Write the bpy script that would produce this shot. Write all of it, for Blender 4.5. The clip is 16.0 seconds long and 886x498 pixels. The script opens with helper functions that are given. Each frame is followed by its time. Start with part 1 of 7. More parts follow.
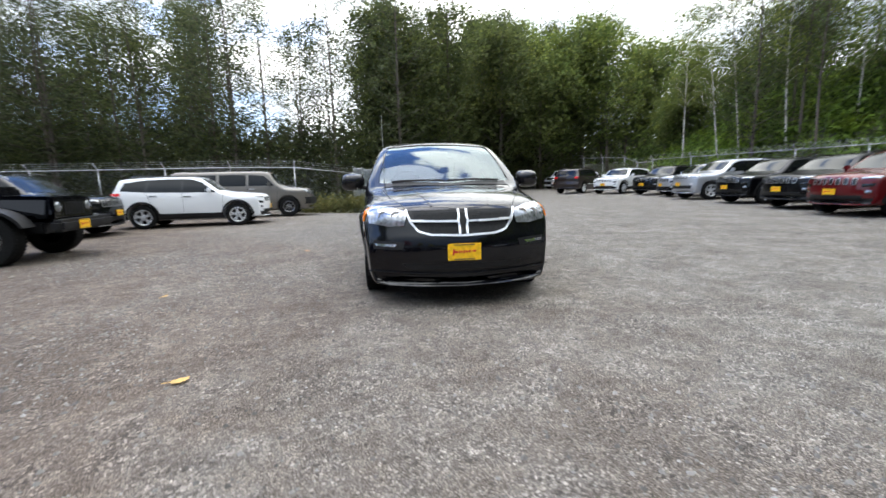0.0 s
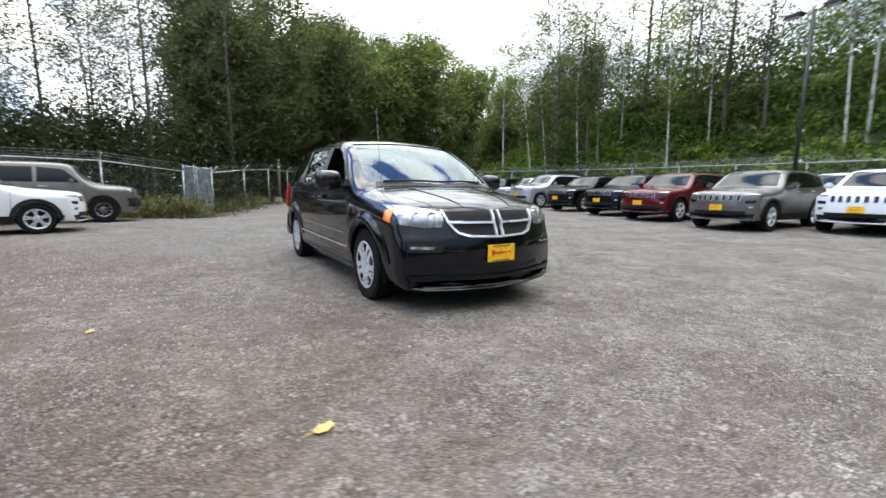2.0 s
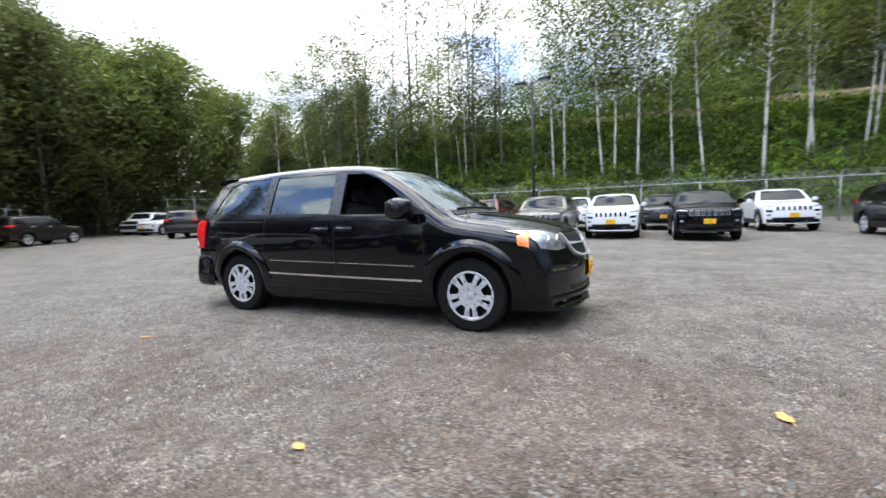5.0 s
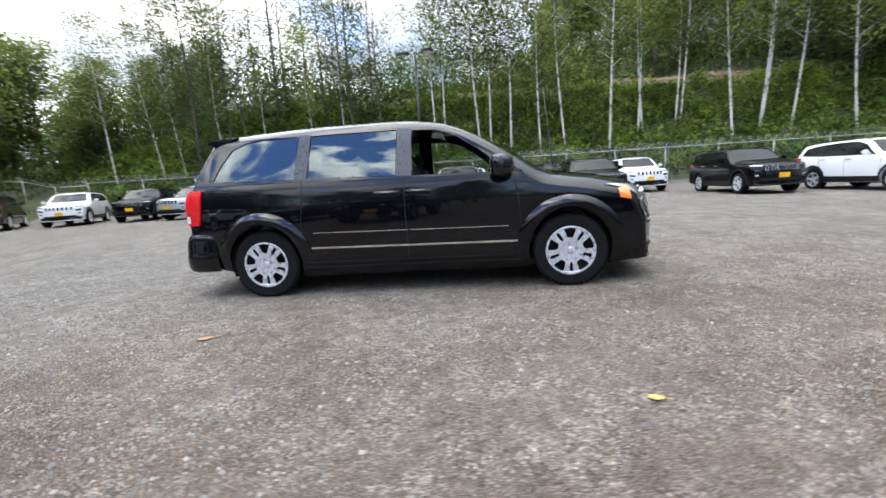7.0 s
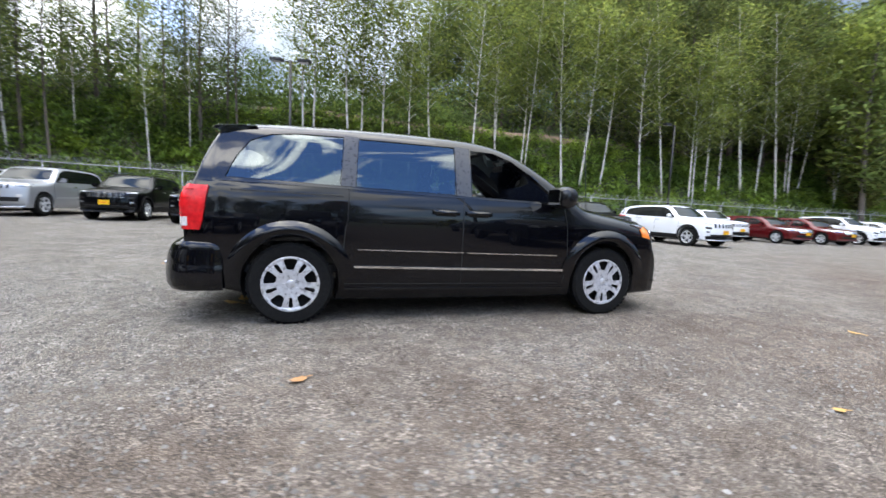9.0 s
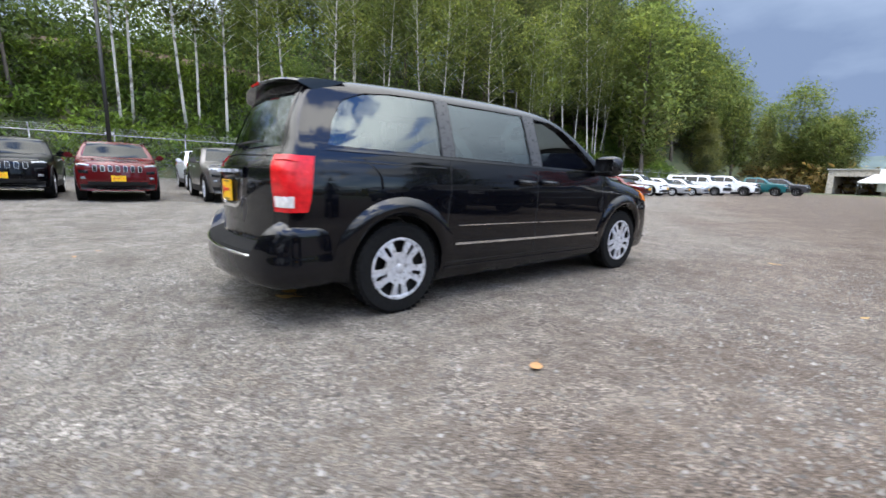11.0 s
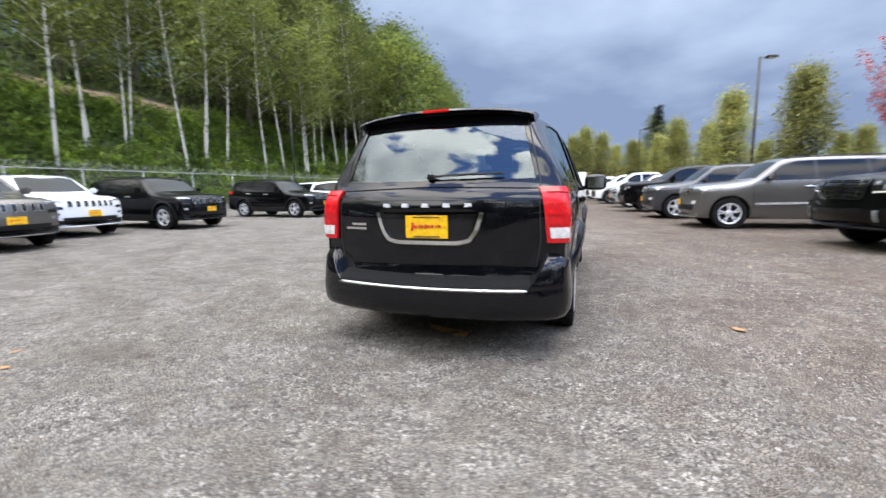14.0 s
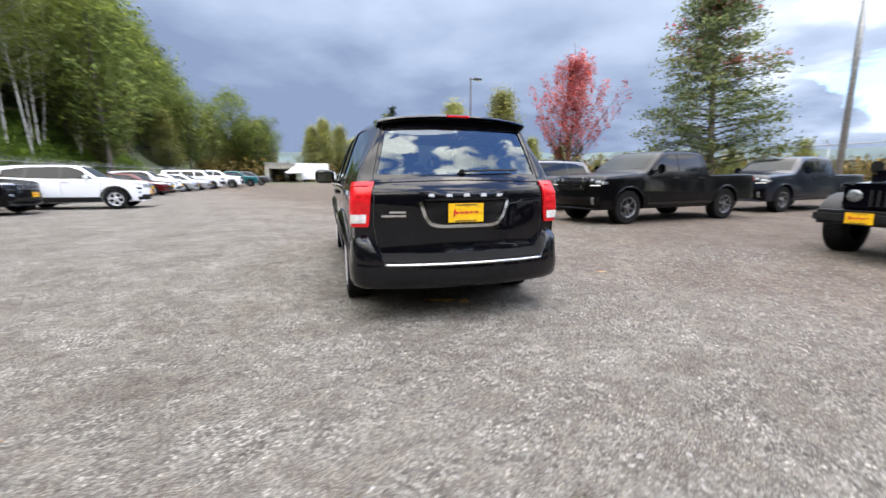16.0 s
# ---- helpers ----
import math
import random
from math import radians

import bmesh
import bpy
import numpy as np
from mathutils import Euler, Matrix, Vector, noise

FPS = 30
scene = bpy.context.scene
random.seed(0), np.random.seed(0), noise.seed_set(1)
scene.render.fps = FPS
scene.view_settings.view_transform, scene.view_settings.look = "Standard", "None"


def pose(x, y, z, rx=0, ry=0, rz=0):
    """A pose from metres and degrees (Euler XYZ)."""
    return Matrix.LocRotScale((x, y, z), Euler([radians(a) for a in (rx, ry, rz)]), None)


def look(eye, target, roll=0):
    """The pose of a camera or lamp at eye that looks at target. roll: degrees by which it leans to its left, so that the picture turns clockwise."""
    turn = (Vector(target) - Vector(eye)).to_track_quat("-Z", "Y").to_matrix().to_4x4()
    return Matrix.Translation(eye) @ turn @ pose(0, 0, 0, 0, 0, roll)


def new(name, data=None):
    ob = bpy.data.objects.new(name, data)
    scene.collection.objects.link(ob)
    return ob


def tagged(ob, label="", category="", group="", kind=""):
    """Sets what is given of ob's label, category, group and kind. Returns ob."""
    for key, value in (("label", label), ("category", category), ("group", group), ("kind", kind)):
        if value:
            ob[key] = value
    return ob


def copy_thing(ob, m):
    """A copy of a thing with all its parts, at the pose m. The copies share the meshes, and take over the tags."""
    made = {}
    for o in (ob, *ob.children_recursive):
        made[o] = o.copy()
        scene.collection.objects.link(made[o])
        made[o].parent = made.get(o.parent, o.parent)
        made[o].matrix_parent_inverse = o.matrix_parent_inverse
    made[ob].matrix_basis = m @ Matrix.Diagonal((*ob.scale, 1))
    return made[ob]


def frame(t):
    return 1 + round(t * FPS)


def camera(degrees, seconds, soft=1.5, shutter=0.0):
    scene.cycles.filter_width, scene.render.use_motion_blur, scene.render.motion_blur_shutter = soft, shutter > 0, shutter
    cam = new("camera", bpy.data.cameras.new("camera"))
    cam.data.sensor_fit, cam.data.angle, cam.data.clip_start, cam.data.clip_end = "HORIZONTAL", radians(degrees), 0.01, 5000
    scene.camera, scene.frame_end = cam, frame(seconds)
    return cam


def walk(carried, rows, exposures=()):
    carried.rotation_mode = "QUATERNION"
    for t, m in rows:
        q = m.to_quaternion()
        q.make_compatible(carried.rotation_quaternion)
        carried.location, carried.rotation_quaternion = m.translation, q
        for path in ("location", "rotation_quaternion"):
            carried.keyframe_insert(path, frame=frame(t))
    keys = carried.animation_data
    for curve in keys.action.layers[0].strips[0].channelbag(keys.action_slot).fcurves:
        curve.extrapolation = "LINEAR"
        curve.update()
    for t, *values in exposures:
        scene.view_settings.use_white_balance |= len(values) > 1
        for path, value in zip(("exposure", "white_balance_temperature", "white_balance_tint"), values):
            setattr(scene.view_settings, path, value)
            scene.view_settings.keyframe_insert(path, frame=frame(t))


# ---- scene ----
cam = camera(93.3, 16.0, 1.5, 0.65)
PATH = [
    (0, (-0.638, -6.197, 1.142), (-0.402, -4.235, 0.833), -1.3),
    (0.5, (-0.986, -6.044, 1.159), (-0.556, -4.112, 0.874), -0.2),
    (1, (-1.462, -5.945, 1.15), (-0.795, -4.089, 0.816), -2.0),
    (1.5, (-1.92, -5.731, 1.093), (-1.048, -3.963, 0.759), -2.2),
    (2, (-2.395, -5.458, 1.091), (-1.37, -3.764, 0.81), 0.5),
    (2.5, (-2.903, -5.17, 1.095), (-1.743, -3.574, 0.765), -0.2),
    (3, (-3.311, -4.793, 1.111), (-2.07, -3.256, 0.798), -0.7),
    (3.5, (-3.728, -4.421, 1.129), (-2.26, -3.104, 0.794), -1.4),
    (4, (-4.022, -3.956, 1.106), (-2.478, -2.726, 0.786), -2.9),
    (4.5, (-4.304, -3.492, 1.112), (-2.618, -2.439, 0.891), -2.1),
    (7, (-4.986, -0.758, 1.043), (-3.021, -0.541, 0.74), -3.8),
    (7.5, (-4.936, -0.237, 1.038), (-2.959, -0.202, 0.737), -2.8),
    (8, (-4.891, 0.265, 1.037), (-2.913, 0.076, 0.808), -0.3),
    (10.5, (-3.865, 2.76, 1.014), (-2.203, 1.694, 0.697), 2.5),
    (11, (-3.545, 3.178, 1.039), (-1.994, 1.963, 0.695), 1.7),
    (11.5, (-3.128, 3.552, 1.074), (-1.606, 2.311, 0.698), 0.2),
    (12, (-2.785, 3.954, 1.098), (-1.471, 2.49, 0.735), -2.3),
    (12.5, (-2.379, 4.27, 1.094), (-1.205, 2.692, 0.729), -3.1),
    (13, (-1.991, 4.611, 1.103), (-1.061, 2.864, 0.819), -2.7),
    (13.5, (-1.545, 4.915, 1.111), (-0.765, 3.1, 0.801), -3.0),
    (14, (-1.043, 5.12, 1.146), (-0.382, 3.255, 0.859), -1.2),
    (14.5, (-0.541, 5.354, 1.188), (-0.222, 3.405, 0.87), -1.6),
    (15, (-0.004, 5.481, 1.184), (0.099, 3.511, 0.855), 1.7),
    (15.5, (0.541, 5.659, 1.182), (0.27, 3.703, 0.864), -0.1),
    (16, (1.115, 5.76, 1.186), (0.581, 3.863, 0.843), -0.1),
]
walk(cam, [(t, look(eye, target, roll)) for t, eye, target, roll in PATH], [(0.0, 0.49, 6500, 7), (8.0, 0.69, 6520, 8), (12.0, 0.72, 6520, 9), (16.0, 0.79, 6840, 11)])

# ---- world and sun ----
SUN_WAY = Vector((-0.12, 0.14, 0.98)).normalized()      # towards the sun, high behind thin cloud
LIT_WAY = Vector((-0.45, 0.62, 0.64)).normalized()      # towards the lighter half of the sky


def build_world():
    w = bpy.data.worlds.new("sky")
    scene.world = w
    w.use_nodes = True
    nt = w.node_tree
    nt.nodes.clear()
    N, L = nt.nodes.new, nt.links.new
    out = N("ShaderNodeOutputWorld")
    bg = N("ShaderNodeBackground")
    bg.inputs["Strength"].default_value = 0.15
    sky = N("ShaderNodeTexSky")
    sky.sky_type, sky.sun_disc = "NISHITA", False
    sky.sun_elevation = math.asin(SUN_WAY.z)
    sky.sun_rotation = math.atan2(SUN_WAY.x, SUN_WAY.y)
    sky.air_density, sky.dust_density, sky.ozone_density = 1.0, 0.2, 2.5
    tc = N("ShaderNodeTexCoord")
    sep = N("ShaderNodeSeparateXYZ")
    L(tc.outputs["Generated"], sep.inputs[0])

    def math_node(op, a, b=None, c=None):
        n = N("ShaderNodeMath")
        n.operation = op
        for i, v in enumerate((a, b, c)):
            if v is None:
                continue
            if isinstance(v, (int, float)):
                n.inputs[i].default_value = v
            else:
                L(v, n.inputs[i])
        return n.outputs[0]

    # the cloud deck, a flat layer seen in perspective
    den = math_node("ADD", math_node("MAXIMUM", sep.outputs[2], 0.0), 0.22)
    comb = N("ShaderNodeCombineXYZ")
    L(math_node("DIVIDE", sep.outputs[0], den), comb.inputs[0])
    L(math_node("DIVIDE", sep.outputs[1], den), comb.inputs[1])
    n1 = N("ShaderNodeTexNoise")
    n1.inputs["Scale"].default_value, n1.inputs["Detail"].default_value = 3.0, 8
    n1.inputs["Roughness"].default_value = 0.52
    n1.inputs["Distortion"].default_value = 0.35
    shift = N("ShaderNodeMapping")
    shift.inputs["Location"].default_value = (5.3, 2.9, 0.35)
    shift.inputs["Scale"].default_value = (1.0, 1.0, 2.3)
    L(tc.outputs["Generated"], shift.inputs[0])
    L(shift.outputs[0], n1.inputs["Vector"])
    cover = N("ShaderNodeValToRGB")
    cover.color_ramp.elements[0].position, cover.color_ramp.elements[1].position = 0.51, 0.585
    # the cloud thickens to an even sheet towards the south
    south = N("ShaderNodeMapRange")
    south.inputs[1].default_value, south.inputs[2].default_value = 0.02, 0.48
    south.inputs[3].default_value, south.inputs[4].default_value = 0.0, 0.30
    away = N("ShaderNodeVectorMath")
    away.operation = "DOT_PRODUCT"
    L(tc.outputs["Generated"], away.inputs[0])
    away.inputs[1].default_value = (0.3, -0.95, 0.0)
    L(away.outputs["Value"], south.inputs[0])
    # and to a bright sheet towards the north-east; heaped clouds stand to the west
    bright = N("ShaderNodeVectorMath")
    bright.operation = "DOT_PRODUCT"
    L(tc.outputs["Generated"], bright.inputs[0])
    bright.inputs[1].default_value = (0.72, 0.62, -0.22)
    sheet = N("ShaderNodeMapRange")
    sheet.inputs[1].default_value, sheet.inputs[2].default_value = 0.18, 0.6
    sheet.inputs[3].default_value, sheet.inputs[4].default_value = 0.0, 0.24
    L(bright.outputs["Value"], sheet.inputs[0])
    west = N("ShaderNodeVectorMath")
    west.operation = "DOT_PRODUCT"
    L(tc.outputs["Generated"], west.inputs[0])
    west.inputs[1].default_value = (-0.85, 0.5, 0.1)
    opened = N("ShaderNodeMapRange")
    opened.inputs[1].default_value, opened.inputs[2].default_value = 0.3, 0.9
    opened.inputs[3].default_value, opened.inputs[4].default_value = 0.0, 0.05
    L(west.outputs["Value"], opened.inputs[0])
    # a wide gap of blue stands high in the north
    north = N("ShaderNodeVectorMath")
    north.operation = "DOT_PRODUCT"
    L(tc.outputs["Generated"], north.inputs[0])
    north.inputs[1].default_value = (0.0, 0.60, 0.80)
    gap = N("ShaderNodeMapRange")
    gap.inputs[1].default_value, gap.inputs[2].default_value = 0.84, 0.97
    gap.inputs[3].default_value, gap.inputs[4].default_value = 0.0, -0.055
    L(north.outputs["Value"], gap.inputs[0])
    thick = math_node("ADD", math_node("ADD", n1.outputs[0], south.outputs[0]), math_node("ADD", sheet.outputs[0], gap.outputs[0]))
    L(math_node("ADD", thick, opened.outputs[0]), cover.inputs[0])
    # thin bright haze veils the blue near the horizon
    haze = N("ShaderNodeMapRange")
    haze.inputs[1].default_value, haze.inputs[2].default_value = 0.26, 0.60
    haze.inputs[3].default_value, haze.inputs[4].default_value = 0.64, 0.0
    L(sep.outputs[2], haze.inputs[0])
    # light and dark of the deck: brighter towards the north-west, darker away from it
    dot = N("ShaderNodeVectorMath")
    dot.operation = "DOT_PRODUCT"
    L(tc.outputs["Generated"], dot.inputs[0])
    dot.inputs[1].default_value = LIT_WAY
    n2 = N("ShaderNodeTexNoise")
    n2.inputs["Scale"].default_value, n2.inputs["Detail"].default_value = 1.7, 6
    mp = N("ShaderNodeMapping")
    mp.inputs["Location"].default_value = (3.7, 1.3, 0)
    L(comb.outputs[0], mp.inputs[0])
    L(mp.outputs[0], n2.inputs["Vector"])
    lit = math_node("MULTIPLY_ADD", dot.outputs["Value"], 0.26, math_node("MULTIPLY_ADD", sep.outputs[2], 0.66, -0.09))
    lit = math_node("ADD", lit, math_node("MULTIPLY_ADD", math_node("SUBTRACT", n2.outputs[0], 0.5), math_node("MULTIPLY_ADD", south.outputs[0], -3.4, 1.5), 0.225))
    lit = math_node("ADD", lit, math_node("MULTIPLY_ADD", sheet.outputs[0], 0.95, math_node("MULTIPLY", south.outputs[0], -0.42)))
    tone = N("ShaderNodeValToRGB")
    tone.color_ramp.elements[0].position, tone.color_ramp.elements[0].color = 0.0, (1.1, 1.5, 2.4, 1)
    tone.color_ramp.elements[1].position, tone.color_ramp.elements[1].color = 0.92, (17.0, 17.0, 17.0, 1)
    for at, col in ((0.24, (2.4, 3.0, 4.1)), (0.50, (6.9, 7.5, 8.4))):
        e = tone.color_ramp.elements.new(at)
        e.color = (*col, 1)
    L(lit, tone.inputs[0])
    # the veiled sun brightens the cloud round it
    glow = math_node("POWER", math_node("MAXIMUM", dot.outputs["Value"], 0.0), 5.0)
    veil = N("ShaderNodeVectorMath")
    veil.operation = "SCALE"
    L(tone.outputs[0], veil.inputs[0])
    # heaped cloud overhead is white where the light comes through
    high = N("ShaderNodeMapRange")
    high.inputs[1].default_value, high.inputs[2].default_value = 0.40, 0.75
    high.inputs[3].default_value, high.inputs[4].default_value = 1.0, 1.7
    L(sep.outputs[2], high.inputs[0])
    L(math_node("MULTIPLY", math_node("MULTIPLY_ADD", glow, 0.25, 1.0), high.outputs[0]), veil.inputs["Scale"])
    mix = N("ShaderNodeMix")
    mix.data_type = "RGBA"
    L(math_node("MAXIMUM", cover.outputs[0], haze.outputs[0]), mix.inputs["Factor"])
    blue = N("ShaderNodeHueSaturation")
    blue.inputs["Hue"].default_value, blue.inputs["Saturation"].default_value, blue.inputs["Value"].default_value = 0.51, 1.2, 2.8
    L(sky.outputs[0], blue.inputs["Color"])
    L(blue.outputs[0], mix.inputs[6])
    L(veil.outputs[0], mix.inputs[7])
    L(mix.outputs[2], bg.inputs["Color"])
    L(bg.outputs[0], out.inputs["Surface"])


build_world()
sun = new("sun", bpy.data.lights.new("sun", "SUN"))
sun.data.energy, sun.data.angle, sun.data.color = 1.45, radians(46), (1.0, 0.95, 0.87)
sun.matrix_world = look(SUN_WAY * 60, (0, 0, 0))

# ---- materials ----
def mat_new(name):
    m = bpy.data.materials.new(name)
    m.use_nodes = True
    b = m.node_tree.nodes["Principled BSDF"]
    return m, m.node_tree, b


def noise_tex(nt, scale, detail=4, rough=0.55, coord="Object"):
    tc = nt.nodes.new("ShaderNodeTexCoord")
    n = nt.nodes.new("ShaderNodeTexNoise")
    n.inputs["Scale"].default_value, n.inputs["Detail"].default_value = scale, detail
    n.inputs["Roughness"].default_value = rough
    nt.links.new(tc.outputs[coord], n.inputs["Vector"])
    return n


def ramp(nt, src, stops):
    r = nt.nodes.new("ShaderNodeValToRGB")
    els = r.color_ramp.elements
    while len(els) < len(stops):
        els.new(0.5)
    for e, (p, c) in zip(els, stops):
        e.position, e.color = p, (*c, 1)
    nt.links.new(src, r.inputs[0])
    return r.outputs[0]


def bump(nt, b, src, strength, dist=0.01):
    n = nt.nodes.new("ShaderNodeBump")
    n.inputs["Strength"].default_value, n.inputs["Distance"].default_value = strength, dist
    nt.links.new(src, n.inputs["Height"])
    nt.links.new(n.outputs[0], b.inputs["Normal"])


def simple(name, col, rough=0.5, metal=0.0, coat=0.0, grain=0.0, scale=30.0, spec=0.5):
    """A surface with slight unevenness in colour and gloss."""
    m, nt, b = mat_new(name)
    b.inputs["Metallic"].default_value, b.inputs["Coat Weight"].default_value = metal, coat
    b.inputs["Coat Roughness"].default_value = 0.03
    b.inputs["Specular IOR Level"].default_value = spec
    n = noise_tex(nt, scale)
    lo = tuple(max(0, c * (1 - 0.25 - grain)) for c in col)
    hi = tuple(min(1, c * (1 + 0.15 + grain)) for c in col)
    nt.links.new(ramp(nt, n.outputs[0], [(0.3, lo), (0.7, hi)]), b.inputs["Base Color"])
    nt.links.new(ramp(nt, n.outputs[0], [(0.3, (max(0, rough - 0.06),) * 3), (0.7, (min(1, rough + 0.08),) * 3)]), b.inputs["Roughness"])
    return m


def paint(name, col, metal=0.0, rough=0.35, coat=0.9):
    """Car paint under clear coat, with a thin film of dust."""
    m, nt, b = mat_new(name)
    b.inputs["Metallic"].default_value = metal
    b.inputs["Coat Weight"].default_value, b.inputs["Coat Roughness"].default_value = coat, 0.02
    b.inputs["Coat IOR"].default_value = 1.46
    n = noise_tex(nt, 4.0, 5)
    dust = tuple(c * 0.985 + 0.015 * d for c, d in zip(col, (0.05, 0.048, 0.045)))
    nt.links.new(ramp(nt, n.outputs[0], [(0.35, col), (0.85, dust)]), b.inputs["Base Color"])
    b.inputs["Roughness"].default_value = rough
    b.inputs["Specular IOR Level"].default_value = 0.06
    return m


def glass(name, tint, rough=0.0, ior=1.8):
    m, nt, b = mat_new(name)
    nt.nodes.remove(b)
    N = nt.nodes.new
    tr, gl, mx, fr = N("ShaderNodeBsdfTransparent"), N("ShaderNodeBsdfGlossy"), N("ShaderNodeMixShader"), N("ShaderNodeFresnel")
    tr.inputs[0].default_value = (*tint, 1)
    gl.inputs["Roughness"].default_value = rough
    gl.inputs["Color"].default_value = (0.86, 0.97, 1.0, 1)
    fr.inputs["IOR"].default_value = ior
    nt.links.new(fr.outputs[0], mx.inputs[0])
    nt.links.new(tr.outputs[0], mx.inputs[1])
    nt.links.new(gl.outputs[0], mx.inputs[2])
    nt.links.new(mx.outputs[0], nt.nodes["Material Output"].inputs[0])
    return m


def leaf_mat(name, dark, mid, light, thru=0.5):
    m, nt, b = mat_new(name)
    N = nt.nodes.new
    geo = N("ShaderNodeNewGeometry")
    col = ramp(nt, geo.outputs["Random Per Island"], [(0.0, dark), (0.55, mid), (1.0, light)])
    oi = N("ShaderNodeObjectInfo")
    hsv = N("ShaderNodeHueSaturation")
    mr = N("ShaderNodeMapRange")
    mr.inputs[3].default_value, mr.inputs[4].default_value = 0.72, 1.25
    nt.links.new(oi.outputs["Random"], mr.inputs[0])
    nt.links.new(mr.outputs[0], hsv.inputs["Value"])
    # sunnier and duller clumps
    lump = noise_tex(nt, 0.45, 3)
    mm = N("ShaderNodeMix")
    mm.data_type, mm.blend_type = "RGBA", "MULTIPLY"
    mm.inputs["Factor"].default_value = 1.0
    nt.links.new(col, mm.inputs[6])
    nt.links.new(ramp(nt, lump.outputs[0], [(0.33, (0.60, 0.66, 0.70)), (0.5, (1.0, 1.0, 1.0)), (0.66, (1.42, 1.32, 1.0))]), mm.inputs[7])
    nt.links.new(mm.outputs[2], hsv.inputs["Color"])
    nt.links.new(hsv.outputs[0], b.inputs["Base Color"])
    b.inputs["Roughness"].default_value = 0.6
    b.inputs["Specular IOR Level"].default_value = 0.25
    tl, mx = N("ShaderNodeBsdfTranslucent"), N("ShaderNodeMixShader")
    mx.inputs[0].default_value = thru
    nt.links.new(hsv.outputs[0], tl.inputs[0])
    nt.links.new(b.outputs[0], mx.inputs[1])
    nt.links.new(tl.outputs[0], mx.inputs[2])
    nt.links.new(mx.outputs[0], nt.nodes["Material Output"].inputs[0])
    return m


def gravel_mat():
    m, nt, b = mat_new("gravel")
    N, L = nt.nodes.new, nt.links.new
    tc = N("ShaderNodeTexCoord")
    vo = N("ShaderNodeTexVoronoi")
    vo.inputs["Scale"].default_value = 66
    vo.inputs["Randomness"].default_value = 1.0
    L(tc.outputs["Object"], vo.inputs["Vector"])
    vo2 = N("ShaderNodeTexVoronoi")
    vo2.inputs["Scale"].default_value = 130
    L(tc.outputs["Object"], vo2.inputs["Vector"])
    stone = ramp(nt, vo.outputs["Color"], [(0.0, (0.05, 0.046, 0.042)), (0.40, (0.165, 0.156, 0.142)), (0.75, (0.29, 0.278, 0.258)), (1.0, (0.46, 0.445, 0.42))])
    fine = ramp(nt, vo2.outputs["Color"], [(0.0, (0.08, 0.071, 0.06)), (0.6, (0.18, 0.165, 0.146)), (1.0, (0.34, 0.322, 0.295))])
    pick = noise_tex(nt, 3.0, 6)
    mx = N("ShaderNodeMix")
    mx.data_type = "RGBA"
    L(ramp(nt, pick.outputs[0], [(0.42, (0, 0, 0)), (0.6, (1, 1, 1))]), mx.inputs["Factor"])
    L(stone, mx.inputs[6]), L(fine, mx.inputs[7])
    # broad stains: brown earth worn through on the west side, grey crushed stone round the van and to the east
    big = noise_tex(nt, 0.22, 6, 0.62)
    where = N("ShaderNodeVectorMath")
    where.operation = "DOT_PRODUCT"
    L(tc.outputs["Object"], where.inputs[0])
    where.inputs[1].default_value = (-0.8, -0.3, 0.0)
    spread = N("ShaderNodeMath")
    spread.operation = "MULTIPLY_ADD"
    L(big.outputs[0], spread.inputs[0])
    spread.inputs[1].default_value, spread.inputs[2].default_value = 9.0, -6.2
    total = N("ShaderNodeMath")
    L(where.outputs["Value"], total.inputs[0]), L(spread.outputs[0], total.inputs[1])
    even = N("ShaderNodeMapRange")
    even.inputs[1].default_value, even.inputs[2].default_value = -3.0, 3.0
    L(total.outputs[0], even.inputs[0])
    tint = ramp(nt, even.outputs[0], [(0.0, (0.98, 0.985, 0.965)), (0.45, (0.93, 0.885, 0.845)), (0.72, (0.78, 0.68, 0.61)), (1.0, (0.66, 0.57, 0.51))])
    ml = N("ShaderNodeMix")
    ml.data_type, ml.blend_type = "RGBA", "MULTIPLY"
    ml.inputs["Factor"].default_value = 1.0
    L(mx.outputs[2], ml.inputs[6]), L(tint, ml.inputs[7])
    mid = noise_tex(nt, 1.1, 5, 0.6)
    t2 = ramp(nt, mid.outputs[0], [(0.3, (0.74, 0.71, 0.685)), (0.7, (1.12, 1.11, 1.10))])
    m3 = N("ShaderNodeMix")
    m3.data_type, m3.blend_type = "RGBA", "MULTIPLY"
    m3.inputs["Factor"].default_value = 1.0
    L(ml.outputs[2], m3.inputs[6]), L(t2, m3.inputs[7])
    # shade in the gaps between stones, painted into the colour along cell edges
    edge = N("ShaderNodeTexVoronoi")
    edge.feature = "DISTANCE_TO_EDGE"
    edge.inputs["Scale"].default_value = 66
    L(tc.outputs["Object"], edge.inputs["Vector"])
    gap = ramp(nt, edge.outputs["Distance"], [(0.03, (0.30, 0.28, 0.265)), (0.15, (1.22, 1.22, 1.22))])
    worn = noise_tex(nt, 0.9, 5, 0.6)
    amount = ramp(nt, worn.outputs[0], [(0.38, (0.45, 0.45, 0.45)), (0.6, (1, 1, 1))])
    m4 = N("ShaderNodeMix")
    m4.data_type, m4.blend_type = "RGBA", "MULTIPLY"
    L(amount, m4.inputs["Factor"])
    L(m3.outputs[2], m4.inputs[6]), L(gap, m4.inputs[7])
    # ruts and handfuls of darker and paler stone
    rut = noise_tex(nt, 7.5, 7, 0.72)
    m5 = N("ShaderNodeMix")
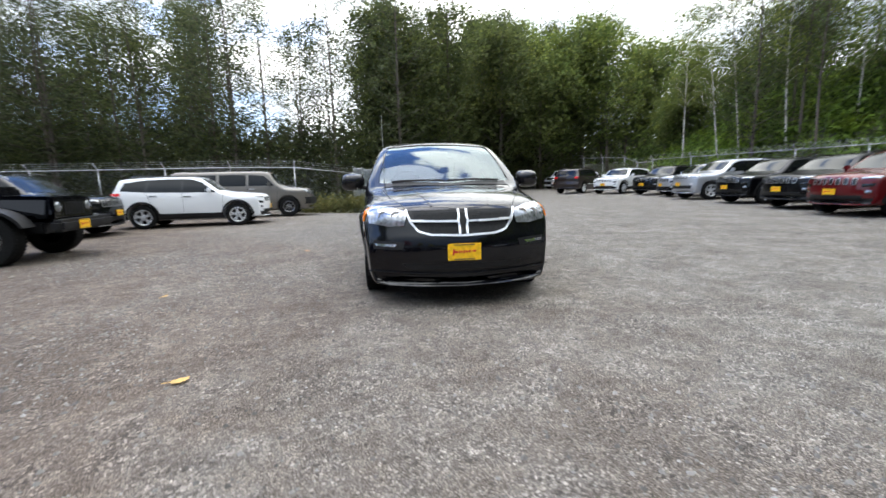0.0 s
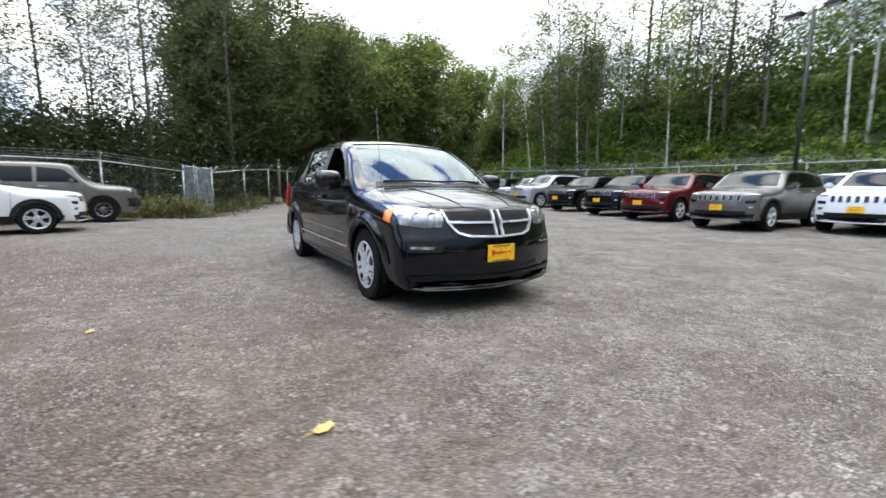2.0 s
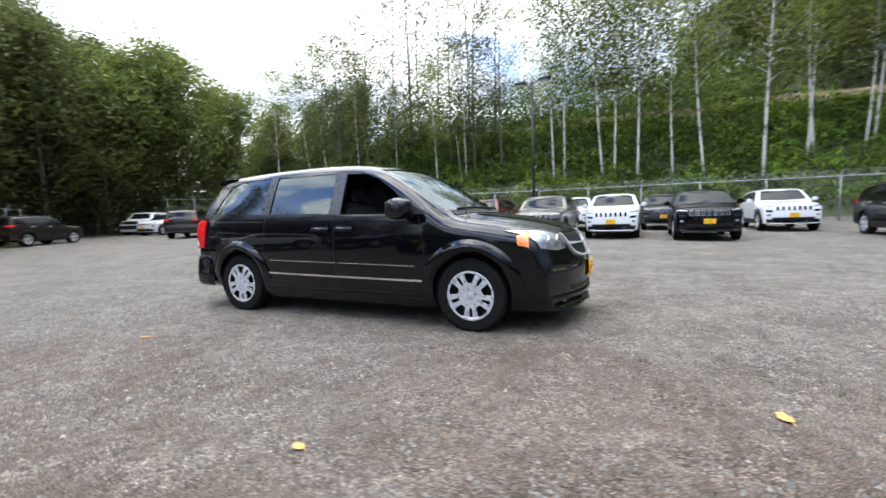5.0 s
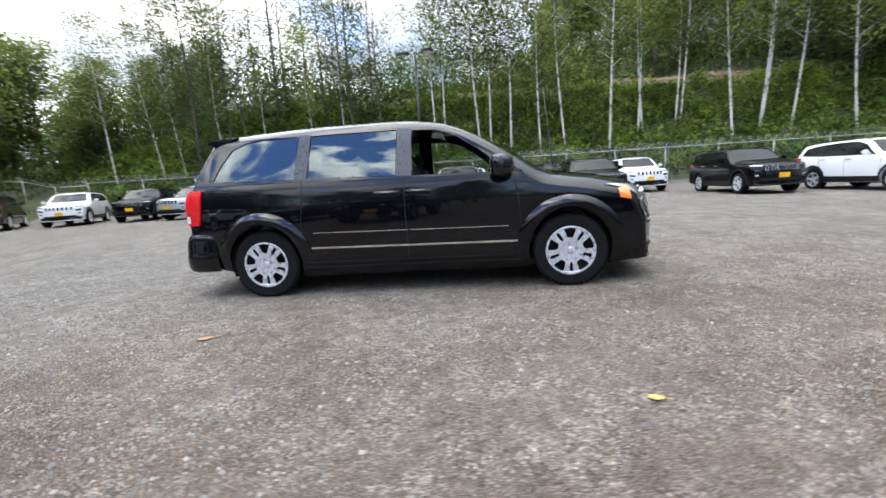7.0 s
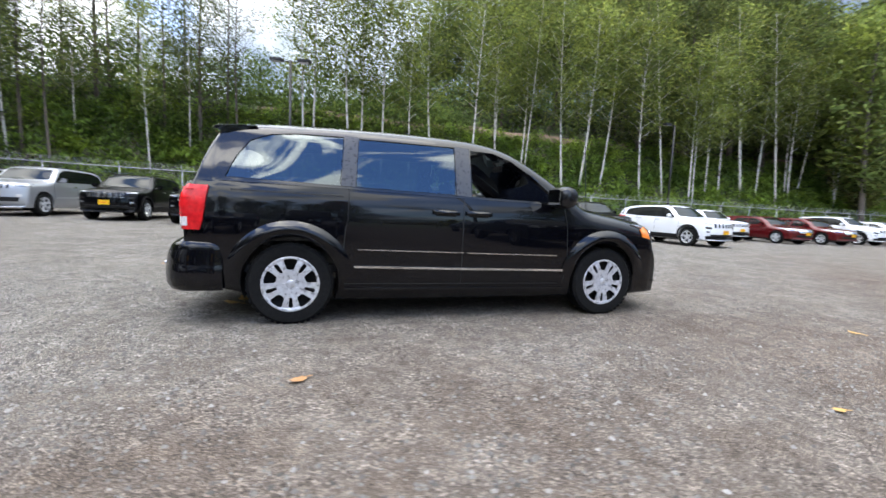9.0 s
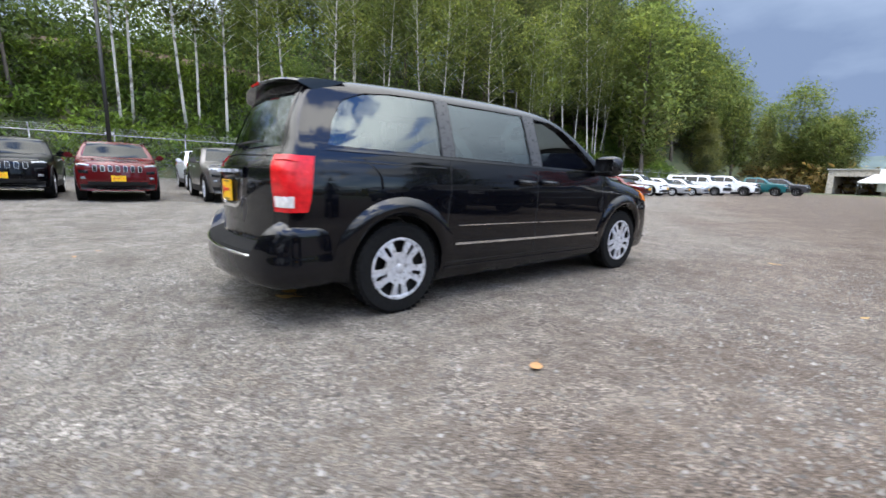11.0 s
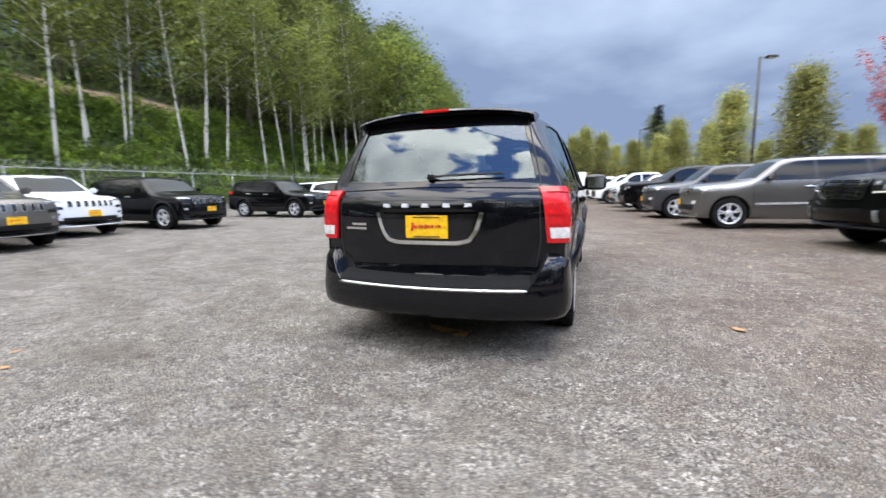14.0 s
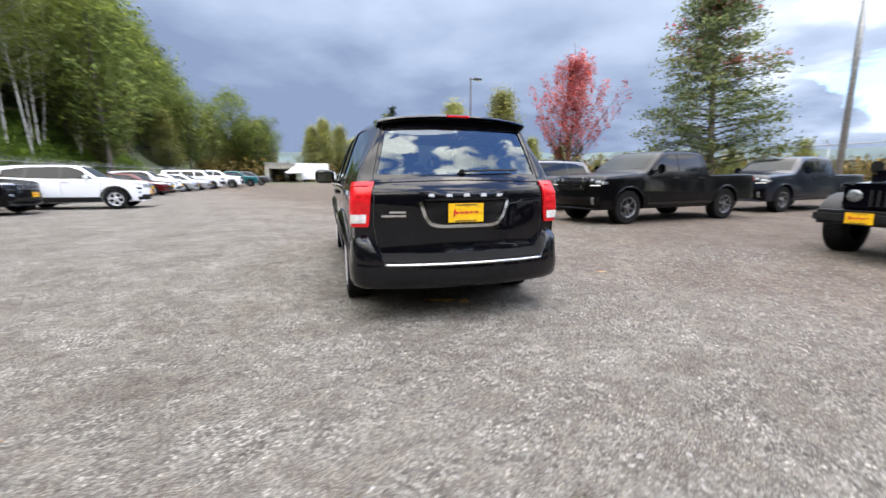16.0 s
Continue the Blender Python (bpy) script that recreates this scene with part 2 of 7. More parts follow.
    m5.data_type, m5.blend_type = "RGBA", "MULTIPLY"
    m5.inputs["Factor"].default_value = 1.0
    L(m4.outputs[2], m5.inputs[6]), L(ramp(nt, rut.outputs[0], [(0.30, (0.57, 0.55, 0.53)), (0.5, (1.0, 1.0, 1.0)), (0.70, (1.34, 1.33, 1.31))]), m5.inputs[7])
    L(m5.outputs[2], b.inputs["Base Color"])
    b.inputs["Roughness"].default_value = 0.88
    b.inputs["Specular IOR Level"].default_value = 0.3
    bump(nt, b, edge.outputs["Distance"], 1.0, 0.02)
    return m


def soil_mat():
    m, nt, b = mat_new("forest_soil")
    n = noise_tex(nt, 0.9, 8)
    nt.links.new(ramp(nt, n.outputs[0], [(0.3, (0.035, 0.045, 0.018)), (0.5, (0.06, 0.075, 0.028)), (0.75, (0.11, 0.085, 0.05))]), b.inputs["Base Color"])
    b.inputs["Roughness"].default_value = 0.95
    bump(nt, b, n.outputs[0], 0.8, 0.1)
    return m


def bark_mat(name, pale, mark, scale):
    m, nt, b = mat_new(name)
    N = nt.nodes.new
    tc, mp = N("ShaderNodeTexCoord"), N("ShaderNodeMapping")
    mp.inputs["Scale"].default_value = (1, 1, 1.3) if pale[0] > 0.3 else (3, 3, 0.5)
    nt.links.new(tc.outputs["Object"], mp.inputs[0])
    n = N("ShaderNodeTexNoise")
    n.inputs["Scale"].default_value, n.inputs["Detail"].default_value = scale, 6
    nt.links.new(mp.outputs[0], n.inputs["Vector"])
    nt.links.new(ramp(nt, n.outputs[0], [(0.36, mark), (0.47, pale), (0.8, tuple(c * 1.1 for c in pale))]), b.inputs["Base Color"])
    b.inputs["Roughness"].default_value = 0.85
    bump(nt, b, n.outputs[0], 0.5, 0.02)
    return m


BLACK = paint("black_paint", (0.0006, 0.0008, 0.0022))
PITCH = paint("deep_black_paint", (0.0006, 0.0006, 0.0012), 0.0, 0.35, 0.48)
NAVY = paint("dark_blue_paint", (0.004, 0.006, 0.014), 0.1, 0.35, 0.8)
WHITE = paint("white_paint", (0.70, 0.71, 0.72))
RED = paint("dark_red_paint", (0.085, 0.0045, 0.006), 0.2)
GREYBROWN = paint("dark_grey_brown_paint", (0.15, 0.143, 0.135), 0.7, 0.3)
GREY = paint("grey_brown_paint", (0.125, 0.115, 0.104), 0.5)
SILVER = paint("silver_paint", (0.42, 0.43, 0.45), 0.6)
TAN = paint("tan_paint", (0.165, 0.15, 0.132), 0.4)
TEAL = paint("teal_paint", (0.01, 0.09, 0.10), 0.2)
DARKGREY = paint("charcoal_paint", (0.045, 0.045, 0.05), 0.4)
BROWN = paint("dark_brown_paint", (0.028, 0.02, 0.018), 0.3)
PLASTIC = simple("black_plastic", (0.009, 0.009, 0.0095), 0.5, spec=0.3)
TRIM = simple("gloss_black_trim", (0.008, 0.008, 0.009), 0.12)
SEAM = simple("shut_line_shadow_gap", (0.004, 0.004, 0.004), 0.7)
RUBBER = simple("tyre_rubber", (0.009, 0.009, 0.009), 0.75, grain=0.2, spec=0.12)
ALLOY = simple("silver_wheel_paint", (0.56, 0.565, 0.59), 0.3, 0.4, 0.3)
CARALLOY = simple("machined_alloy_wheel", (0.62, 0.63, 0.65), 0.28, 0.5, 0.2)
DARKALLOY = simple("dark_machined_wheel", (0.17, 0.17, 0.175), 0.26, 0.7)
CHROME = simple("chrome", (0.82, 0.82, 0.83), 0.08, 1.0, scale=3.0)
BRIGHT = simple("bright_silver_trim", (0.80, 0.80, 0.81), 0.28, 0.55, 0.4, scale=3.0)
STEEL = simple("galvanised_steel", (0.42, 0.43, 0.43), 0.45, 0.7, grain=0.15, scale=9)
COIL = simple("bright_razor_wire", (0.48, 0.49, 0.48), 0.5, 0.4, grain=0.1, scale=9)
LENS_CLEAR = simple("headlamp_lens", (0.30, 0.31, 0.33), 0.10, 0.6, 1.0, grain=0.35, scale=28)
LENS_DULL = simple("dull_headlamp_lens", (0.20, 0.21, 0.22), 0.12, 0.4, 0.8, grain=0.3, scale=22)
LENS_RED = simple("tail_lamp_red", (0.62, 0.012, 0.016), 0.2, 0.0, 0.3, spec=0.3)
LENS_AMBER = simple("indicator_amber", (0.85, 0.22, 0.02), 0.15, 0.0, 1.0)
LENS_WHITE = simple("reversing_lamp", (0.75, 0.72, 0.7), 0.15, 0.1, 1.0)
YELLOW = simple("yellow_plate", (0.88, 0.50, 0.008), 0.4)
PLATE_INK = simple("red_plate_ink", (0.55, 0.03, 0.02), 0.5)
DARK_INK = simple("dark_plate_ink", (0.12, 0.08, 0.03), 0.5)
FABRIC = simple("dark_grey_seat_fabric", (0.035, 0.035, 0.038), 0.9, grain=0.2, scale=60)
DASH = simple("grey_dashboard_plastic", (0.05, 0.05, 0.052), 0.6)
GLASS = glass("tinted_window_glass", (0.55, 0.6, 0.6), ior=1.6)
PRIVACY = glass("privacy_glass", (0.21, 0.27, 0.275))
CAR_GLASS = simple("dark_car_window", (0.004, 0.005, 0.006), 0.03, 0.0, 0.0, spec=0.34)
# windshield copy of the car glass, its sky reflection turned down
CAR_SCREEN = simple("dim_reflection_windshield", (0.010, 0.013, 0.013), 0.05, 0.0, 0.0, spec=0.18)
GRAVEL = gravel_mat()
SOIL = soil_mat()
DIRT = simple("brown_dirt_track", (0.17, 0.12, 0.08), 0.95, grain=0.3, scale=1.5)
BARK = bark_mat("grey_brown_bark", (0.11, 0.09, 0.07), (0.04, 0.032, 0.026), 5)
BIRCH = bark_mat("pale_birch_bark", (0.52, 0.49, 0.43), (0.17, 0.15, 0.12), 2.2)
LEAF_DARK = leaf_mat("dark_green_leaves", (0.07, 0.095, 0.03), (0.12, 0.152, 0.046), (0.195, 0.22, 0.07), 0.5)
LEAF_AIRY = leaf_mat("small_dark_leaves", (0.05, 0.07, 0.03), (0.09, 0.115, 0.045), (0.15, 0.17, 0.075), 0.45)
LEAF_MID = leaf_mat("green_leaves", (0.115, 0.16, 0.038), (0.175, 0.23, 0.054), (0.265, 0.31, 0.078))
LEAF_YELLOW = leaf_mat("yellow_green_leaves", (0.13, 0.175, 0.042), (0.20, 0.25, 0.058), (0.31, 0.34, 0.088))
LEAF_RED = leaf_mat("red_autumn_leaves", (0.32, 0.05, 0.055), (0.46, 0.088, 0.088), (0.60, 0.19, 0.165))
LEAF_PALE = leaf_mat("pale_turning_leaves", (0.26, 0.285, 0.085), (0.37, 0.385, 0.12), (0.50, 0.47, 0.16))
LEAF_IVY = leaf_mat("bramble_leaves", (0.16, 0.26, 0.042), (0.23, 0.37, 0.056), (0.33, 0.47, 0.085))
# the deep shade under dense woods is put into this darker leaf colour
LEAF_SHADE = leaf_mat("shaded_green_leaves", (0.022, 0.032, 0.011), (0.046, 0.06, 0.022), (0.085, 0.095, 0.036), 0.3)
LEAF_DRY = leaf_mat("dry_weeds", (0.11, 0.12, 0.042), (0.17, 0.175, 0.062), (0.26, 0.235, 0.09))
LEAF_GUM = leaf_mat("deep_green_leaves", (0.075, 0.105, 0.038), (0.145, 0.185, 0.068), (0.25, 0.27, 0.105))
# darker green that carries the shade of the upper bank in its colour
LEAF_BANK = leaf_mat("bank_thicket_leaves", (0.07, 0.115, 0.028), (0.115, 0.175, 0.042), (0.175, 0.24, 0.06))
LEAF_ORANGE = leaf_mat("orange_brown_leaves", (0.10, 0.085, 0.025), (0.19, 0.15, 0.045), (0.32, 0.20, 0.07))
LEAF_NEEDLE = leaf_mat("dark_needles", (0.008, 0.018, 0.008), (0.02, 0.038, 0.015), (0.04, 0.06, 0.02), 0.15)
FALLEN_BROWN = simple("fallen_brown_leaf", (0.36, 0.19, 0.075), 0.7)
FALLEN = simple("fallen_yellow_leaf", (0.50, 0.30, 0.085), 0.6)
CLADDING = simple("beige_cladding", (0.42, 0.38, 0.32), 0.8, grain=0.1, scale=3)
CANVAS = simple("white_canvas", (0.8, 0.8, 0.8), 0.8)
LAMP_PAINT = simple("dark_bronze_lamp_paint", (0.02, 0.018, 0.016), 0.5)
BOX_GREEN = simple("weathered_galvanised_sheet", (0.36, 0.39, 0.40), 0.6, 0.1, grain=0.3, scale=5)

# ---- helpers of the scene ----
def part(name, bm, material, parent, label="", smooth=35):
    """Links a bmesh as one mesh object under a thing or a part."""
    me = bpy.data.meshes.new(name)
    if smooth:
        lim = radians(smooth)
        for f in bm.faces:
            f.smooth = True
        for e in bm.edges:
            if len(e.link_faces) == 2 and e.calc_face_angle(0) > lim:
                e.smooth = False
    bm.to_mesh(me)
    bm.free()
    me.materials.append(material)
    ob = new(name, me)
    ob.parent = parent
    if label:
        tagged(ob, label)
    return ob


def raw(name, verts, faces, material, parent=None, smooth=False):
    me = bpy.data.meshes.new(name)
    me.from_pydata(verts, [], faces)
    me.materials.append(material)
    if smooth:
        me.shade_smooth()
    ob = new(name, me)
    ob.parent = parent
    return ob


def box(bm, c, s, bevel=0.0, rot=None):
    """A box of centre c and size s, with rounded edges."""
    r = bmesh.ops.create_cube(bm, size=1.0)
    vs = r["verts"]
    for v in vs:
        v.co = Vector((v.co.x * s[0], v.co.y * s[1], v.co.z * s[2]))
    if bevel:
        es = list({e for v in vs for e in v.link_edges})
        g = bmesh.ops.bevel(bm, geom=es, offset=bevel, segments=2, affect="EDGES", clamp_overlap=True)
        vs = list({v for f in g["faces"] for v in f.verts} | {v for v in vs if v.is_valid})
    m = Matrix.Translation(c) @ (rot if rot is not None else Matrix())
    for v in vs:
        v.co = m @ v.co
    return vs


def tube(bm, pts, r, n=8, r_end=None):
    """A round bar along a polyline, tapered to r_end."""
    pts = [Vector(p) for p in pts]
    rings = []
    for i, p in enumerate(pts):
        d = (pts[min(i + 1, len(pts) - 1)] - pts[max(i - 1, 0)]).normalized()
        a = d.orthogonal().normalized() if abs(d.z) < 0.9 else Vector((1, 0, 0))
        u = d.cross(a).normalized()
        a = u.cross(d)
        k = i / max(1, len(pts) - 1)
        rr = r if r_end is None else r + (r_end - r) * k
        rings.append([bm.verts.new(p + rr * (math.cos(t) * a + math.sin(t) * u)) for t in (2 * math.pi * j / n for j in range(n))])
    for A, B in zip(rings, rings[1:]):
        for j in range(n):
            bm.faces.new((A[j], A[(j + 1) % n], B[(j + 1) % n], B[j]))
    bm.faces.new(list(reversed(rings[0])))
    bm.faces.new(rings[-1])


def lathe_x(bm, prof, n=40, cx=0.0):
    """A body of revolution about the x axis; prof is a list of (radius, x)."""
    rings = [[bm.verts.new((cx + x, r * math.cos(a), r * math.sin(a))) for a in (2 * math.pi * j / n for j in range(n))] for r, x in prof]
    for A, B in zip(rings, rings[1:]):
        for j in range(n):
            bm.faces.new((A[j], A[(j + 1) % n], B[(j + 1) % n], B[j]))
    return rings


def thing(name, m, label, category, group="", kind=""):
    e = new(name)
    e.empty_display_size = 0.2
    e.matrix_basis = m
    return tagged(e, label, category, group, kind)


def smoothstep(a, b, x):
    t = min(1.0, max(0.0, (x - a) / (b - a)))
    return t * t * (3 - 2 * t)


# the hill's foot: a line behind the fence, as x at a given y
def foot_x(y):
    return 23.8 - 4.0 * smoothstep(8, 24, y) - 16.0 * smoothstep(26, 60, y)


def lift(x, y):
    """Height of the ground: the yard rises gently to the fence, the hill behind it steeply."""
    s = x + 0.45 * y - 3.0
    h = 0.013 * max(0.0, min(s, 40.0))
    # a shallow dip at the gate
    h -= 0.38 * math.exp(-((x + 1.8) ** 2 / 8 + (y - 17.2) ** 2 / 12))
    d = x - foot_x(y)
    if d > 0:
        steep = 1.0 - 0.72 * smoothstep(16, 38, y)
        h += steep * (0.93 * min(d, 9) + 0.04 * max(0, min(d - 9, 3)) + (0.12 + 0.38 * smoothstep(4, -14, y)) * max(0, min(d - 12, 12)) + 0.14 * max(0, min(d - 24, 50)))
        h += 0.35 * noise.noise(Vector((x * 0.22, y * 0.22, 0))) * min(1, d / 2)
    return h

# ---- ground, hill, fences ----
def axis_steps(lo, hi, fine_lo, fine_hi, fine, coarse):
    out, v = [], lo
    while v < hi:
        out.append(v)
        v += fine if fine_lo <= v < fine_hi else coarse * (1 if abs(v) < 140 else 5)
    return out + [hi]


def build_ground():
    xs = axis_steps(-900, 900, -12, 70, 1.0, 12)
    ys = axis_steps(-900, 900, -80, 60, 1.6, 12)
    v = [(x, y, lift(x, y)) for y in ys for x in xs]
    n = len(xs)
    f = [(j * n + i, j * n + i + 1, (j + 1) * n + i + 1, (j + 1) * n + i) for j in range(len(ys) - 1) for i in range(n - 1)]
    me = bpy.data.meshes.new("ground")
    me.from_pydata(v, [], f)
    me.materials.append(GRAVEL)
    me.materials.append(SOIL)
    me.materials.append(DIRT)
    for p in me.polygons:
        c = p.center
        wild = c.x > foot_x(c.y) or c.y > 16 + max(0, (c.x + 2)) * 1.7 or c.y > 38 or c.x < -23 or c.y < -75
        d = c.x - foot_x(c.y)
        p.material_index = (2 if 8.6 < d < 12.2 and c.y < 6 else 1) if wild else 0
        p.use_smooth = True
    return tagged(new("ground", me), "grey gravel yard with damp brown patches, wooded bank beyond", "ground", kind="structure")


build_ground()


def stones():
    """Loose pebbles where the way runs."""
    rng = np.random.default_rng(5)
    base = np.array([(0, 0, 1), (1, 0, 0.1), (0.3, 0.95, 0), (-0.8, 0.6, 0.15), (-0.8, -0.6, 0), (0.3, -0.95, 0.1)])
    tri = [(0, 1, 2), (0, 2, 3), (0, 3, 4), (0, 4, 5), (0, 5, 1)]
    n = 120000
    a = rng.uniform(math.radians(60), math.radians(300), n)
    r = 4.9 + rng.normal(0, 1.5, n)
    px, py = r * np.cos(a) * 0.95, r * np.sin(a) * 1.15
    patch = np.array([noise.noise(Vector((p * 0.55, q * 0.55, 1.0))) for p, q in zip(px, py)])
    keep = ((np.abs(px) > 1.05) | (np.abs(py) > 2.6)) & (rng.uniform(0, 1, n) < np.clip(0.42 + 0.07 * py + 0.9 * patch, 0.06, 1))
    px, py = px[keep], py[keep]
    n = len(px)
    size = np.clip(rng.lognormal(math.log(0.0078), 0.38, n), 0.004, 0.017)
    rot = rng.uniform(0, 2 * math.pi, n)
    c, s = np.cos(rot), np.sin(rot)
    jit = rng.uniform(0.7, 1.3, (n, 6, 3))
    b = base[None] * jit * size[:, None, None]
    x = b[:, :, 0] * c[:, None] - b[:, :, 1] * s[:, None] + px[:, None]
    y = b[:, :, 0] * s[:, None] + b[:, :, 1] * c[:, None] + py[:, None]
    z = b[:, :, 2] * 0.95 - 0.002
    z += np.array([lift(float(p), float(q)) for p, q in zip(px, py)])[:, None]
    v = np.stack([x, y, z], -1).reshape(-1, 3)
    f = (np.arange(n)[:, None, None] * 6 + np.array(tri)[None]).reshape(-1, 3)
    m, nt, bb = mat_new("loose_stone")
    g = nt.nodes.new("ShaderNodeNewGeometry")
    nt.links.new(ramp(nt, g.outputs["Random Per Island"], [(0, (0.06, 0.056, 0.05)), (0.4, (0.125, 0.117, 0.106)), (0.85, (0.20, 0.19, 0.175)), (0.97, (0.26, 0.248, 0.23)), (1, (0.33, 0.315, 0.295))]), bb.inputs["Base Color"])
    bb.inputs["Roughness"].default_value = 0.85
    ob = raw("loose_gravel", v.tolist(), f.tolist(), m)
    tagged(ob, "loose grey and pale pebbles scattered over the yard", "gravel", kind="stuff")


stones()


def fence(name, pts, height, label, spacing=3.0, barbs=True, coil=False):
    """Chain-link fence along a polyline: posts, top rail, wire mesh, barbed strands on slanted arms."""
    P = [Vector((x, y, lift(x, y))) for x, y in pts]
    root = thing(name, Matrix(), label, "fence", kind="structure")
    posts = []
    for a, b in zip(P, P[1:]):
        n = max(1, round((b - a).length / spacing))
        posts += [a.lerp(b, i / n) for i in range(n)]
    posts.append(P[-1])
    posts = [Vector((p.x, p.y, lift(p.x, p.y))) for p in posts]
    bm = bmesh.new()
    tube(bm, [(0, 0, 0), (0, 0, height + 0.06)], 0.03, 8)
    first = None
    arm = None
    for k, p in enumerate(posts):
        q = posts[min(k + 1, len(posts) - 1)] - posts[max(k - 1, 0)]
        ang = math.atan2(q.y, q.x)
        if first is None:
            first = part("post", bm, STEEL, root)
            me = first.data
            ob = first
            if barbs:
                b2 = bmesh.new()
                tube(b2, [(0, 0, height), (0, -0.28, height + 0.28)], 0.024, 6)
                arm = part("barb_arm", b2, STEEL, root)
                am = arm
        else:
            ob = new("post", first.data)
            ob.parent = root
            if barbs:
                am = new("barb_arm", arm.data)
                am.parent = root
        ob.matrix_basis = Matrix.Translation(p)
        if barbs:
            am.matrix_basis = Matrix.Translation(p) @ Matrix.Rotation(ang, 4, "Z")
    up = Vector((0, 0, 1))
    bm = bmesh.new()
    tube(bm, [p + up * height for p in posts], 0.024, 6)
    part("top_rail", bm, STEEL, root)
    v, f = [], []
    step = 0.075
    t = 0.0016
    for a, b in zip(posts, posts[1:]):
        L = (b - a).length
        d = (b - a) / L
        k = -height
        while k < L:
            for sgn in (1, -1):
                # a diagonal strand clipped to the panel
                s0, s1 = (k, k + height) if sgn > 0 else (k + height, k)
                z0, z1 = 0.05, height
                q0, q1 = s0, s1
                def at(s):
                    return z0 + (z1 - z0) * (s - s0) / (s1 - s0)
                lo, hi = max(0, min(q0, q1)), min(L, max(q0, q1))
                if hi - lo < 0.02:
                    continue
                A, B = a + d * lo + up * at(lo), a + d * hi + up * at(hi)
                w = Vector((0, 0, t * 1.4))
                i = len(v)
                v += [tuple(A - w), tuple(B - w), tuple(B + w), tuple(A + w)]
                f.append((i, i + 1, i + 2, i + 3))
            k += step * 2
    raw("wire_mesh", v, f, STEEL, root)
    if barbs:
        bm = bmesh.new()
        for k in (0.33, 0.66, 1.0):
            line = []
            for i, p in enumerate(posts):
                q = posts[min(i + 1, len(posts) - 1)] - posts[max(i - 1, 0)]
                nrm = Vector((q.y, -q.x, 0)).normalized()
                line.append(p + nrm * 0.28 * k + up * (height + 0.28 * k))
            tube(bm, line, 0.005, 4)
        part("barbed_wire", bm, STEEL, root)
    if coil:
        # a slack coil of razor wire lies in the arms
        bm = bmesh.new()
        rng = random.Random(len(posts))
        for a, b in zip(posts, posts[1:]):
            q = b - a
            nrm = Vector((q.y, -q.x, 0)).normalized()
            turns = max(2, round(q.length / 0.55))
            n = turns * 9
            rad = 0.15 + 0.04 * rng.random()
            line = []
            for i in range(n + 1):
                w = 2 * math.pi * turns * i / n
                line.append(a + q * (i / n) + nrm * (0.16 + rad * math.cos(w)) + up * (height + 0.19 + rad * math.sin(w)))
            tube(bm, line, 0.0045, 3)
        part("razor_coil", bm, COIL, root)
    return root


fence("fence_north", [(-34, 15.6), (-5.1, 14.5), (-2.55, 16.3)], 2.1, "galvanised chain-link fence with barbed wire and a taller corner post")
fence("fence_gate_run", [(-1.42, 16.9), (3.5, 25), (11.5, 38.5), (18.6, 38.5), (20.4, 30), (19.2, 24)], 2.1, "galvanised chain-link fence in front of dark woods")
fence("fence_hill", [(19.2, 24), (22.6, 12), (23.2, 0), (23, -12), (22.6, -40), (22, -66)], 2.25, "galvanised chain-link fence along the foot of the green bank", coil=True)
fence("fence_west", [(-22, -60), (-22, 15)], 2.6, "tall chain-link fence with barbed wire behind parked trucks", 3.4, coil=True)

# ---- vehicles: shared tools ----
from mathutils.bvhtree import BVHTree


def spline(rows, n):
    """Catmull-Rom through rows of numbers, n rows out, even in chord length of the first and third columns."""
    a = np.array(rows, float)
    d = np.r_[0, np.cumsum(np.hypot(np.diff(a[:, 0]), np.diff(a[:, 2])) + 0.02)]
    t = np.linspace(0, d[-1], n)
    m = np.zeros_like(a)
    m[1:-1] = (a[2:] - a[:-2]) / (d[2:] - d[:-2])[:, None]
    m[0], m[-1] = (a[1] - a[0]) / (d[1] - d[0]), (a[-1] - a[-2]) / (d[-1] - d[-2])
    # no overshoot where neighbours level out
    for k in range(1, len(a) - 1):
        lo, hi = a[k] - a[k - 1], a[k + 1] - a[k]
        m[k] = np.where(lo * hi <= 0, 0, m[k])
    out = []
    for s in t:
        k = min(len(d) - 2, int(np.searchsorted(d, s, "right")) - 1)
        h = d[k + 1] - d[k]
        u = (s - d[k]) / h
        out.append((2 * u**3 - 3 * u**2 + 1) * a[k] + (u**3 - 2 * u**2 + u) * h * m[k] + (-2 * u**3 + 3 * u**2) * a[k + 1] + (u**3 - u**2) * h * m[k + 1])
    return np.array(out)


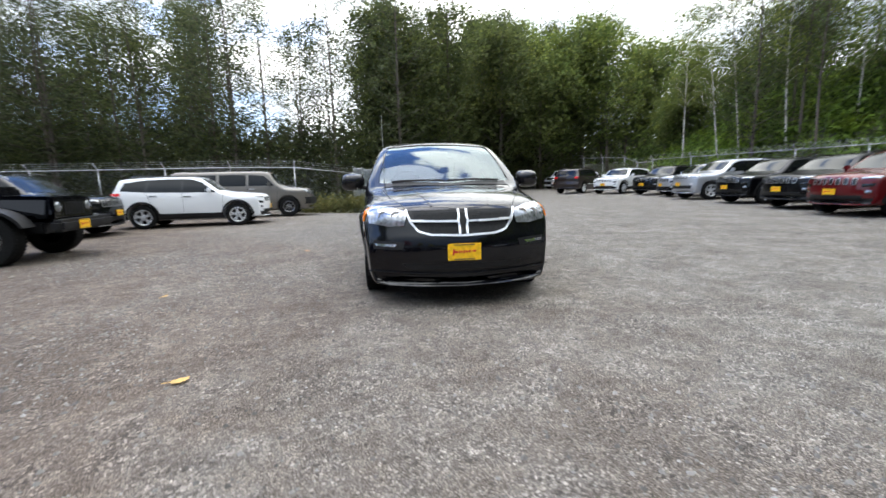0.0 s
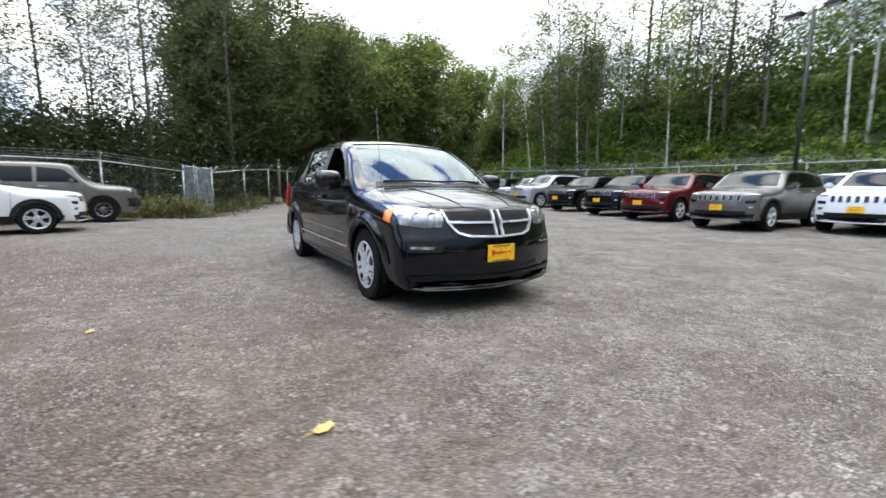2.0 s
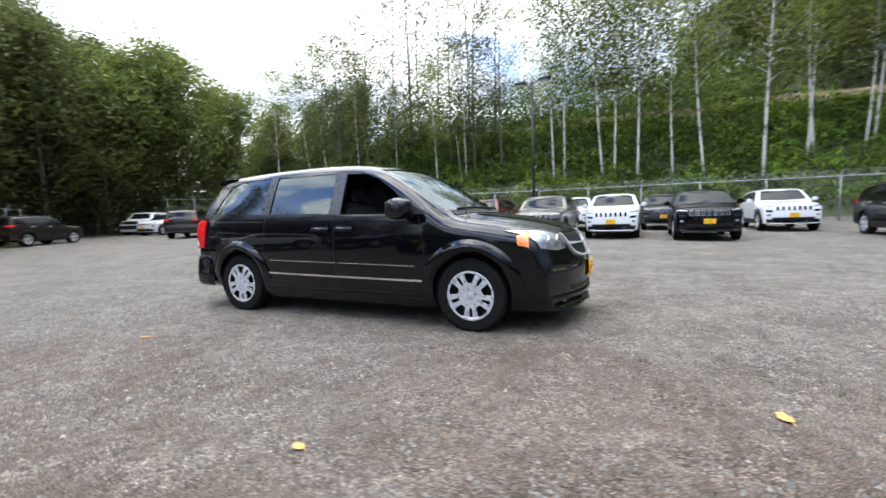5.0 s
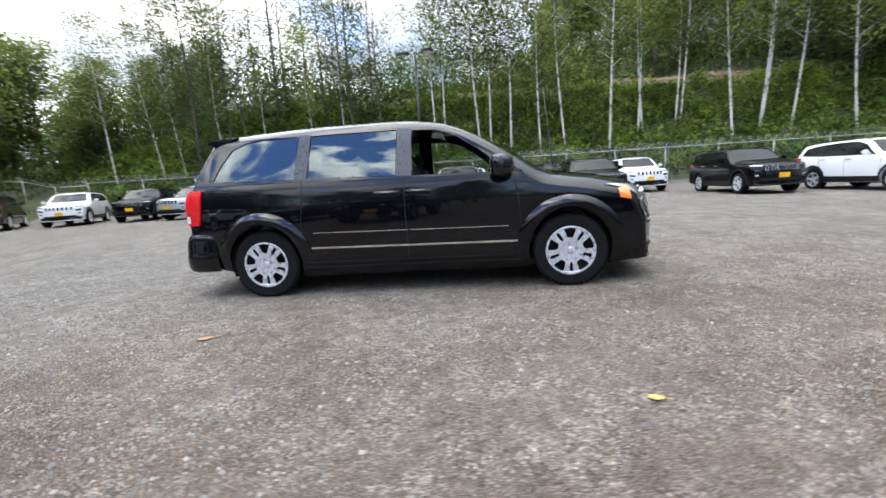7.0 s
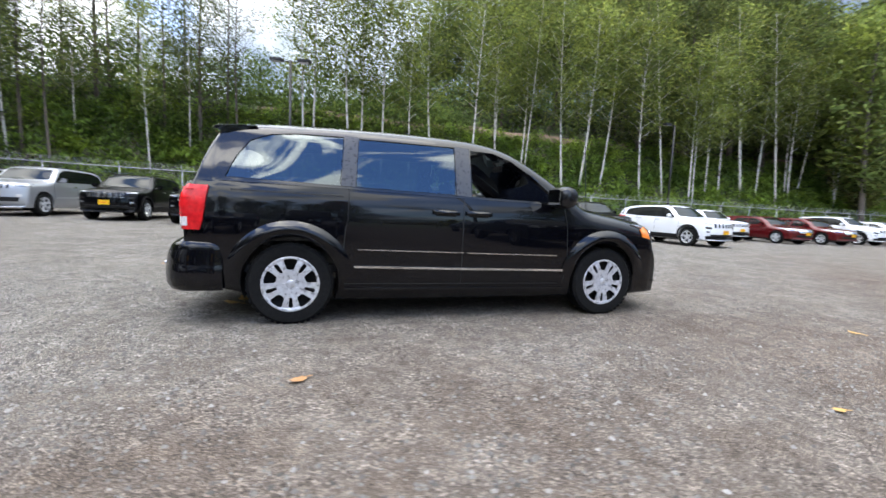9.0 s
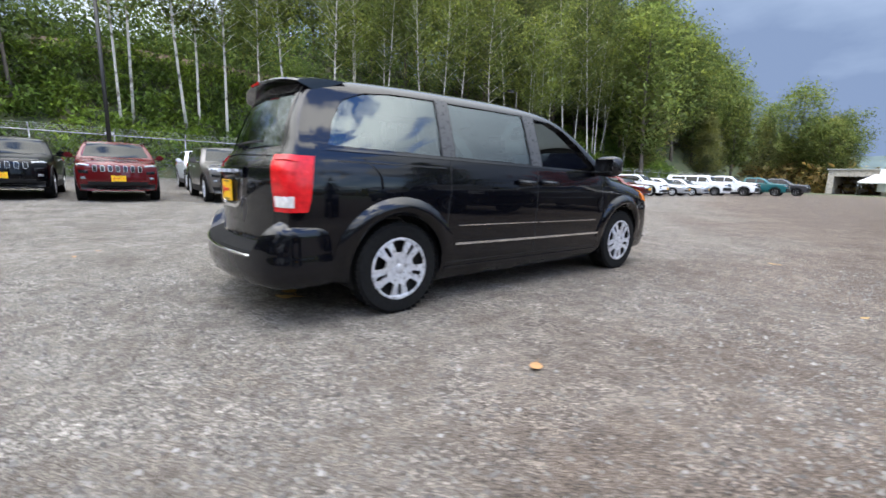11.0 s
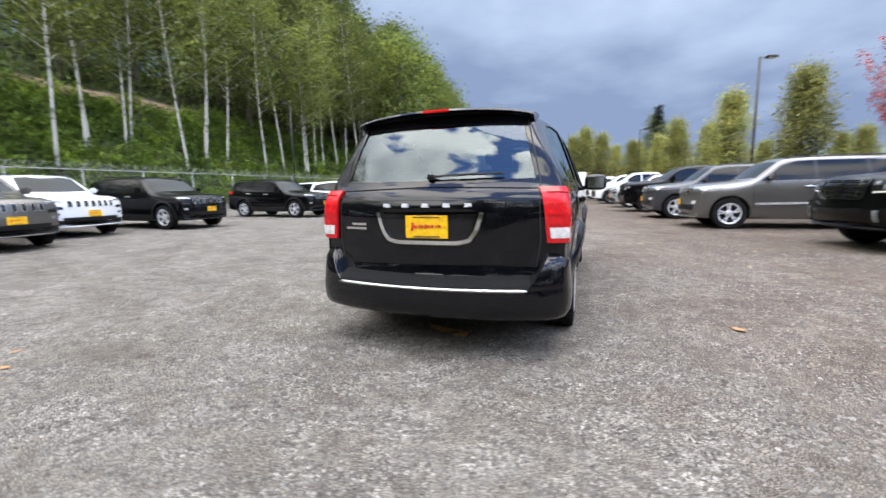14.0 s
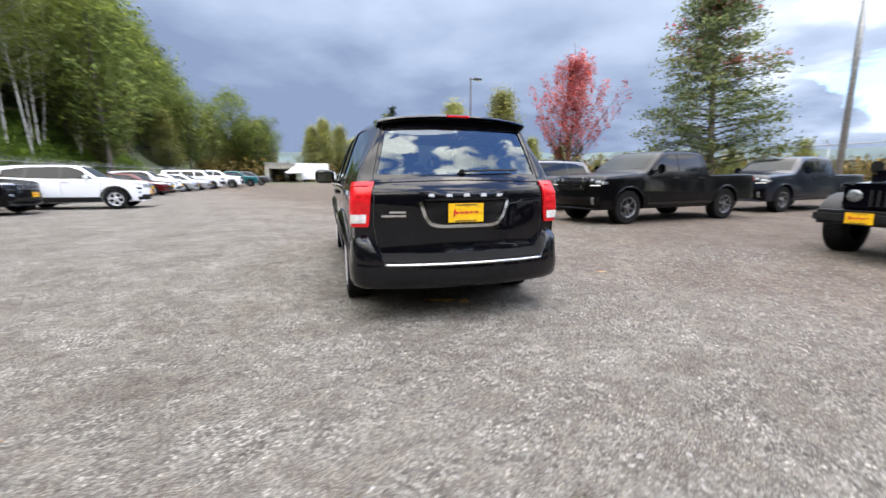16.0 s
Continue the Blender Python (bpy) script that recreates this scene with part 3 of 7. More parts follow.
def hull(prof, width, n=80, side=18, top=14, shrink=0.0):
    """A vehicle body as rings across its length. prof: rows of y, z of the underside, z of the top, width factor, bow, crown, corner radius;
    width: rows of z and half width. The nose points to -y."""
    wz, ww = np.array(width).T
    bm = bmesh.new()
    rings = []
    for y, zb, zt, ws, bow, crown, r in spline(prof, n):
        half = lambda z: float(np.interp(z, wz, ww)) * ws - shrink  # noqa: E731
        ze = zt - crown
        r = min(r, max(0.005, (ze - zb) * 0.45))
        pts = []
        wb = half(zb)
        pts += [(wb * k, zb) for k in (0.0, 0.5, 0.86)]
        for i in range(side):
            z = zb + 0.02 + (ze - r - zb - 0.02) * i / (side - 1)
            pts.append((half(z), z))
        wt = half(ze)
        w1 = half(ze - r)
        for i in range(1, 6):
            a = i / 6 * math.pi / 2
            pts.append((w1 - r * (1 - math.cos(a)) - (w1 - wt) * math.sin(a) * 0.5, ze - r + r * math.sin(a)))
        x0 = pts[-1][0]
        for i in range(1, top + 1):
            x = x0 * (1 - i / top)
            z = zt - crown * (x / max(0.05, wt)) ** 2
            if i < 3:
                z = min(z, pts[-1][1] + (zt - pts[-1][1]) * 0.5)
            pts.append((x, z))
        W = max(0.1, float(np.interp(0.7, wz, ww)))
        full = [(x, z) for x, z in pts] + [(-x, z) for x, z in reversed(pts[1:-1])]
        rings.append([bm.verts.new((x, y + bow * min(1.1, abs(x) / W) ** 2, z)) for x, z in full])
    k = len(rings[0])
    for A, B in zip(rings, rings[1:]):
        for j in range(k):
            bm.faces.new((A[j], B[j], B[(j + 1) % k], A[(j + 1) % k]))
    bm.faces.new(rings[0])
    bm.faces.new(list(reversed(rings[-1])))
    bmesh.ops.recalc_face_normals(bm, faces=bm.faces)
    return bm


def bake(bm):
    me = bpy.data.meshes.new("work")
    for f in bm.faces:
        f.smooth = True
    bm.to_mesh(me)
    bm.free()
    return me


def carve(body, cutters):
    """Cuts closed bmeshes out of a body mesh and gives the smooth normals of the uncut skin back to it."""
    skin = bmesh.new()
    skin.from_mesh(body)
    skin.normal_update()
    tree = BVHTree.FromBMesh(skin)
    skin.faces.ensure_lookup_table()
    ob = new("work", body)
    tools = []
    for c in cutters:
        bmesh.ops.recalc_face_normals(c, faces=c.faces)
        t = new("tool", bake(c))
        tools.append(t)
        md = ob.modifiers.new("cut", "BOOLEAN")
        md.operation, md.object, md.solver = "DIFFERENCE", t, "EXACT"
    dg = bpy.context.evaluated_depsgraph_get()
    dg.update()
    me = bpy.data.meshes.new_from_object(ob.evaluated_get(dg))
    for o in (ob, *tools):
        bpy.data.objects.remove(o)
    normals = []
    for p in me.polygons:
        p.use_smooth = True
        for li in p.loop_indices:
            co = me.vertices[me.loops[li].vertex_index].co
            hit, nrm, idx, dist = tree.find_nearest(co)
            if hit is not None and dist < 0.003 and nrm.dot(p.normal) > 0.8:
                f = skin.faces[idx]
                w = Vector((0, 0, 0))
                for v in f.verts:
                    w += v.normal / ((v.co - co).length + 1e-4)
                normals.append(w.normalized())
            else:
                normals.append(p.normal.copy())
    me.normals_split_custom_set(normals)
    skin.free()
    return me


def prism(poly, axis, a, b):
    """A closed prism over a polygon; axis x: polygon in (y, z); axis y: polygon in (x, z)."""
    bm = bmesh.new()
    put = (lambda p, q: (q, p[0], p[1])) if axis == "x" else (lambda p, q: (p[0], q, p[1]))
    A = [bm.verts.new(put(p, a)) for p in poly]
    B = [bm.verts.new(put(p, b)) for p in poly]
    n = len(poly)
    bm.faces.new(A)
    bm.faces.new(list(reversed(B)))
    for i in range(n):
        bm.faces.new((A[i], B[i], B[(i + 1) % n], A[(i + 1) % n]))
    return bm


def arch_cutter(y, z, r, x0, x1):
    bm = bmesh.new()
    n = 36
    A = [bm.verts.new((x0, y + r * math.cos(2 * math.pi * i / n), z + r * math.sin(2 * math.pi * i / n))) for i in range(n)]
    B = [bm.verts.new((x1, v.co.y, v.co.z)) for v in A]
    bm.faces.new(A)
    bm.faces.new(list(reversed(B)))
    for i in range(n):
        bm.faces.new((A[i], B[i], B[(i + 1) % n], A[(i + 1) % n]))
    return bm


WAYS = {"R": (Vector((-3, 0, 0)), Vector((1, 0, 0)), lambda p: Vector((0, p[0], p[1]))),
        "L": (Vector((3, 0, 0)), Vector((-1, 0, 0)), lambda p: Vector((0, p[0], p[1]))),
        "F": (Vector((0, -6, 0)), Vector((0, 1, 0)), lambda p: Vector((p[0], 0, p[1]))),
        "B": (Vector((0, 6, 0)), Vector((0, -1, 0)), lambda p: Vector((p[0], 0, p[1]))),
        "T": (Vector((0, 0, 4)), Vector((0, 0, -1)), lambda p: Vector((p[0], p[1], 0)))}


def resample(line, n):
    a = np.array(line, float)
    d = np.r_[0, np.cumsum(np.hypot(*np.diff(a, axis=0).T))]
    t = np.linspace(0, d[-1], n)
    return np.stack([np.interp(t, d, a[:, 0]), np.interp(t, d, a[:, 1])], -1)


def drape(tree, side, rows, off=0.004, depth=0.012, n=16, m=10, swell=0.0):
    """A panel that follows the body's skin. rows: two or more lines of 2D points, from one edge of the panel to the other."""
    start, way, place = WAYS[side]
    lines = [resample(r, n) for r in rows]
    bm = bmesh.new()
    grid, back = [], []
    last = None
    for i in range(m):
        u = i / (m - 1) * (len(lines) - 1)
        k = min(int(u), len(lines) - 2)
        row = lines[k] * (1 - (u - k)) + lines[k + 1] * (u - k)
        g, h = [], []
        for j, p in enumerate(row):
            o = place(p)
            hit, nrm, idx, dist = tree.ray_cast(o + start, way)
            if hit is None:
                hit = o + start + way * (last if last else 2.0)
            else:
                last = dist
            e = swell * math.sin(math.pi * i / (m - 1)) * math.sin(math.pi * j / (n - 1))
            out = -way if nrm is None else (nrm if nrm.dot(way) < 0 else -nrm)
            g.append(bm.verts.new(hit + out * (off + e)))
            h.append(bm.verts.new(hit - out * depth))
        grid.append(g)
        back.append(h)
    for i in range(m - 1):
        for j in range(n - 1):
            bm.faces.new((grid[i][j], grid[i][j + 1], grid[i + 1][j + 1], grid[i + 1][j]))
    rim = [(0, j) for j in range(n)] + [(i, n - 1) for i in range(1, m)] + [(m - 1, j) for j in range(n - 2, -1, -1)] + [(i, 0) for i in range(m - 2, 0, -1)]
    for a, b in zip(rim, rim[1:] + rim[:1]):
        bm.faces.new((grid[a[0]][a[1]], back[a[0]][a[1]], back[b[0]][b[1]], grid[b[0]][b[1]]))
    bmesh.ops.recalc_face_normals(bm, faces=bm.faces)
    return bm


def strip(tree, side, line, w, off=0.004, depth=0.006, n=30):
    """A narrow band along a line on the skin."""
    a = resample(line, n)
    d = np.gradient(a, axis=0)
    nrm = np.stack([-d[:, 1], d[:, 0]], -1) / np.maximum(1e-6, np.hypot(d[:, 0], d[:, 1]))[:, None]
    return drape(tree, side, [a - nrm * w / 2, a + nrm * w / 2], off, depth, n, 3)


def wrap(tree, sx, rows, off=0.018, depth=0.02, n=22, m=14, swell=0.0):
    """A panel round a rear corner. rows: lines of z, x at the back end, y at the side end and, if need be, how far it stands out, from the bottom up."""
    bm = bmesh.new()
    grid, back = [], []
    zs = [r[0] for r in rows]
    for i in range(m):
        z = zs[0] + (zs[-1] - zs[0]) * i / (m - 1)
        x0, y1 = np.interp(z, zs, [r[1] for r in rows]), np.interp(z, zs, [r[2] for r in rows])
        more = np.interp(z, zs, [r[3] for r in rows]) if len(rows[0]) > 3 else 0.0
        c = Vector((sx * 0.55, 2.0, z))
        a0, a1 = math.atan2(2.34 - 2.0, x0 - 0.55), math.atan2(y1 - 2.0, 0.93 - 0.55)
        g, h = [], []
        for j in range(n):
            a = a0 + (a1 - a0) * j / (n - 1)
            d = Vector((sx * math.cos(a), math.sin(a), 0))
            hit, nrm, idx, dist = tree.ray_cast(c + d * 2, -d)
            nrm = nrm if nrm.dot(d) > 0 else -nrm
            e = swell * math.sin(math.pi * i / (m - 1)) * math.sin(math.pi * j / (n - 1))
            g.append(bm.verts.new(hit + nrm * (off + e) + Vector((0, more * max(0, d.y) ** 2, 0))))
            h.append(bm.verts.new(hit - nrm * depth))
        grid.append(g)
        back.append(h)
    for i in range(m - 1):
        for j in range(n - 1):
            bm.faces.new((grid[i][j], grid[i][j + 1], grid[i + 1][j + 1], grid[i + 1][j]))
    rim = [(0, j) for j in range(n)] + [(i, n - 1) for i in range(1, m)] + [(m - 1, j) for j in range(n - 2, -1, -1)] + [(i, 0) for i in range(m - 2, 0, -1)]
    for a, b in zip(rim, rim[1:] + rim[:1]):
        bm.faces.new((grid[a[0]][a[1]], back[a[0]][a[1]], back[b[0]][b[1]], grid[b[0]][b[1]]))
    bmesh.ops.recalc_face_normals(bm, faces=bm.faces)
    return bm


def flip(rows):
    return [[(-x, z) for x, z in r] for r in rows]


def wheel_cover(rim_r, o):
    """A moulded silver cover: five broad spokes, each with a slot, and rounded windows towards the rim."""
    bm = bmesh.new()
    front = [(0.001, 0.955), (0.030, 0.955), (0.035, 0.915), (0.048, 0.905), (0.075, 0.93), (0.105, 0.965), (rim_r * 0.66, 0.985), (rim_r * 0.84, 0.965), (rim_r * 0.90, 0.93),
             (rim_r * 0.935, 0.965), (rim_r - 0.004, 1.0), (rim_r + 0.007, 0.98), (rim_r + 0.006, 0.86)]
    back = [(rim_r * 0.93, 0.84), (rim_r * 0.66, 0.82), (0.1, 0.79), (0.001, 0.79)]
    lathe_x(bm, [(r, o * k) for r, k in front + back], 60)
    bmesh.ops.remove_doubles(bm, verts=bm.verts, dist=0.0015)
    bmesh.ops.holes_fill(bm, edges=bm.edges, sides=0)
    bmesh.ops.recalc_face_normals(bm, faces=bm.faces)
    cuts = bmesh.new()
    for k in range(5):
        a = 2 * math.pi * k / 5 + 0.3
        for r0, r1, w0, w1, q in ((0.53, 0.935, 0.030, 0.055, a), (0.51, 0.89, 0.013, 0.018, a + math.pi / 5)):
            c, t = np.array((math.cos(q), math.sin(q))), np.array((-math.sin(q), math.cos(q)))
            r0, r1 = r0 * rim_r, r1 * rim_r
            line = [(r0, -w0 * 0.6), (r0 + 0.008, -w0), (r1 - 0.016, -w1), (r1 - 0.006, -w1 * 0.86), (r1, -w1 * 0.5), (r1 + 0.002, 0)]
            line = line + [(r, -w) for r, w in reversed(line[:-1])]
            p = prism([tuple(c * r + t * w) for r, w in line], "x", o * 1.3, o * 0.5)
            me = bake(p)
            cuts.from_mesh(me)
            bpy.data.meshes.remove(me)
    me = carve(bake(bm), [cuts])
    bm = bmesh.new()
    bm.from_mesh(me)
    bpy.data.meshes.remove(me)
    return bm


def wheel(parent, x, y, r, width, style, sign):
    """A wheel with tyre and rim; sign -1: outside towards -x."""
    hub = new("wheel")
    hub.parent = parent
    hub.matrix_basis = Matrix.Translation((x, y, r - 0.006)) @ (Matrix.Rotation(math.pi, 4, "Z") if sign > 0 else Matrix())
    key = (r, width, style)
    if key not in WHEELS:
        rim_r = r * {"offroad": 0.56, "truck6": 0.60}.get(style, 0.655)
        bm = bmesh.new()
        h = width / 2
        lathe_x(bm, [(rim_r - 0.02, h * 0.9), (rim_r, h * 0.95), (rim_r + 0.03, h), (r * 0.93, h * 0.97), (r * 0.985, h * 0.8), (r, h * 0.55), (r, -h * 0.55),
                     (r * 0.985, -h * 0.8), (r * 0.93, -h * 0.97), (rim_r + 0.03, -h), (rim_r, -h * 0.95), (rim_r - 0.02, -h * 0.9)], 48)
        for k in range(44):
            a = 2 * math.pi * k / 44
            for sx in (-0.7, 0.0, 0.7):
                box(bm, (sx * h, (r - 0.001) * math.cos(a), (r - 0.001) * math.sin(a)), (h * 0.42, 0.03, 0.008), 0, Matrix.Rotation(a + math.pi / 2, 4, "X"))
        bmesh.ops.recalc_face_normals(bm, faces=bm.faces)
        tyre = part("tyre", bm, RUBBER, None)
        bm = bmesh.new()
        lathe_x(bm, [(0.001, -h * 0.35), (rim_r - 0.01, -h * 0.35), (rim_r - 0.012, -h * 0.9)], 40)
        well = part("wheel_well", bm, PLASTIC, None)
        bm = bmesh.new()
        o = -h
        lathe_x(bm, [(rim_r + 0.004, o * 0.86), (rim_r + 0.006, o * 0.99), (rim_r - 0.012, o * 1.0), (rim_r - 0.03, o * 0.9), (rim_r - 0.03, o * 0.6)], 48)
        if style == "cover":
            bm.free()
            bm = wheel_cover(rim_r, o)
        else:
            lathe_x(bm, [(0.001, o * 0.96), (0.032, o * 0.96), (0.036, o * 0.9), (0.075, o * 0.88), (0.088, o * 0.8), (0.09, o * 0.4)], 30)
            count = {"offroad": 8, "truck6": 6}.get(style, 5)
            for k in range(count):
                a = 2 * math.pi * k / count + 0.2
                for s in ((-1, 1) if style == "split5" else (0,)):
                    w0, w1 = 0.04, 0.045
                    if style == "offroad":
                        w0, w1 = 0.05, 0.035
                    if style == "truck6":
                        w0, w1 = 0.034, 0.028
                    sp = 0.17
                    L0, L1 = 0.06, rim_r - 0.02
                    q0, q1 = a + s * sp * 0.55, a + s * sp
                    vs = []
                    for (rad, q, w, xo) in ((L0, q0, w0, o * 0.86), (rim_r * 0.6, (q0 + q1) / 2, (w0 + w1) / 2, o * 0.98), (L1, q1, w1, o * 0.95)):
                        c, t = Vector((0, math.cos(q), math.sin(q))), Vector((0, -math.sin(q), math.cos(q)))
                        for e, dx in ((-1, 0.018), (-0.7, 0.0), (0.7, 0.0), (1, 0.018)):
                            p = c * rad + t * (w / 2 * e)
                            vs.append(bm.verts.new((xo + dx, p.y, p.z)))
                    for i in (0, 4):
                        for j in range(3):
                            bm.faces.new((vs[i + j], vs[i + j + 1], vs[i + j + 5], vs[i + j + 4]))
        for k in range(5):
            a = 2 * math.pi * k / 5
            lathe = bmesh.ops.create_cone(bm, cap_ends=True, segments=8, radius1=0.011, radius2=0.009, depth=0.02)
            bmesh.ops.transform(bm, matrix=Matrix.Translation((o * 0.9, 0.057 * math.cos(a), 0.057 * math.sin(a))) @ Matrix.Rotation(-math.pi / 2, 4, "Y"), verts=lathe["verts"])
        bmesh.ops.recalc_face_normals(bm, faces=bm.faces)
        rim = part("rim", bm, DARKALLOY if style in ("offroad", "truck6") else ALLOY if style == "cover" else CARALLOY, None)
        WHEELS[key] = (tyre, rim, well)
        for o_ in (tyre, rim, well):
            o_.parent = hub
        return hub
    for o_ in WHEELS[key]:
        c = o_.copy()
        scene.collection.objects.link(c)
        c.parent = hub
    return hub


WHEELS = {}


def front_plate(parent, y, z, x=0.0, back=False):
    """A yellow dealer plate with unreadable lettering as bars; back: it faces +y."""
    s = 1 if back else -1
    bm = bmesh.new()
    box(bm, (x, y, z), (0.305, 0.008, 0.155), 0.003)
    p = part("dealer_plate", bm, YELLOW, parent, "yellow dealer plate")
    bm = bmesh.new()
    k = [(-0.10, 0.016, 0.058), (-0.078, 0.030, 0.018), (-0.048, 0.014, 0.022), (-0.028, 0.018, 0.016), (-0.004, 0.014, 0.030), (0.018, 0.020, 0.016), (0.044, 0.018, 0.020), (0.068, 0.008, 0.010), (0.092, 0.026, 0.016)]
    for i, (u, w, hi) in enumerate(k):
        box(bm, (x - s * u, y + s * 0.006, z + 0.004 + 0.10 * u * 0.3), (w, 0.004, hi), 0, Matrix.Rotation(-s * 0.16, 4, "Y"))
    part("plate_script", bm, PLATE_INK, p)
    for dz in (0.066, -0.065):
        bm = bmesh.new()
        box(bm, (x, y + s * 0.006, z + dz), (0.19, 0.004, 0.009))
        part("plate_small_print", bm, DARK_INK, p)
    return p

# ---- the black minivan ----
VAN_PROF = [
    (-2.47, 0.24, 0.30, 0.87, 0.30, 0.0, 0.03), (-2.50, 0.22, 0.40, 0.89, 0.31, 0.0, 0.05), (-2.51, 0.21, 0.55, 0.91, 0.32, 0.01, 0.06),
    (-2.49, 0.20, 0.66, 0.925, 0.32, 0.01, 0.07), (-2.455, 0.20, 0.74, 0.935, 0.32, 0.02, 0.08), (-2.42, 0.19, 0.84, 0.945, 0.31, 0.02, 0.09),
    (-2.35, 0.19, 0.925, 0.95, 0.30, 0.03, 0.10), (-2.22, 0.18, 0.985, 0.96, 0.28, 0.04, 0.12), (-1.95, 0.17, 1.05, 0.975, 0.25, 0.05, 0.13),
    (-1.65, 0.17, 1.10, 0.985, 0.22, 0.055, 0.13), (-1.46, 0.17, 1.135, 0.99, 0.20, 0.05, 0.12), (-1.25, 0.17, 1.26, 1.0, 0.19, 0.045, 0.10),
    (-0.95, 0.17, 1.44, 1.0, 0.17, 0.04, 0.09), (-0.62, 0.17, 1.61, 1.0, 0.14, 0.04, 0.09), (-0.35, 0.17, 1.695, 1.0, 0.10, 0.04, 0.10),
    (0.0, 0.17, 1.735, 1.0, 0.05, 0.04, 0.11), (0.6, 0.17, 1.75, 1.0, 0.0, 0.04, 0.12), (1.4, 0.18, 1.74, 1.0, -0.03, 0.04, 0.12),
    (1.9, 0.24, 1.72, 0.985, -0.07, 0.035, 0.11), (2.13, 0.28, 1.695, 0.965, -0.10, 0.03, 0.09), (2.20, 0.30, 1.62, 0.955, -0.11, 0.03, 0.08),
    (2.30, 0.31, 1.42, 0.95, -0.12, 0.02, 0.07), (2.395, 0.32, 1.185, 0.945, -0.14, 0.02, 0.06), (2.475, 0.33, 1.07, 0.935, -0.16, 0.01, 0.05),
    (2.49, 0.32, 0.85, 0.93, -0.18, 0.01, 0.05), (2.50, 0.315, 0.555, 0.93, -0.19, 0.01, 0.05), (2.525, 0.31, 0.525, 0.935, -0.20, 0.01, 0.04), (2.575, 0.305, 0.51, 0.94, -0.21, 0.01, 0.04),
    (2.605, 0.30, 0.475, 0.945, -0.22, 0.0, 0.05), (2.605, 0.30, 0.42, 0.94, -0.22, 0.0, 0.05), (2.575, 0.30, 0.36, 0.93, -0.22, 0.0, 0.03)]
VAN_WIDTH = [(0.17, 0.84), (0.25, 0.90), (0.34, 0.93), (0.5, 0.945), (0.7, 0.955), (0.9, 0.957), (1.0, 0.95), (1.08, 0.94), (1.14, 0.925), (1.3, 0.872), (1.5, 0.798), (1.65, 0.733), (1.75, 0.672)]


def rear_bumper():
    """The painted bumper cover: bowed across the back, round the corners to the wheel arches, higher at the corners."""
    plan = []
    for k in range(3001):
        a = math.pi * k / 3000
        c, e = math.cos(a), abs(math.sin(a)) ** (2 / 9)
        x = 0.935 * math.copysign(abs(c) ** (2 / 9), c)
        plan.append((x, 1.95 + e * (0.67 - 0.15 * (x / 0.9) ** 2)))
    plan = np.array([p for p in plan if p[1] > 2.035])
    run = np.concatenate([[0], np.cumsum(np.hypot(*np.diff(plan, axis=0).T))])
    at = np.linspace(0, run[-1], 150)
    xs, ys = np.interp(at, run, plan[:, 0]), np.interp(at, run, plan[:, 1])
    tx, ty = np.gradient(xs), np.gradient(ys)
    low = ((0.285, -0.05), (0.300, -0.02), (0.335, 0.0), (0.40, 0.006), (0.46, 0.006), (0.490, 0.0))
    bm = bmesh.new()
    cols = []
    for x, y, dx, dy in zip(xs, ys, tx, ty):
        n = Vector((dy, -dx, 0)).normalized()
        n = n if n.y >= 0 else -n
        side = smoothstep(0.66, 0.86, abs(x))
        fade = 1 - smoothstep(2.035, 2.16, y)
        col = [Vector((x, y, z)) + n * (o - 0.02 * fade) for z, o in low]
        top = 0.497 + 0.235 * side
        for k in range(1, 12):
            z = 0.490 + (top - 0.490) * k / 11
            w = (z - 0.490) / 0.242
            lean = 0.055 * max(0.0, (w - 0.66) / 0.34) ** 1.4 * side
            col.append(Vector((x, y, z)) - Vector((n.x * (0.016 * w + 0.02 * fade + lean), n.y * (0.085 * w * w + lean), 0)))
        col.append(col[-1] - n * 0.012 + Vector((0, 0, 0.006)))
        col.append(col[-1] - n * 0.13 + Vector((0, 0, 0.008)))
        cols.append([bm.verts.new(p) for p in col])
    for A, B in zip(cols, cols[1:]):
        for j in range(len(A) - 1):
            bm.faces.new((A[j], B[j], B[j + 1], A[j + 1]))
    bmesh.ops.recalc_face_normals(bm, faces=bm.faces)
    return bm


def draw_in(bm):
    """The cabin narrows towards the tail."""
    for v in bm.verts:
        v.co.x *= 1 - 0.105 * smoothstep(1.0, 2.3, v.co.y) * smoothstep(1.12, 1.62, v.co.z)
    return bm


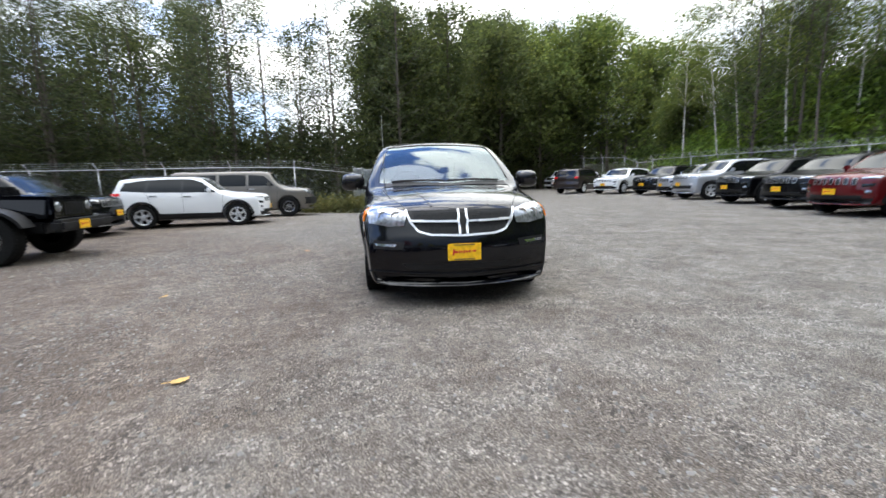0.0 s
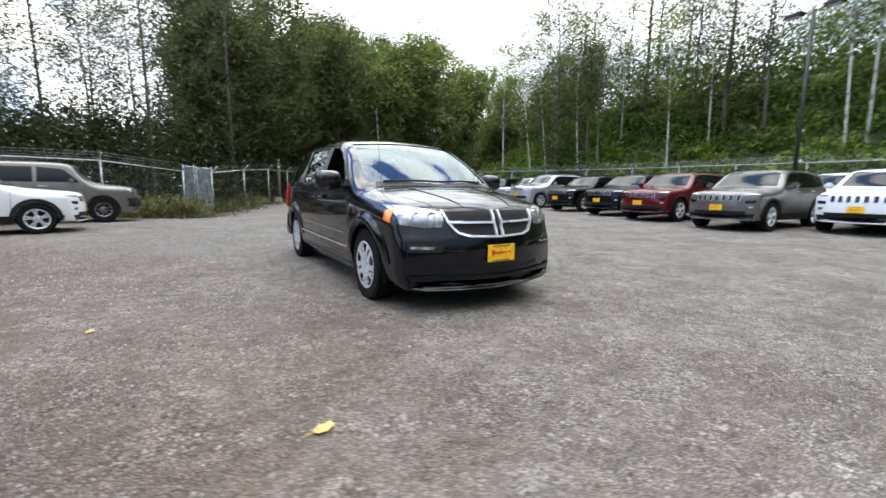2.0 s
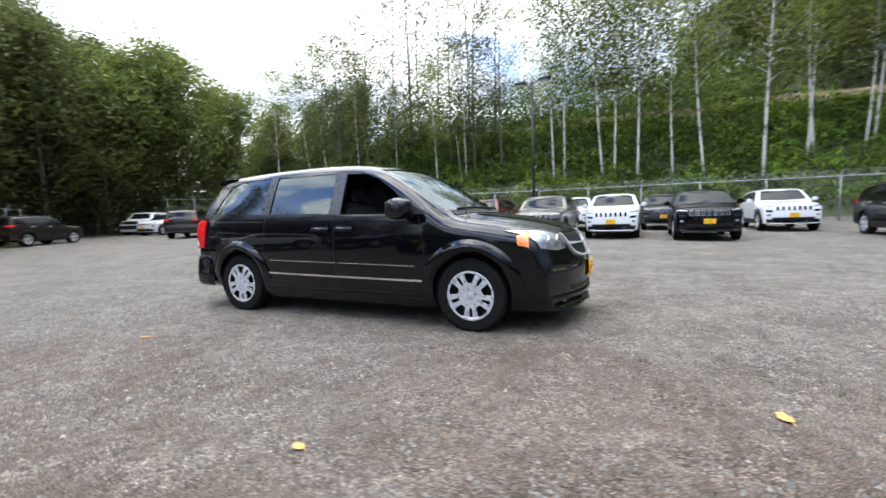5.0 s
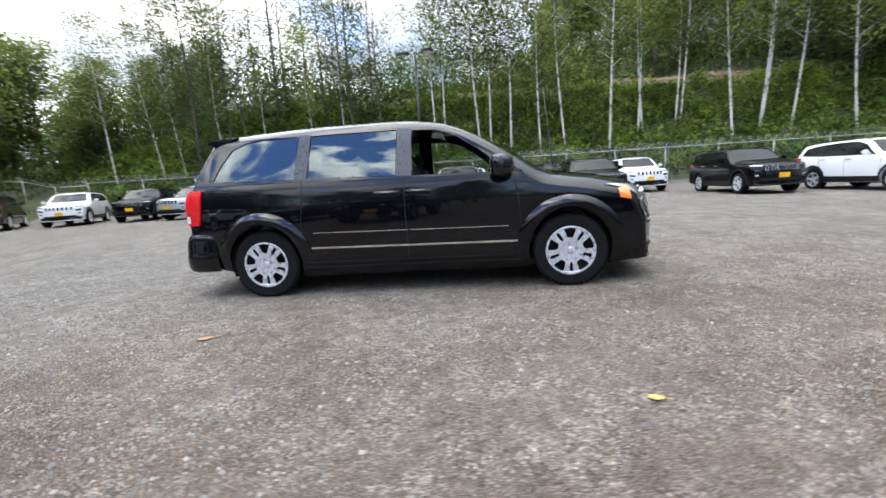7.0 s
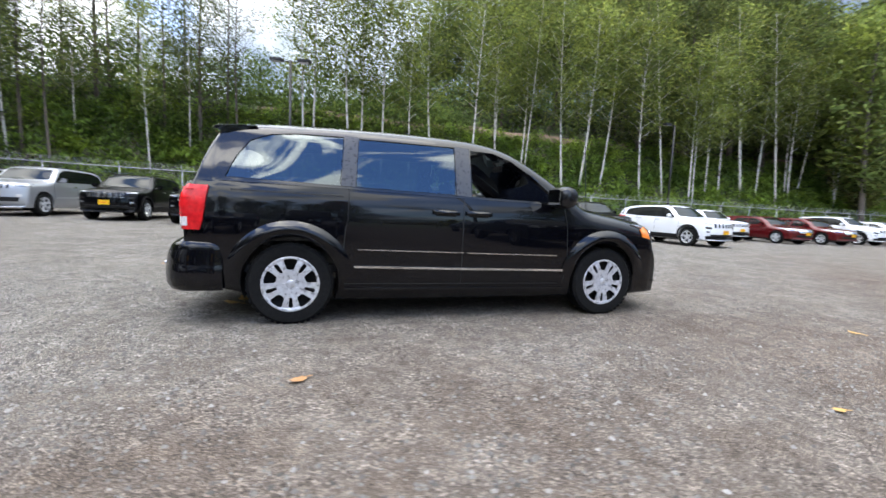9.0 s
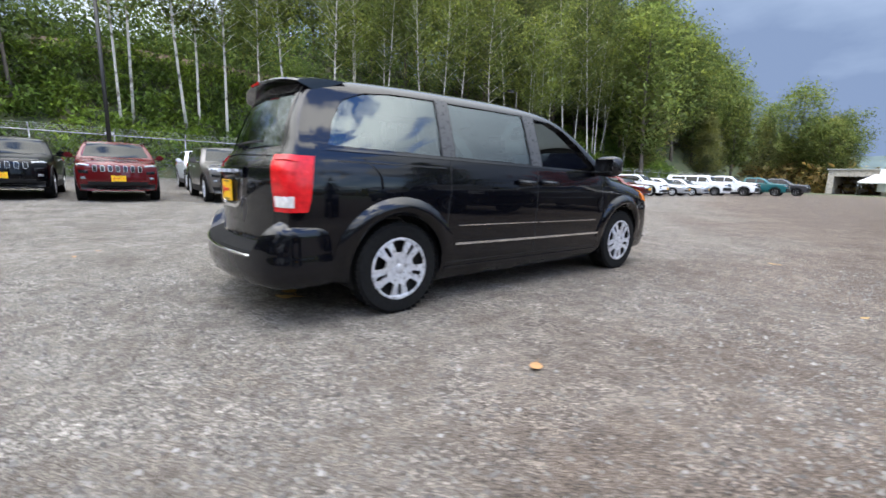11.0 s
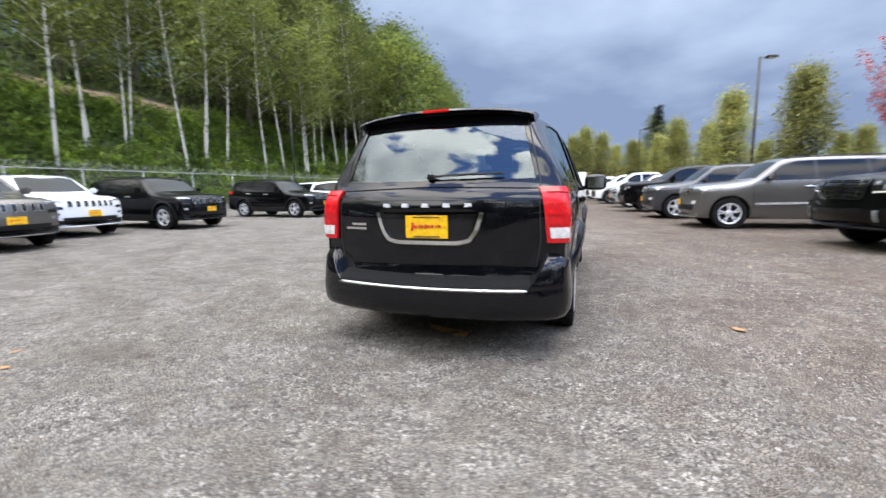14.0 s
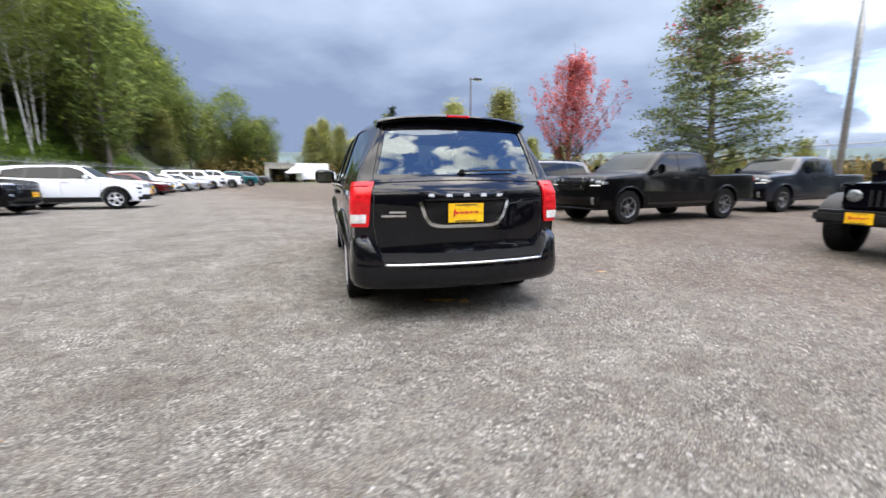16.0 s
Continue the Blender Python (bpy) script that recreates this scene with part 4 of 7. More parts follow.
def build_van():
    root = thing("minivan", Matrix(), "glossy black minivan with silver wheel covers standing on gravel", "minivan")
    skin = draw_in(hull(VAN_PROF, VAN_WIDTH, 96, 20, 16))
    tree = BVHTree.FromBMesh(skin)
    body = bake(skin)
    inner = []
    for y, zb, zt, ws, bow, crown, r in VAN_PROF:
        if -1.3 < y < 2.25:
            inner.append((y + (0.10 if y < -0.3 else 0), 0.40, max(0.75, zt - 0.05), ws, bow, crown, r))
    inner.insert(0, (-1.22, 0.40, 0.98, 1.0, 0.19, 0.04, 0.1))
    cav = draw_in(hull(inner, VAN_WIDTH, 40, 12, 10, 0.05))
    qwin = [(1.15, 1.19), (2.05, 1.22), (1.98, 1.40), (1.88, 1.54), (1.72, 1.605), (1.5, 1.625), (1.12, 1.625)]
    swin = [(0.11, 1.165), (1.01, 1.19), (0.985, 1.62), (0.10, 1.615)]
    fwin = [(-0.05, 1.155), (-0.98, 1.135), (-0.86, 1.24), (-0.68, 1.39), (-0.48, 1.52), (-0.3, 1.585), (-0.06, 1.60)]
    wind = [(-0.775, 1.17), (-0.35, 1.155), (0, 1.15), (0.35, 1.155), (0.775, 1.17), (0.72, 1.42), (0.655, 1.63), (0.3, 1.655), (0, 1.66), (-0.3, 1.655), (-0.655, 1.63), (-0.72, 1.42)]
    rear = [(-0.70, 1.20), (0.70, 1.20), (0.60, 1.57), (0, 1.585), (-0.60, 1.57)]
    cuts = [cav]
    for sx in (-1, 1):
        for y in (-1.539, 1.539):
            cuts.append(arch_cutter(y, 0.355, 0.395, sx * 0.62, sx * 1.2))
    for w in (qwin, swin, fwin):
        cuts.append(prism(w, "x", -1.3, 1.3))
    cuts.append(prism(wind, "y", -1.62, -0.28))
    cuts.append(prism(rear, "y", 2.06, 2.9))
    me = carve(body, cuts)
    me.materials.append(BLACK)
    ob = new("body", me)
    ob.parent = root

    def grow(poly, k):
        c = np.mean(poly, axis=0)
        return [tuple(c + (np.array(p) - c) * k) for p in poly]

    def pane(name, side, lo, hi, mat, off=-0.008):
        o = part(name, drape(tree, side, [lo, hi], off, -off + 0.006, 16, 12), mat, root)
        o.visible_shadow = False
        return o

    for side in "RL":
        pane("quarter_window", side, [(1.13, 1.18), (2.065, 1.21)], [(1.10, 1.635), (1.5, 1.635), (1.74, 1.612), (1.90, 1.548), (2.0, 1.40), (2.065, 1.21)][:4] + [(2.0, 1.42)], PRIVACY)
        pane("sliding_door_window", side, [(0.09, 1.155), (1.02, 1.18)], [(0.08, 1.625), (1.0, 1.63)], PRIVACY)
        if side == "L":
            pane("front_door_window", side, [(-0.03, 1.145), (-0.99, 1.125)], [(-0.04, 1.61), (-0.3, 1.595), (-0.49, 1.53), (-0.7, 1.40), (-0.88, 1.25)], GLASS)
    pane("windshield", "F", [(-0.785, 1.16), (-0.35, 1.145), (0, 1.14), (0.35, 1.145), (0.785, 1.16)], [(-0.665, 1.64), (-0.3, 1.665), (0, 1.67), (0.3, 1.665), (0.665, 1.64)], GLASS)
    pane("rear_window", "B", [(-0.71, 1.19), (0.71, 1.19)], [(-0.61, 1.58), (0, 1.595), (0.61, 1.58)], PRIVACY)
    # satin black pillars between the windows
    for side in "RL":
        for lo, hi in (([(1.02, 1.185), (1.14, 1.19)], [(0.99, 1.63), (1.11, 1.635)]), ([(-0.045, 1.15), (0.10, 1.16)], [(-0.05, 1.61), (0.09, 1.625)])):
            part("pillar_cover", drape(tree, side, [lo, hi], 0.003, 0.004, 5, 10), simple("satin_pillar", (0.03, 0.031, 0.034), 0.3), root)
        # chrome-edged belt moulding, side mouldings, sill line
        part("belt_moulding", strip(tree, side, [(-1.0, 1.118), (0.1, 1.142), (1.1, 1.17), (2.07, 1.19)], 0.016, 0.006, n=40), TRIM, root)
        part("door_moulding", strip(tree, side, [(-0.96, 0.617), (-0.01, 0.632)], 0.008, 0.010, n=20), CHROME, root)
        part("door_moulding", strip(tree, side, [(0.02, 0.633), (0.99, 0.648)], 0.008, 0.010, n=20), CHROME, root)
        part("lower_moulding", strip(tree, side, [(-1.04, 0.47), (0.0, 0.482), (1.02, 0.497)], 0.019, 0.014, n=30), CHROME, root)
        part("sill_moulding", strip(tree, side, [(-1.08, 0.285), (1.1, 0.30)], 0.02, 0.008, n=20), TRIM, root)
        for line in ([(-1.02, 1.10), (-1.06, 0.9), (-1.09, 0.5), (-1.05, 0.33)], [(0.03, 1.14), (0.035, 0.8), (0.03, 0.33)], [(1.07, 1.17), (1.08, 0.9), (1.10, 0.82), (1.12, 0.5)],
                     [(0.03, 1.62), (0.03, 1.15)], [(-1.0, 0.335), (1.1, 0.345)]):
            part("shut_line", strip(tree, side, line, 0.007, 0.0015, 0.004, n=24), SEAM, root)
        part("slide_rail", strip(tree, side, [(1.12, 1.10), (2.0, 1.115)], 0.012, 0.0015, 0.004, n=24), SEAM, root)
        for y0 in (0.08, -0.24):
            bm = drape(tree, side, [[(y0, 0.975), (y0 + 0.25, 0.98)], [(y0, 1.012), (y0 + 0.25, 1.017)]], 0.03, -0.01, 10, 5, 0.012)
            part("door_handle", bm, BLACK, root)
            bm = drape(tree, side, [[(y0 + 0.03, 0.962), (y0 + 0.22, 0.966)], [(y0 + 0.03, 1.025), (y0 + 0.22, 1.03)]], 0.002, 0.004, 10, 5)
            part("handle_recess", bm, SEAM, root)
        # flared wheel-arch lips
        for y0 in (-1.539, 1.539):
            arc = lambda r, a0=8, a1=172: [(y0 + r * math.cos(radians(a)), 0.355 + r * math.sin(radians(a))) for a in np.linspace(a0, a1, 28)]  # noqa: E731
            part("arch_lip", drape(tree, side, [arc(0.397), arc(0.45), arc(0.525)], 0.010, 0.02, 34, 11, 0.048), BLACK, root)
            bm = bmesh.new()
            sx = -1 if side == "R" else 1
            n = 24
            ring = [[bm.verts.new((sx * x, y0 + 0.387 * math.cos(radians(a)), 0.355 + 0.387 * math.sin(radians(a)))) for a in np.linspace(-20, 200, n)] for x in (0.62, 0.91)]
            for j in range(n - 1):
                bm.faces.new((ring[0][j], ring[0][j + 1], ring[1][j + 1], ring[1][j]))
            part("arch_liner", bm, PLASTIC, root)

    # nose
    for sx in (1, -1):
        f = (lambda rows: rows) if sx < 0 else flip
        hl = part("headlight", drape(tree, "F", f([[(-0.53, 0.765), (-0.66, 0.755), (-0.85, 0.785)], [(-0.49, 0.885), (-0.66, 0.925), (-0.875, 0.945)]]), 0.012, 0.03, 18, 10, 0.012), LENS_CLEAR, root, "clear headlamp")
        part("indicator", drape(tree, "R" if sx < 0 else "L", [[(-2.10, 0.80), (-2.0, 0.82)], [(-2.08, 0.925), (-1.985, 0.90)]], 0.014, 0.02, 8, 8, 0.004), LENS_AMBER, hl, "amber indicator")
        for xx, rr in ((-0.60, 0.048), (-0.72, 0.045)):
            o = tree.ray_cast(Vector((xx * -sx if sx > 0 else xx, -6, 0.85)), Vector((0, 1, 0)))[0]
            bm = bmesh.new()
            lathe_x(bm, [(rr, 0.012), (rr, 0), (rr * 0.85, 0.004), (rr * 0.6, 0.014), (0.001, 0.018)], 24)
            bmesh.ops.transform(bm, matrix=Matrix.Translation(o + Vector((0, -0.014, 0))) @ Matrix.Rotation(math.pi / 2, 4, "Z"), verts=bm.verts)
            part("lamp_bowl", bm, CHROME, hl)
        part("fog_slot", drape(tree, "F", f([[(-0.62, 0.575), (-0.80, 0.58)], [(-0.60, 0.60), (-0.80, 0.605)]]), 0.006, 0.02, 10, 4), CHROME, root)
        part("bumper_recess", drape(tree, "F", f([[(-0.55, 0.55), (-0.82, 0.555)], [(-0.53, 0.62), (-0.82, 0.63)]]), 0.002, 0.01, 10, 5), PLASTIC, root)
    part("grille_mesh", drape(tree, "F", [[(-0.36, 0.69), (0, 0.675), (0.36, 0.69)], [(-0.47, 0.80), (0, 0.80), (0.47, 0.80)], [(-0.50, 0.895), (0, 0.91), (0.50, 0.895)]], 0.004, 0.02, 30, 12), SEAM, root)
    part("grille_surround", strip(tree, "F", [(-0.505, 0.90), (-0.47, 0.80), (-0.40, 0.71), (-0.30, 0.682), (0, 0.672), (0.30, 0.682), (0.40, 0.71), (0.47, 0.80), (0.505, 0.90)], 0.018, 0.024, 0.01, 60), BRIGHT, root)
    part("grille_bar", strip(tree, "F", [(-0.475, 0.803), (-0.03, 0.797)], 0.018, 0.026, 0.01, 20), BRIGHT, root)
    part("grille_bar", strip(tree, "F", [(0.03, 0.797), (0.475, 0.803)], 0.018, 0.026, 0.01, 20), BRIGHT, root)
    for sx in (-1, 1):
        part("grille_upright", strip(tree, "F", [(sx * 0.034, 0.685), (sx * 0.034, 0.765), (sx * 0.046, 0.80), (sx * 0.034, 0.835), (sx * 0.036, 0.895)], 0.019, 0.028, 0.01, 14), BRIGHT, root)
    for k in range(5):
        for z0 in (0.71, 0.83):
            z = z0 + 0.016 * k
            w = 0.33 + 0.13 * (z - 0.69) / 0.2
            part("grille_slat", strip(tree, "F", [(-w, z), (w, z)], 0.005, 0.008, 0.006, 16), SEAM, root)
    part("lower_grille", drape(tree, "F", [[(-0.50, 0.37), (0.50, 0.37)], [(-0.56, 0.42), (0.56, 0.42)]], 0.003, 0.01, 24, 6), PLASTIC, root)
    part("chin_spoiler", drape(tree, "F", [[(-0.80, 0.255), (0, 0.235), (0.80, 0.255)], [(-0.82, 0.33), (0, 0.32), (0.82, 0.33)]], 0.018, 0.02, 30, 6, 0.012), BLACK, root)
    part("bumper_crease", strip(tree, "F", [(-0.86, 0.345), (-0.6, 0.34), (0, 0.33), (0.6, 0.34), (0.86, 0.345)], 0.008, 0.024, 0.0, 40), TRIM, root)
    front_plate(root, tree.ray_cast(Vector((0, -6, 0.53)), Vector((0, 1, 0)))[0].y - 0.014, 0.53)
    part("bonnet_line", strip(tree, "T", [(-0.74, -1.30), (-0.66, -1.9), (-0.52, -2.25), (0, -2.38), (0.52, -2.25), (0.66, -1.9), (0.74, -1.30)], 0.007, 0.0015, 0.004, 60), SEAM, root)
    for sx in (-1, 1):
        part("bonnet_crease", strip(tree, "T", [(sx * 0.42, -1.45), (sx * 0.36, -1.9), (sx * 0.27, -2.3)], 0.02, 0.007, 0.004, 20), BLACK, root)
    # scuttle and wipers
    part("scuttle", drape(tree, "T", [[(-0.72, -1.34), (0, -1.53), (0.72, -1.34)], [(-0.70, -1.27), (0, -1.455), (0.70, -1.27)]], 0.006, 0.01, 24, 5), PLASTIC, root)
    for x0, x1 in ((-0.62, -0.02), (0.0, 0.62)):
        bm = bmesh.new()
        pts = [tree.ray_cast(Vector((x0 + (x1 - x0) * k / 6, -6, 1.165 + 0.012 * math.sin(k / 6 * 3.1))), Vector((0, 1, 0)))[0] + Vector((0, -0.02, 0.01)) for k in range(7)]
        tube(bm, pts, 0.011, 6)
        part("wiper", bm, PLASTIC, root)
    # mirrors
    for sx in (-1, 1):
        bm = bmesh.new()
        box(bm, (sx * 1.095, -0.915, 1.185), (0.28, 0.21, 0.21), 0.0)
        bmesh.ops.subdivide_edges(bm, edges=bm.edges, cuts=5, use_grid_fill=True)
        for v in bm.verts:
            q = Vector(((v.co.x - sx * 1.095) / 0.14, (v.co.y + 0.915) / 0.105, (v.co.z - 1.185) / 0.105))
            n = (abs(q.x) ** 3.4 + abs(q.y) ** 3.4 + abs(q.z) ** 3.4) ** (1 / 3.4)
            q *= 1 / max(n, 1e-6) if max(abs(q.x), abs(q.y), abs(q.z)) > 0.99 else 1
            taper = 1 - 0.22 * max(0, -q.y)
            v.co = Vector((sx * 1.095 + q.x * 0.14 * taper, -0.915 + q.y * 0.105, 1.185 + q.z * 0.105 * taper))
        mirror = part("mirror", bm, TRIM, root, "black door mirror", 60)
        bm = bmesh.new()
        tube(bm, [(sx * 0.90, -0.93, 1.10), (sx * 0.97, -0.93, 1.12), (sx * 1.03, -0.93, 1.15)], 0.028, 8)
        part("mirror_arm", bm, PLASTIC, mirror)
        bm = bmesh.new()
        box(bm, (sx * 1.095, -0.808, 1.185), (0.20, 0.006, 0.14), 0.002)
        part("mirror_glass", bm, CHROME, mirror)
        part("mirror_sail", drape(tree, "R" if sx < 0 else "L", [[(-1.12, 1.125), (-0.93, 1.13)], [(-0.98, 1.20), (-0.93, 1.205)]], 0.004, 0.006, 6, 6), PLASTIC, root)
    # tail
    for sx in (-1, 1):
        f = (lambda rows: rows) if sx < 0 else flip
        tl = part("tail_light", wrap(tree, sx, [(0.785, 0.765, 2.235), (0.85, 0.755, 2.215), (0.95, 0.745, 2.20), (1.135, 0.725, 2.185)], 0.02, 0.02, 26, 16, 0.008), LENS_RED, root, "red tail lamp")
        part("reversing_lamp", wrap(tree, sx, [(0.815, 0.785, 2.33), (0.885, 0.775, 2.33)], 0.027, 0.0, 14, 6, 0.004), LENS_WHITE, tl, "clear reversing lamp")
        for z in (0.905, 0.965, 1.03, 1.095):
            part("lamp_bar", wrap(tree, sx, [(z, 0.765, 2.30), (z + 0.006, 0.765, 2.30)], 0.031, 0.0, 16, 2), LENS_RED, tl)
        part("tailgate_line", strip(tree, "B", [(sx * 0.615, 1.64), (sx * 0.73, 1.19), (sx * 0.745, 0.80), (sx * 0.72, 0.63)], 0.008, 0.0015, 0.004, 30), SEAM, root)
    bm = bmesh.new()
    sect = [(1.93, 1.719), (2.10, 1.716), (2.21, 1.703), (2.265, 1.690), (2.275, 1.678), (2.258, 1.668), (2.19, 1.655), (2.13, 1.63)]
    rows = []
    for i in range(25):
        u = -1 + i / 12
        k = 1.0 - 0.10 * abs(u) ** 6
        rows.append([bm.verts.new((u * 0.665, y - (0.10 if j < 6 else 0.07) * u * u, z - 0.030 * u * u - (1 - k) * 0.2)) for j, (y, z) in enumerate(sect)])
    for A, B in zip(rows, rows[1:]):
        for j in range(len(sect) - 1):
            bm.faces.new((A[j], A[j + 1], B[j + 1], B[j]))
    bm.faces.new(rows[0])
    bm.faces.new(list(reversed(rows[-1])))
    bmesh.ops.recalc_face_normals(bm, faces=bm.faces)
    part("spoiler", bm, BLACK, root)
    bm = bmesh.new()
    box(bm, (0, 2.262, 1.680), (0.20, 0.03, 0.018), 0.005)
    part("high_brake_light", bm, LENS_RED, root, "red high brake lamp")
    part("tailgate_edge", strip(tree, "B", [(-0.73, 1.06), (-0.45, 1.065), (0.45, 1.065), (0.73, 1.06)], 0.006, 0.0015, 0.004, 30), SEAM, root)
    part("tailgate_fold", strip(tree, "B", [(-0.72, 1.145), (0, 1.165), (0.72, 1.145)], 0.02, 0.008, 0.002, 30), BLACK, root)
    part("plate_recess", drape(tree, "B", [[(-0.27, 0.80), (0.27, 0.80)], [(-0.345, 0.975), (0.345, 0.975)]], 0.002, 0.01, 16, 8), TRIM, root)
    part("plate_surround", strip(tree, "B", [(-0.375, 0.985), (-0.335, 0.86), (-0.29, 0.80), (-0.22, 0.783), (0.22, 0.783), (0.29, 0.80), (0.335, 0.86), (0.375, 0.985)], 0.026, 0.018, 0.01, 50), CHROME, root)
    part("tailgate_handle", drape(tree, "B", [[(-0.38, 0.99), (0.38, 0.99)], [(-0.385, 1.06), (0.385, 1.06)]], 0.02, 0.01, 24, 6, 0.006), BLACK, root)
    front_plate(root, tree.ray_cast(Vector((0, 6, 0.89)), Vector((0, -1, 0)))[0].y + 0.014, 0.89, 0.0, True)
    for k in range(5):
        x = 0.29 - 0.145 * k
        bm = drape(tree, "B", [[(x - 0.023, 1.020), (x + 0.023, 1.020)], [(x - 0.020, 1.037), (x + 0.020, 1.037)]], 0.046, 0.0, 5, 3)
        part("badge_bar", bm, ALLOY, root)
    for z, w in ((0.90, 0.13), (0.87, 0.19)):
        part("badge_bar", drape(tree, "B", [[(0.49, z - 0.008), (0.49 + w, z - 0.008)], [(0.49, z + 0.008), (0.49 + w, z + 0.008)]], 0.006, 0.0, 8, 3), CHROME, root)
    bm = bmesh.new()
    tube(bm, [(0.0, 2.405, 1.225), (-0.25, 2.40, 1.235), (-0.50, 2.365, 1.236)], 0.008, 6)
    box(bm, (0.0, 2.395, 1.222), (0.06, 0.05, 0.035), 0.012)
    part("rear_wiper", bm, PLASTIC, root)
    bm = bmesh.new()
    tube(bm, [(x, 2.621 - 0.165 * (x / 0.93) ** 2, 0.492) for x in np.linspace(-0.68, 0.68, 39)], 0.011, 8)
    part("bumper_step", bm, CHROME, root, "chrome strip along the bumper step")
    bm = bmesh.new()
    rows = []
    for i in range(31):
        x = -0.72 + 1.44 * i / 30
        k = (x / 0.93) ** 2
        rows.append([bm.verts.new((x, y - b * k, z)) for y, b, z in ((2.46, 0.17, 0.585), (2.52, 0.165, 0.556), (2.565, 0.165, 0.538), (2.606, 0.165, 0.522), (2.618, 0.165, 0.504))])
    for A, B in zip(rows, rows[1:]):
        for j in range(4):
            bm.faces.new((A[j], A[j + 1], B[j + 1], B[j]))
    bmesh.ops.recalc_face_normals(bm, faces=bm.faces)
    part("bumper_step_pad", bm, RUBBER, root, "ribbed black bumper step")
    part("rear_bumper", rear_bumper(), BLACK, root)
    bm = bmesh.new()
    tube(bm, [(-0.58, 1.9, 0.34), (-0.58, 2.30, 0.34), (-0.59, 2.40, 0.325)], 0.024, 10)
    part("exhaust", bm, STEEL, root)
    bm = bmesh.new()
    base = tree.ray_cast(Vector((-0.70, -1.45, 4)), Vector((0, 0, -1)))[0]
    tube(bm, [base, base + Vector((0, 0.02, 0.03)), base + Vector((-0.01, 0.10, 0.82))], 0.006, 6, 0.0025)
    part("antenna", bm, TRIM, root)
    # underside, axle
    bm = bmesh.new()
    box(bm, (0, -0.25, 0.31), (1.3, 4.1, 0.06), 0.02)
    tube(bm, [(-0.75, 1.539, 0.34), (0.75, 1.539, 0.34)], 0.05, 8)
    tube(bm, [(-0.75, -1.539, 0.34), (0.75, -1.539, 0.34)], 0.04, 8)
    part("underbody", bm, PLASTIC, root)
    for sx in (-1, 1):
        for y in (-1.539, 1.539):
            wheel(root, sx * 0.83, y, 0.35, 0.215, "cover", sx)
    # cabin
    bm = bmesh.new()
    box(bm, (0, -1.02, 0.92), (1.55, 0.46, 0.36), 0.09)
    dash = part("dashboard", bm, DASH, root)
    bm = bmesh.new()
    ring = [(0.38 + 0.19 * math.cos(a), -0.70 + 0.05 * math.sin(a), 1.02 + 0.18 * math.sin(a)) for a in np.linspace(0, 2 * math.pi, 25)]
    tube(bm, ring, 0.016, 8)
    tube(bm, [(0.38, -0.95, 0.95), (0.38, -0.70, 1.02)], 0.03, 8)
    tube(bm, [(0.2, -0.70, 1.02), (0.56, -0.70, 1.02)], 0.02, 6)
    part("steering_wheel", bm, PLASTIC, root)
    for y in (-0.30, 0.75, 1.55):
        for x in (-0.40, 0.40):
            bm = bmesh.new()
            lean = Matrix.Rotation(radians(-14), 4, "X")
            box(bm, (x, y, 0.66), (0.50, 0.50, 0.17), 0.06)
            box(bm, (x, y + 0.30, 0.98), (0.48, 0.15, 0.62), 0.06, lean)
            box(bm, (x, y + 0.37, 1.36), (0.26, 0.10, 0.18), 0.045, lean)
            part("seat", bm, FABRIC, root, "dark grey cloth seat")
    bm = bmesh.new()
    box(bm, (0, 0.4, 0.46), (1.6, 3.4, 0.06), 0.01)
    part("cabin_floor", bm, FABRIC, root)
    bm = bmesh.new()
    tube(bm, [(0, -0.62, 1.60), (0, -0.66, 1.55)], 0.012, 6)
    box(bm, (0, -0.68, 1.52), (0.24, 0.03, 0.07), 0.012)
    part("inner_mirror", bm, PLASTIC, root)
    return root


build_van()

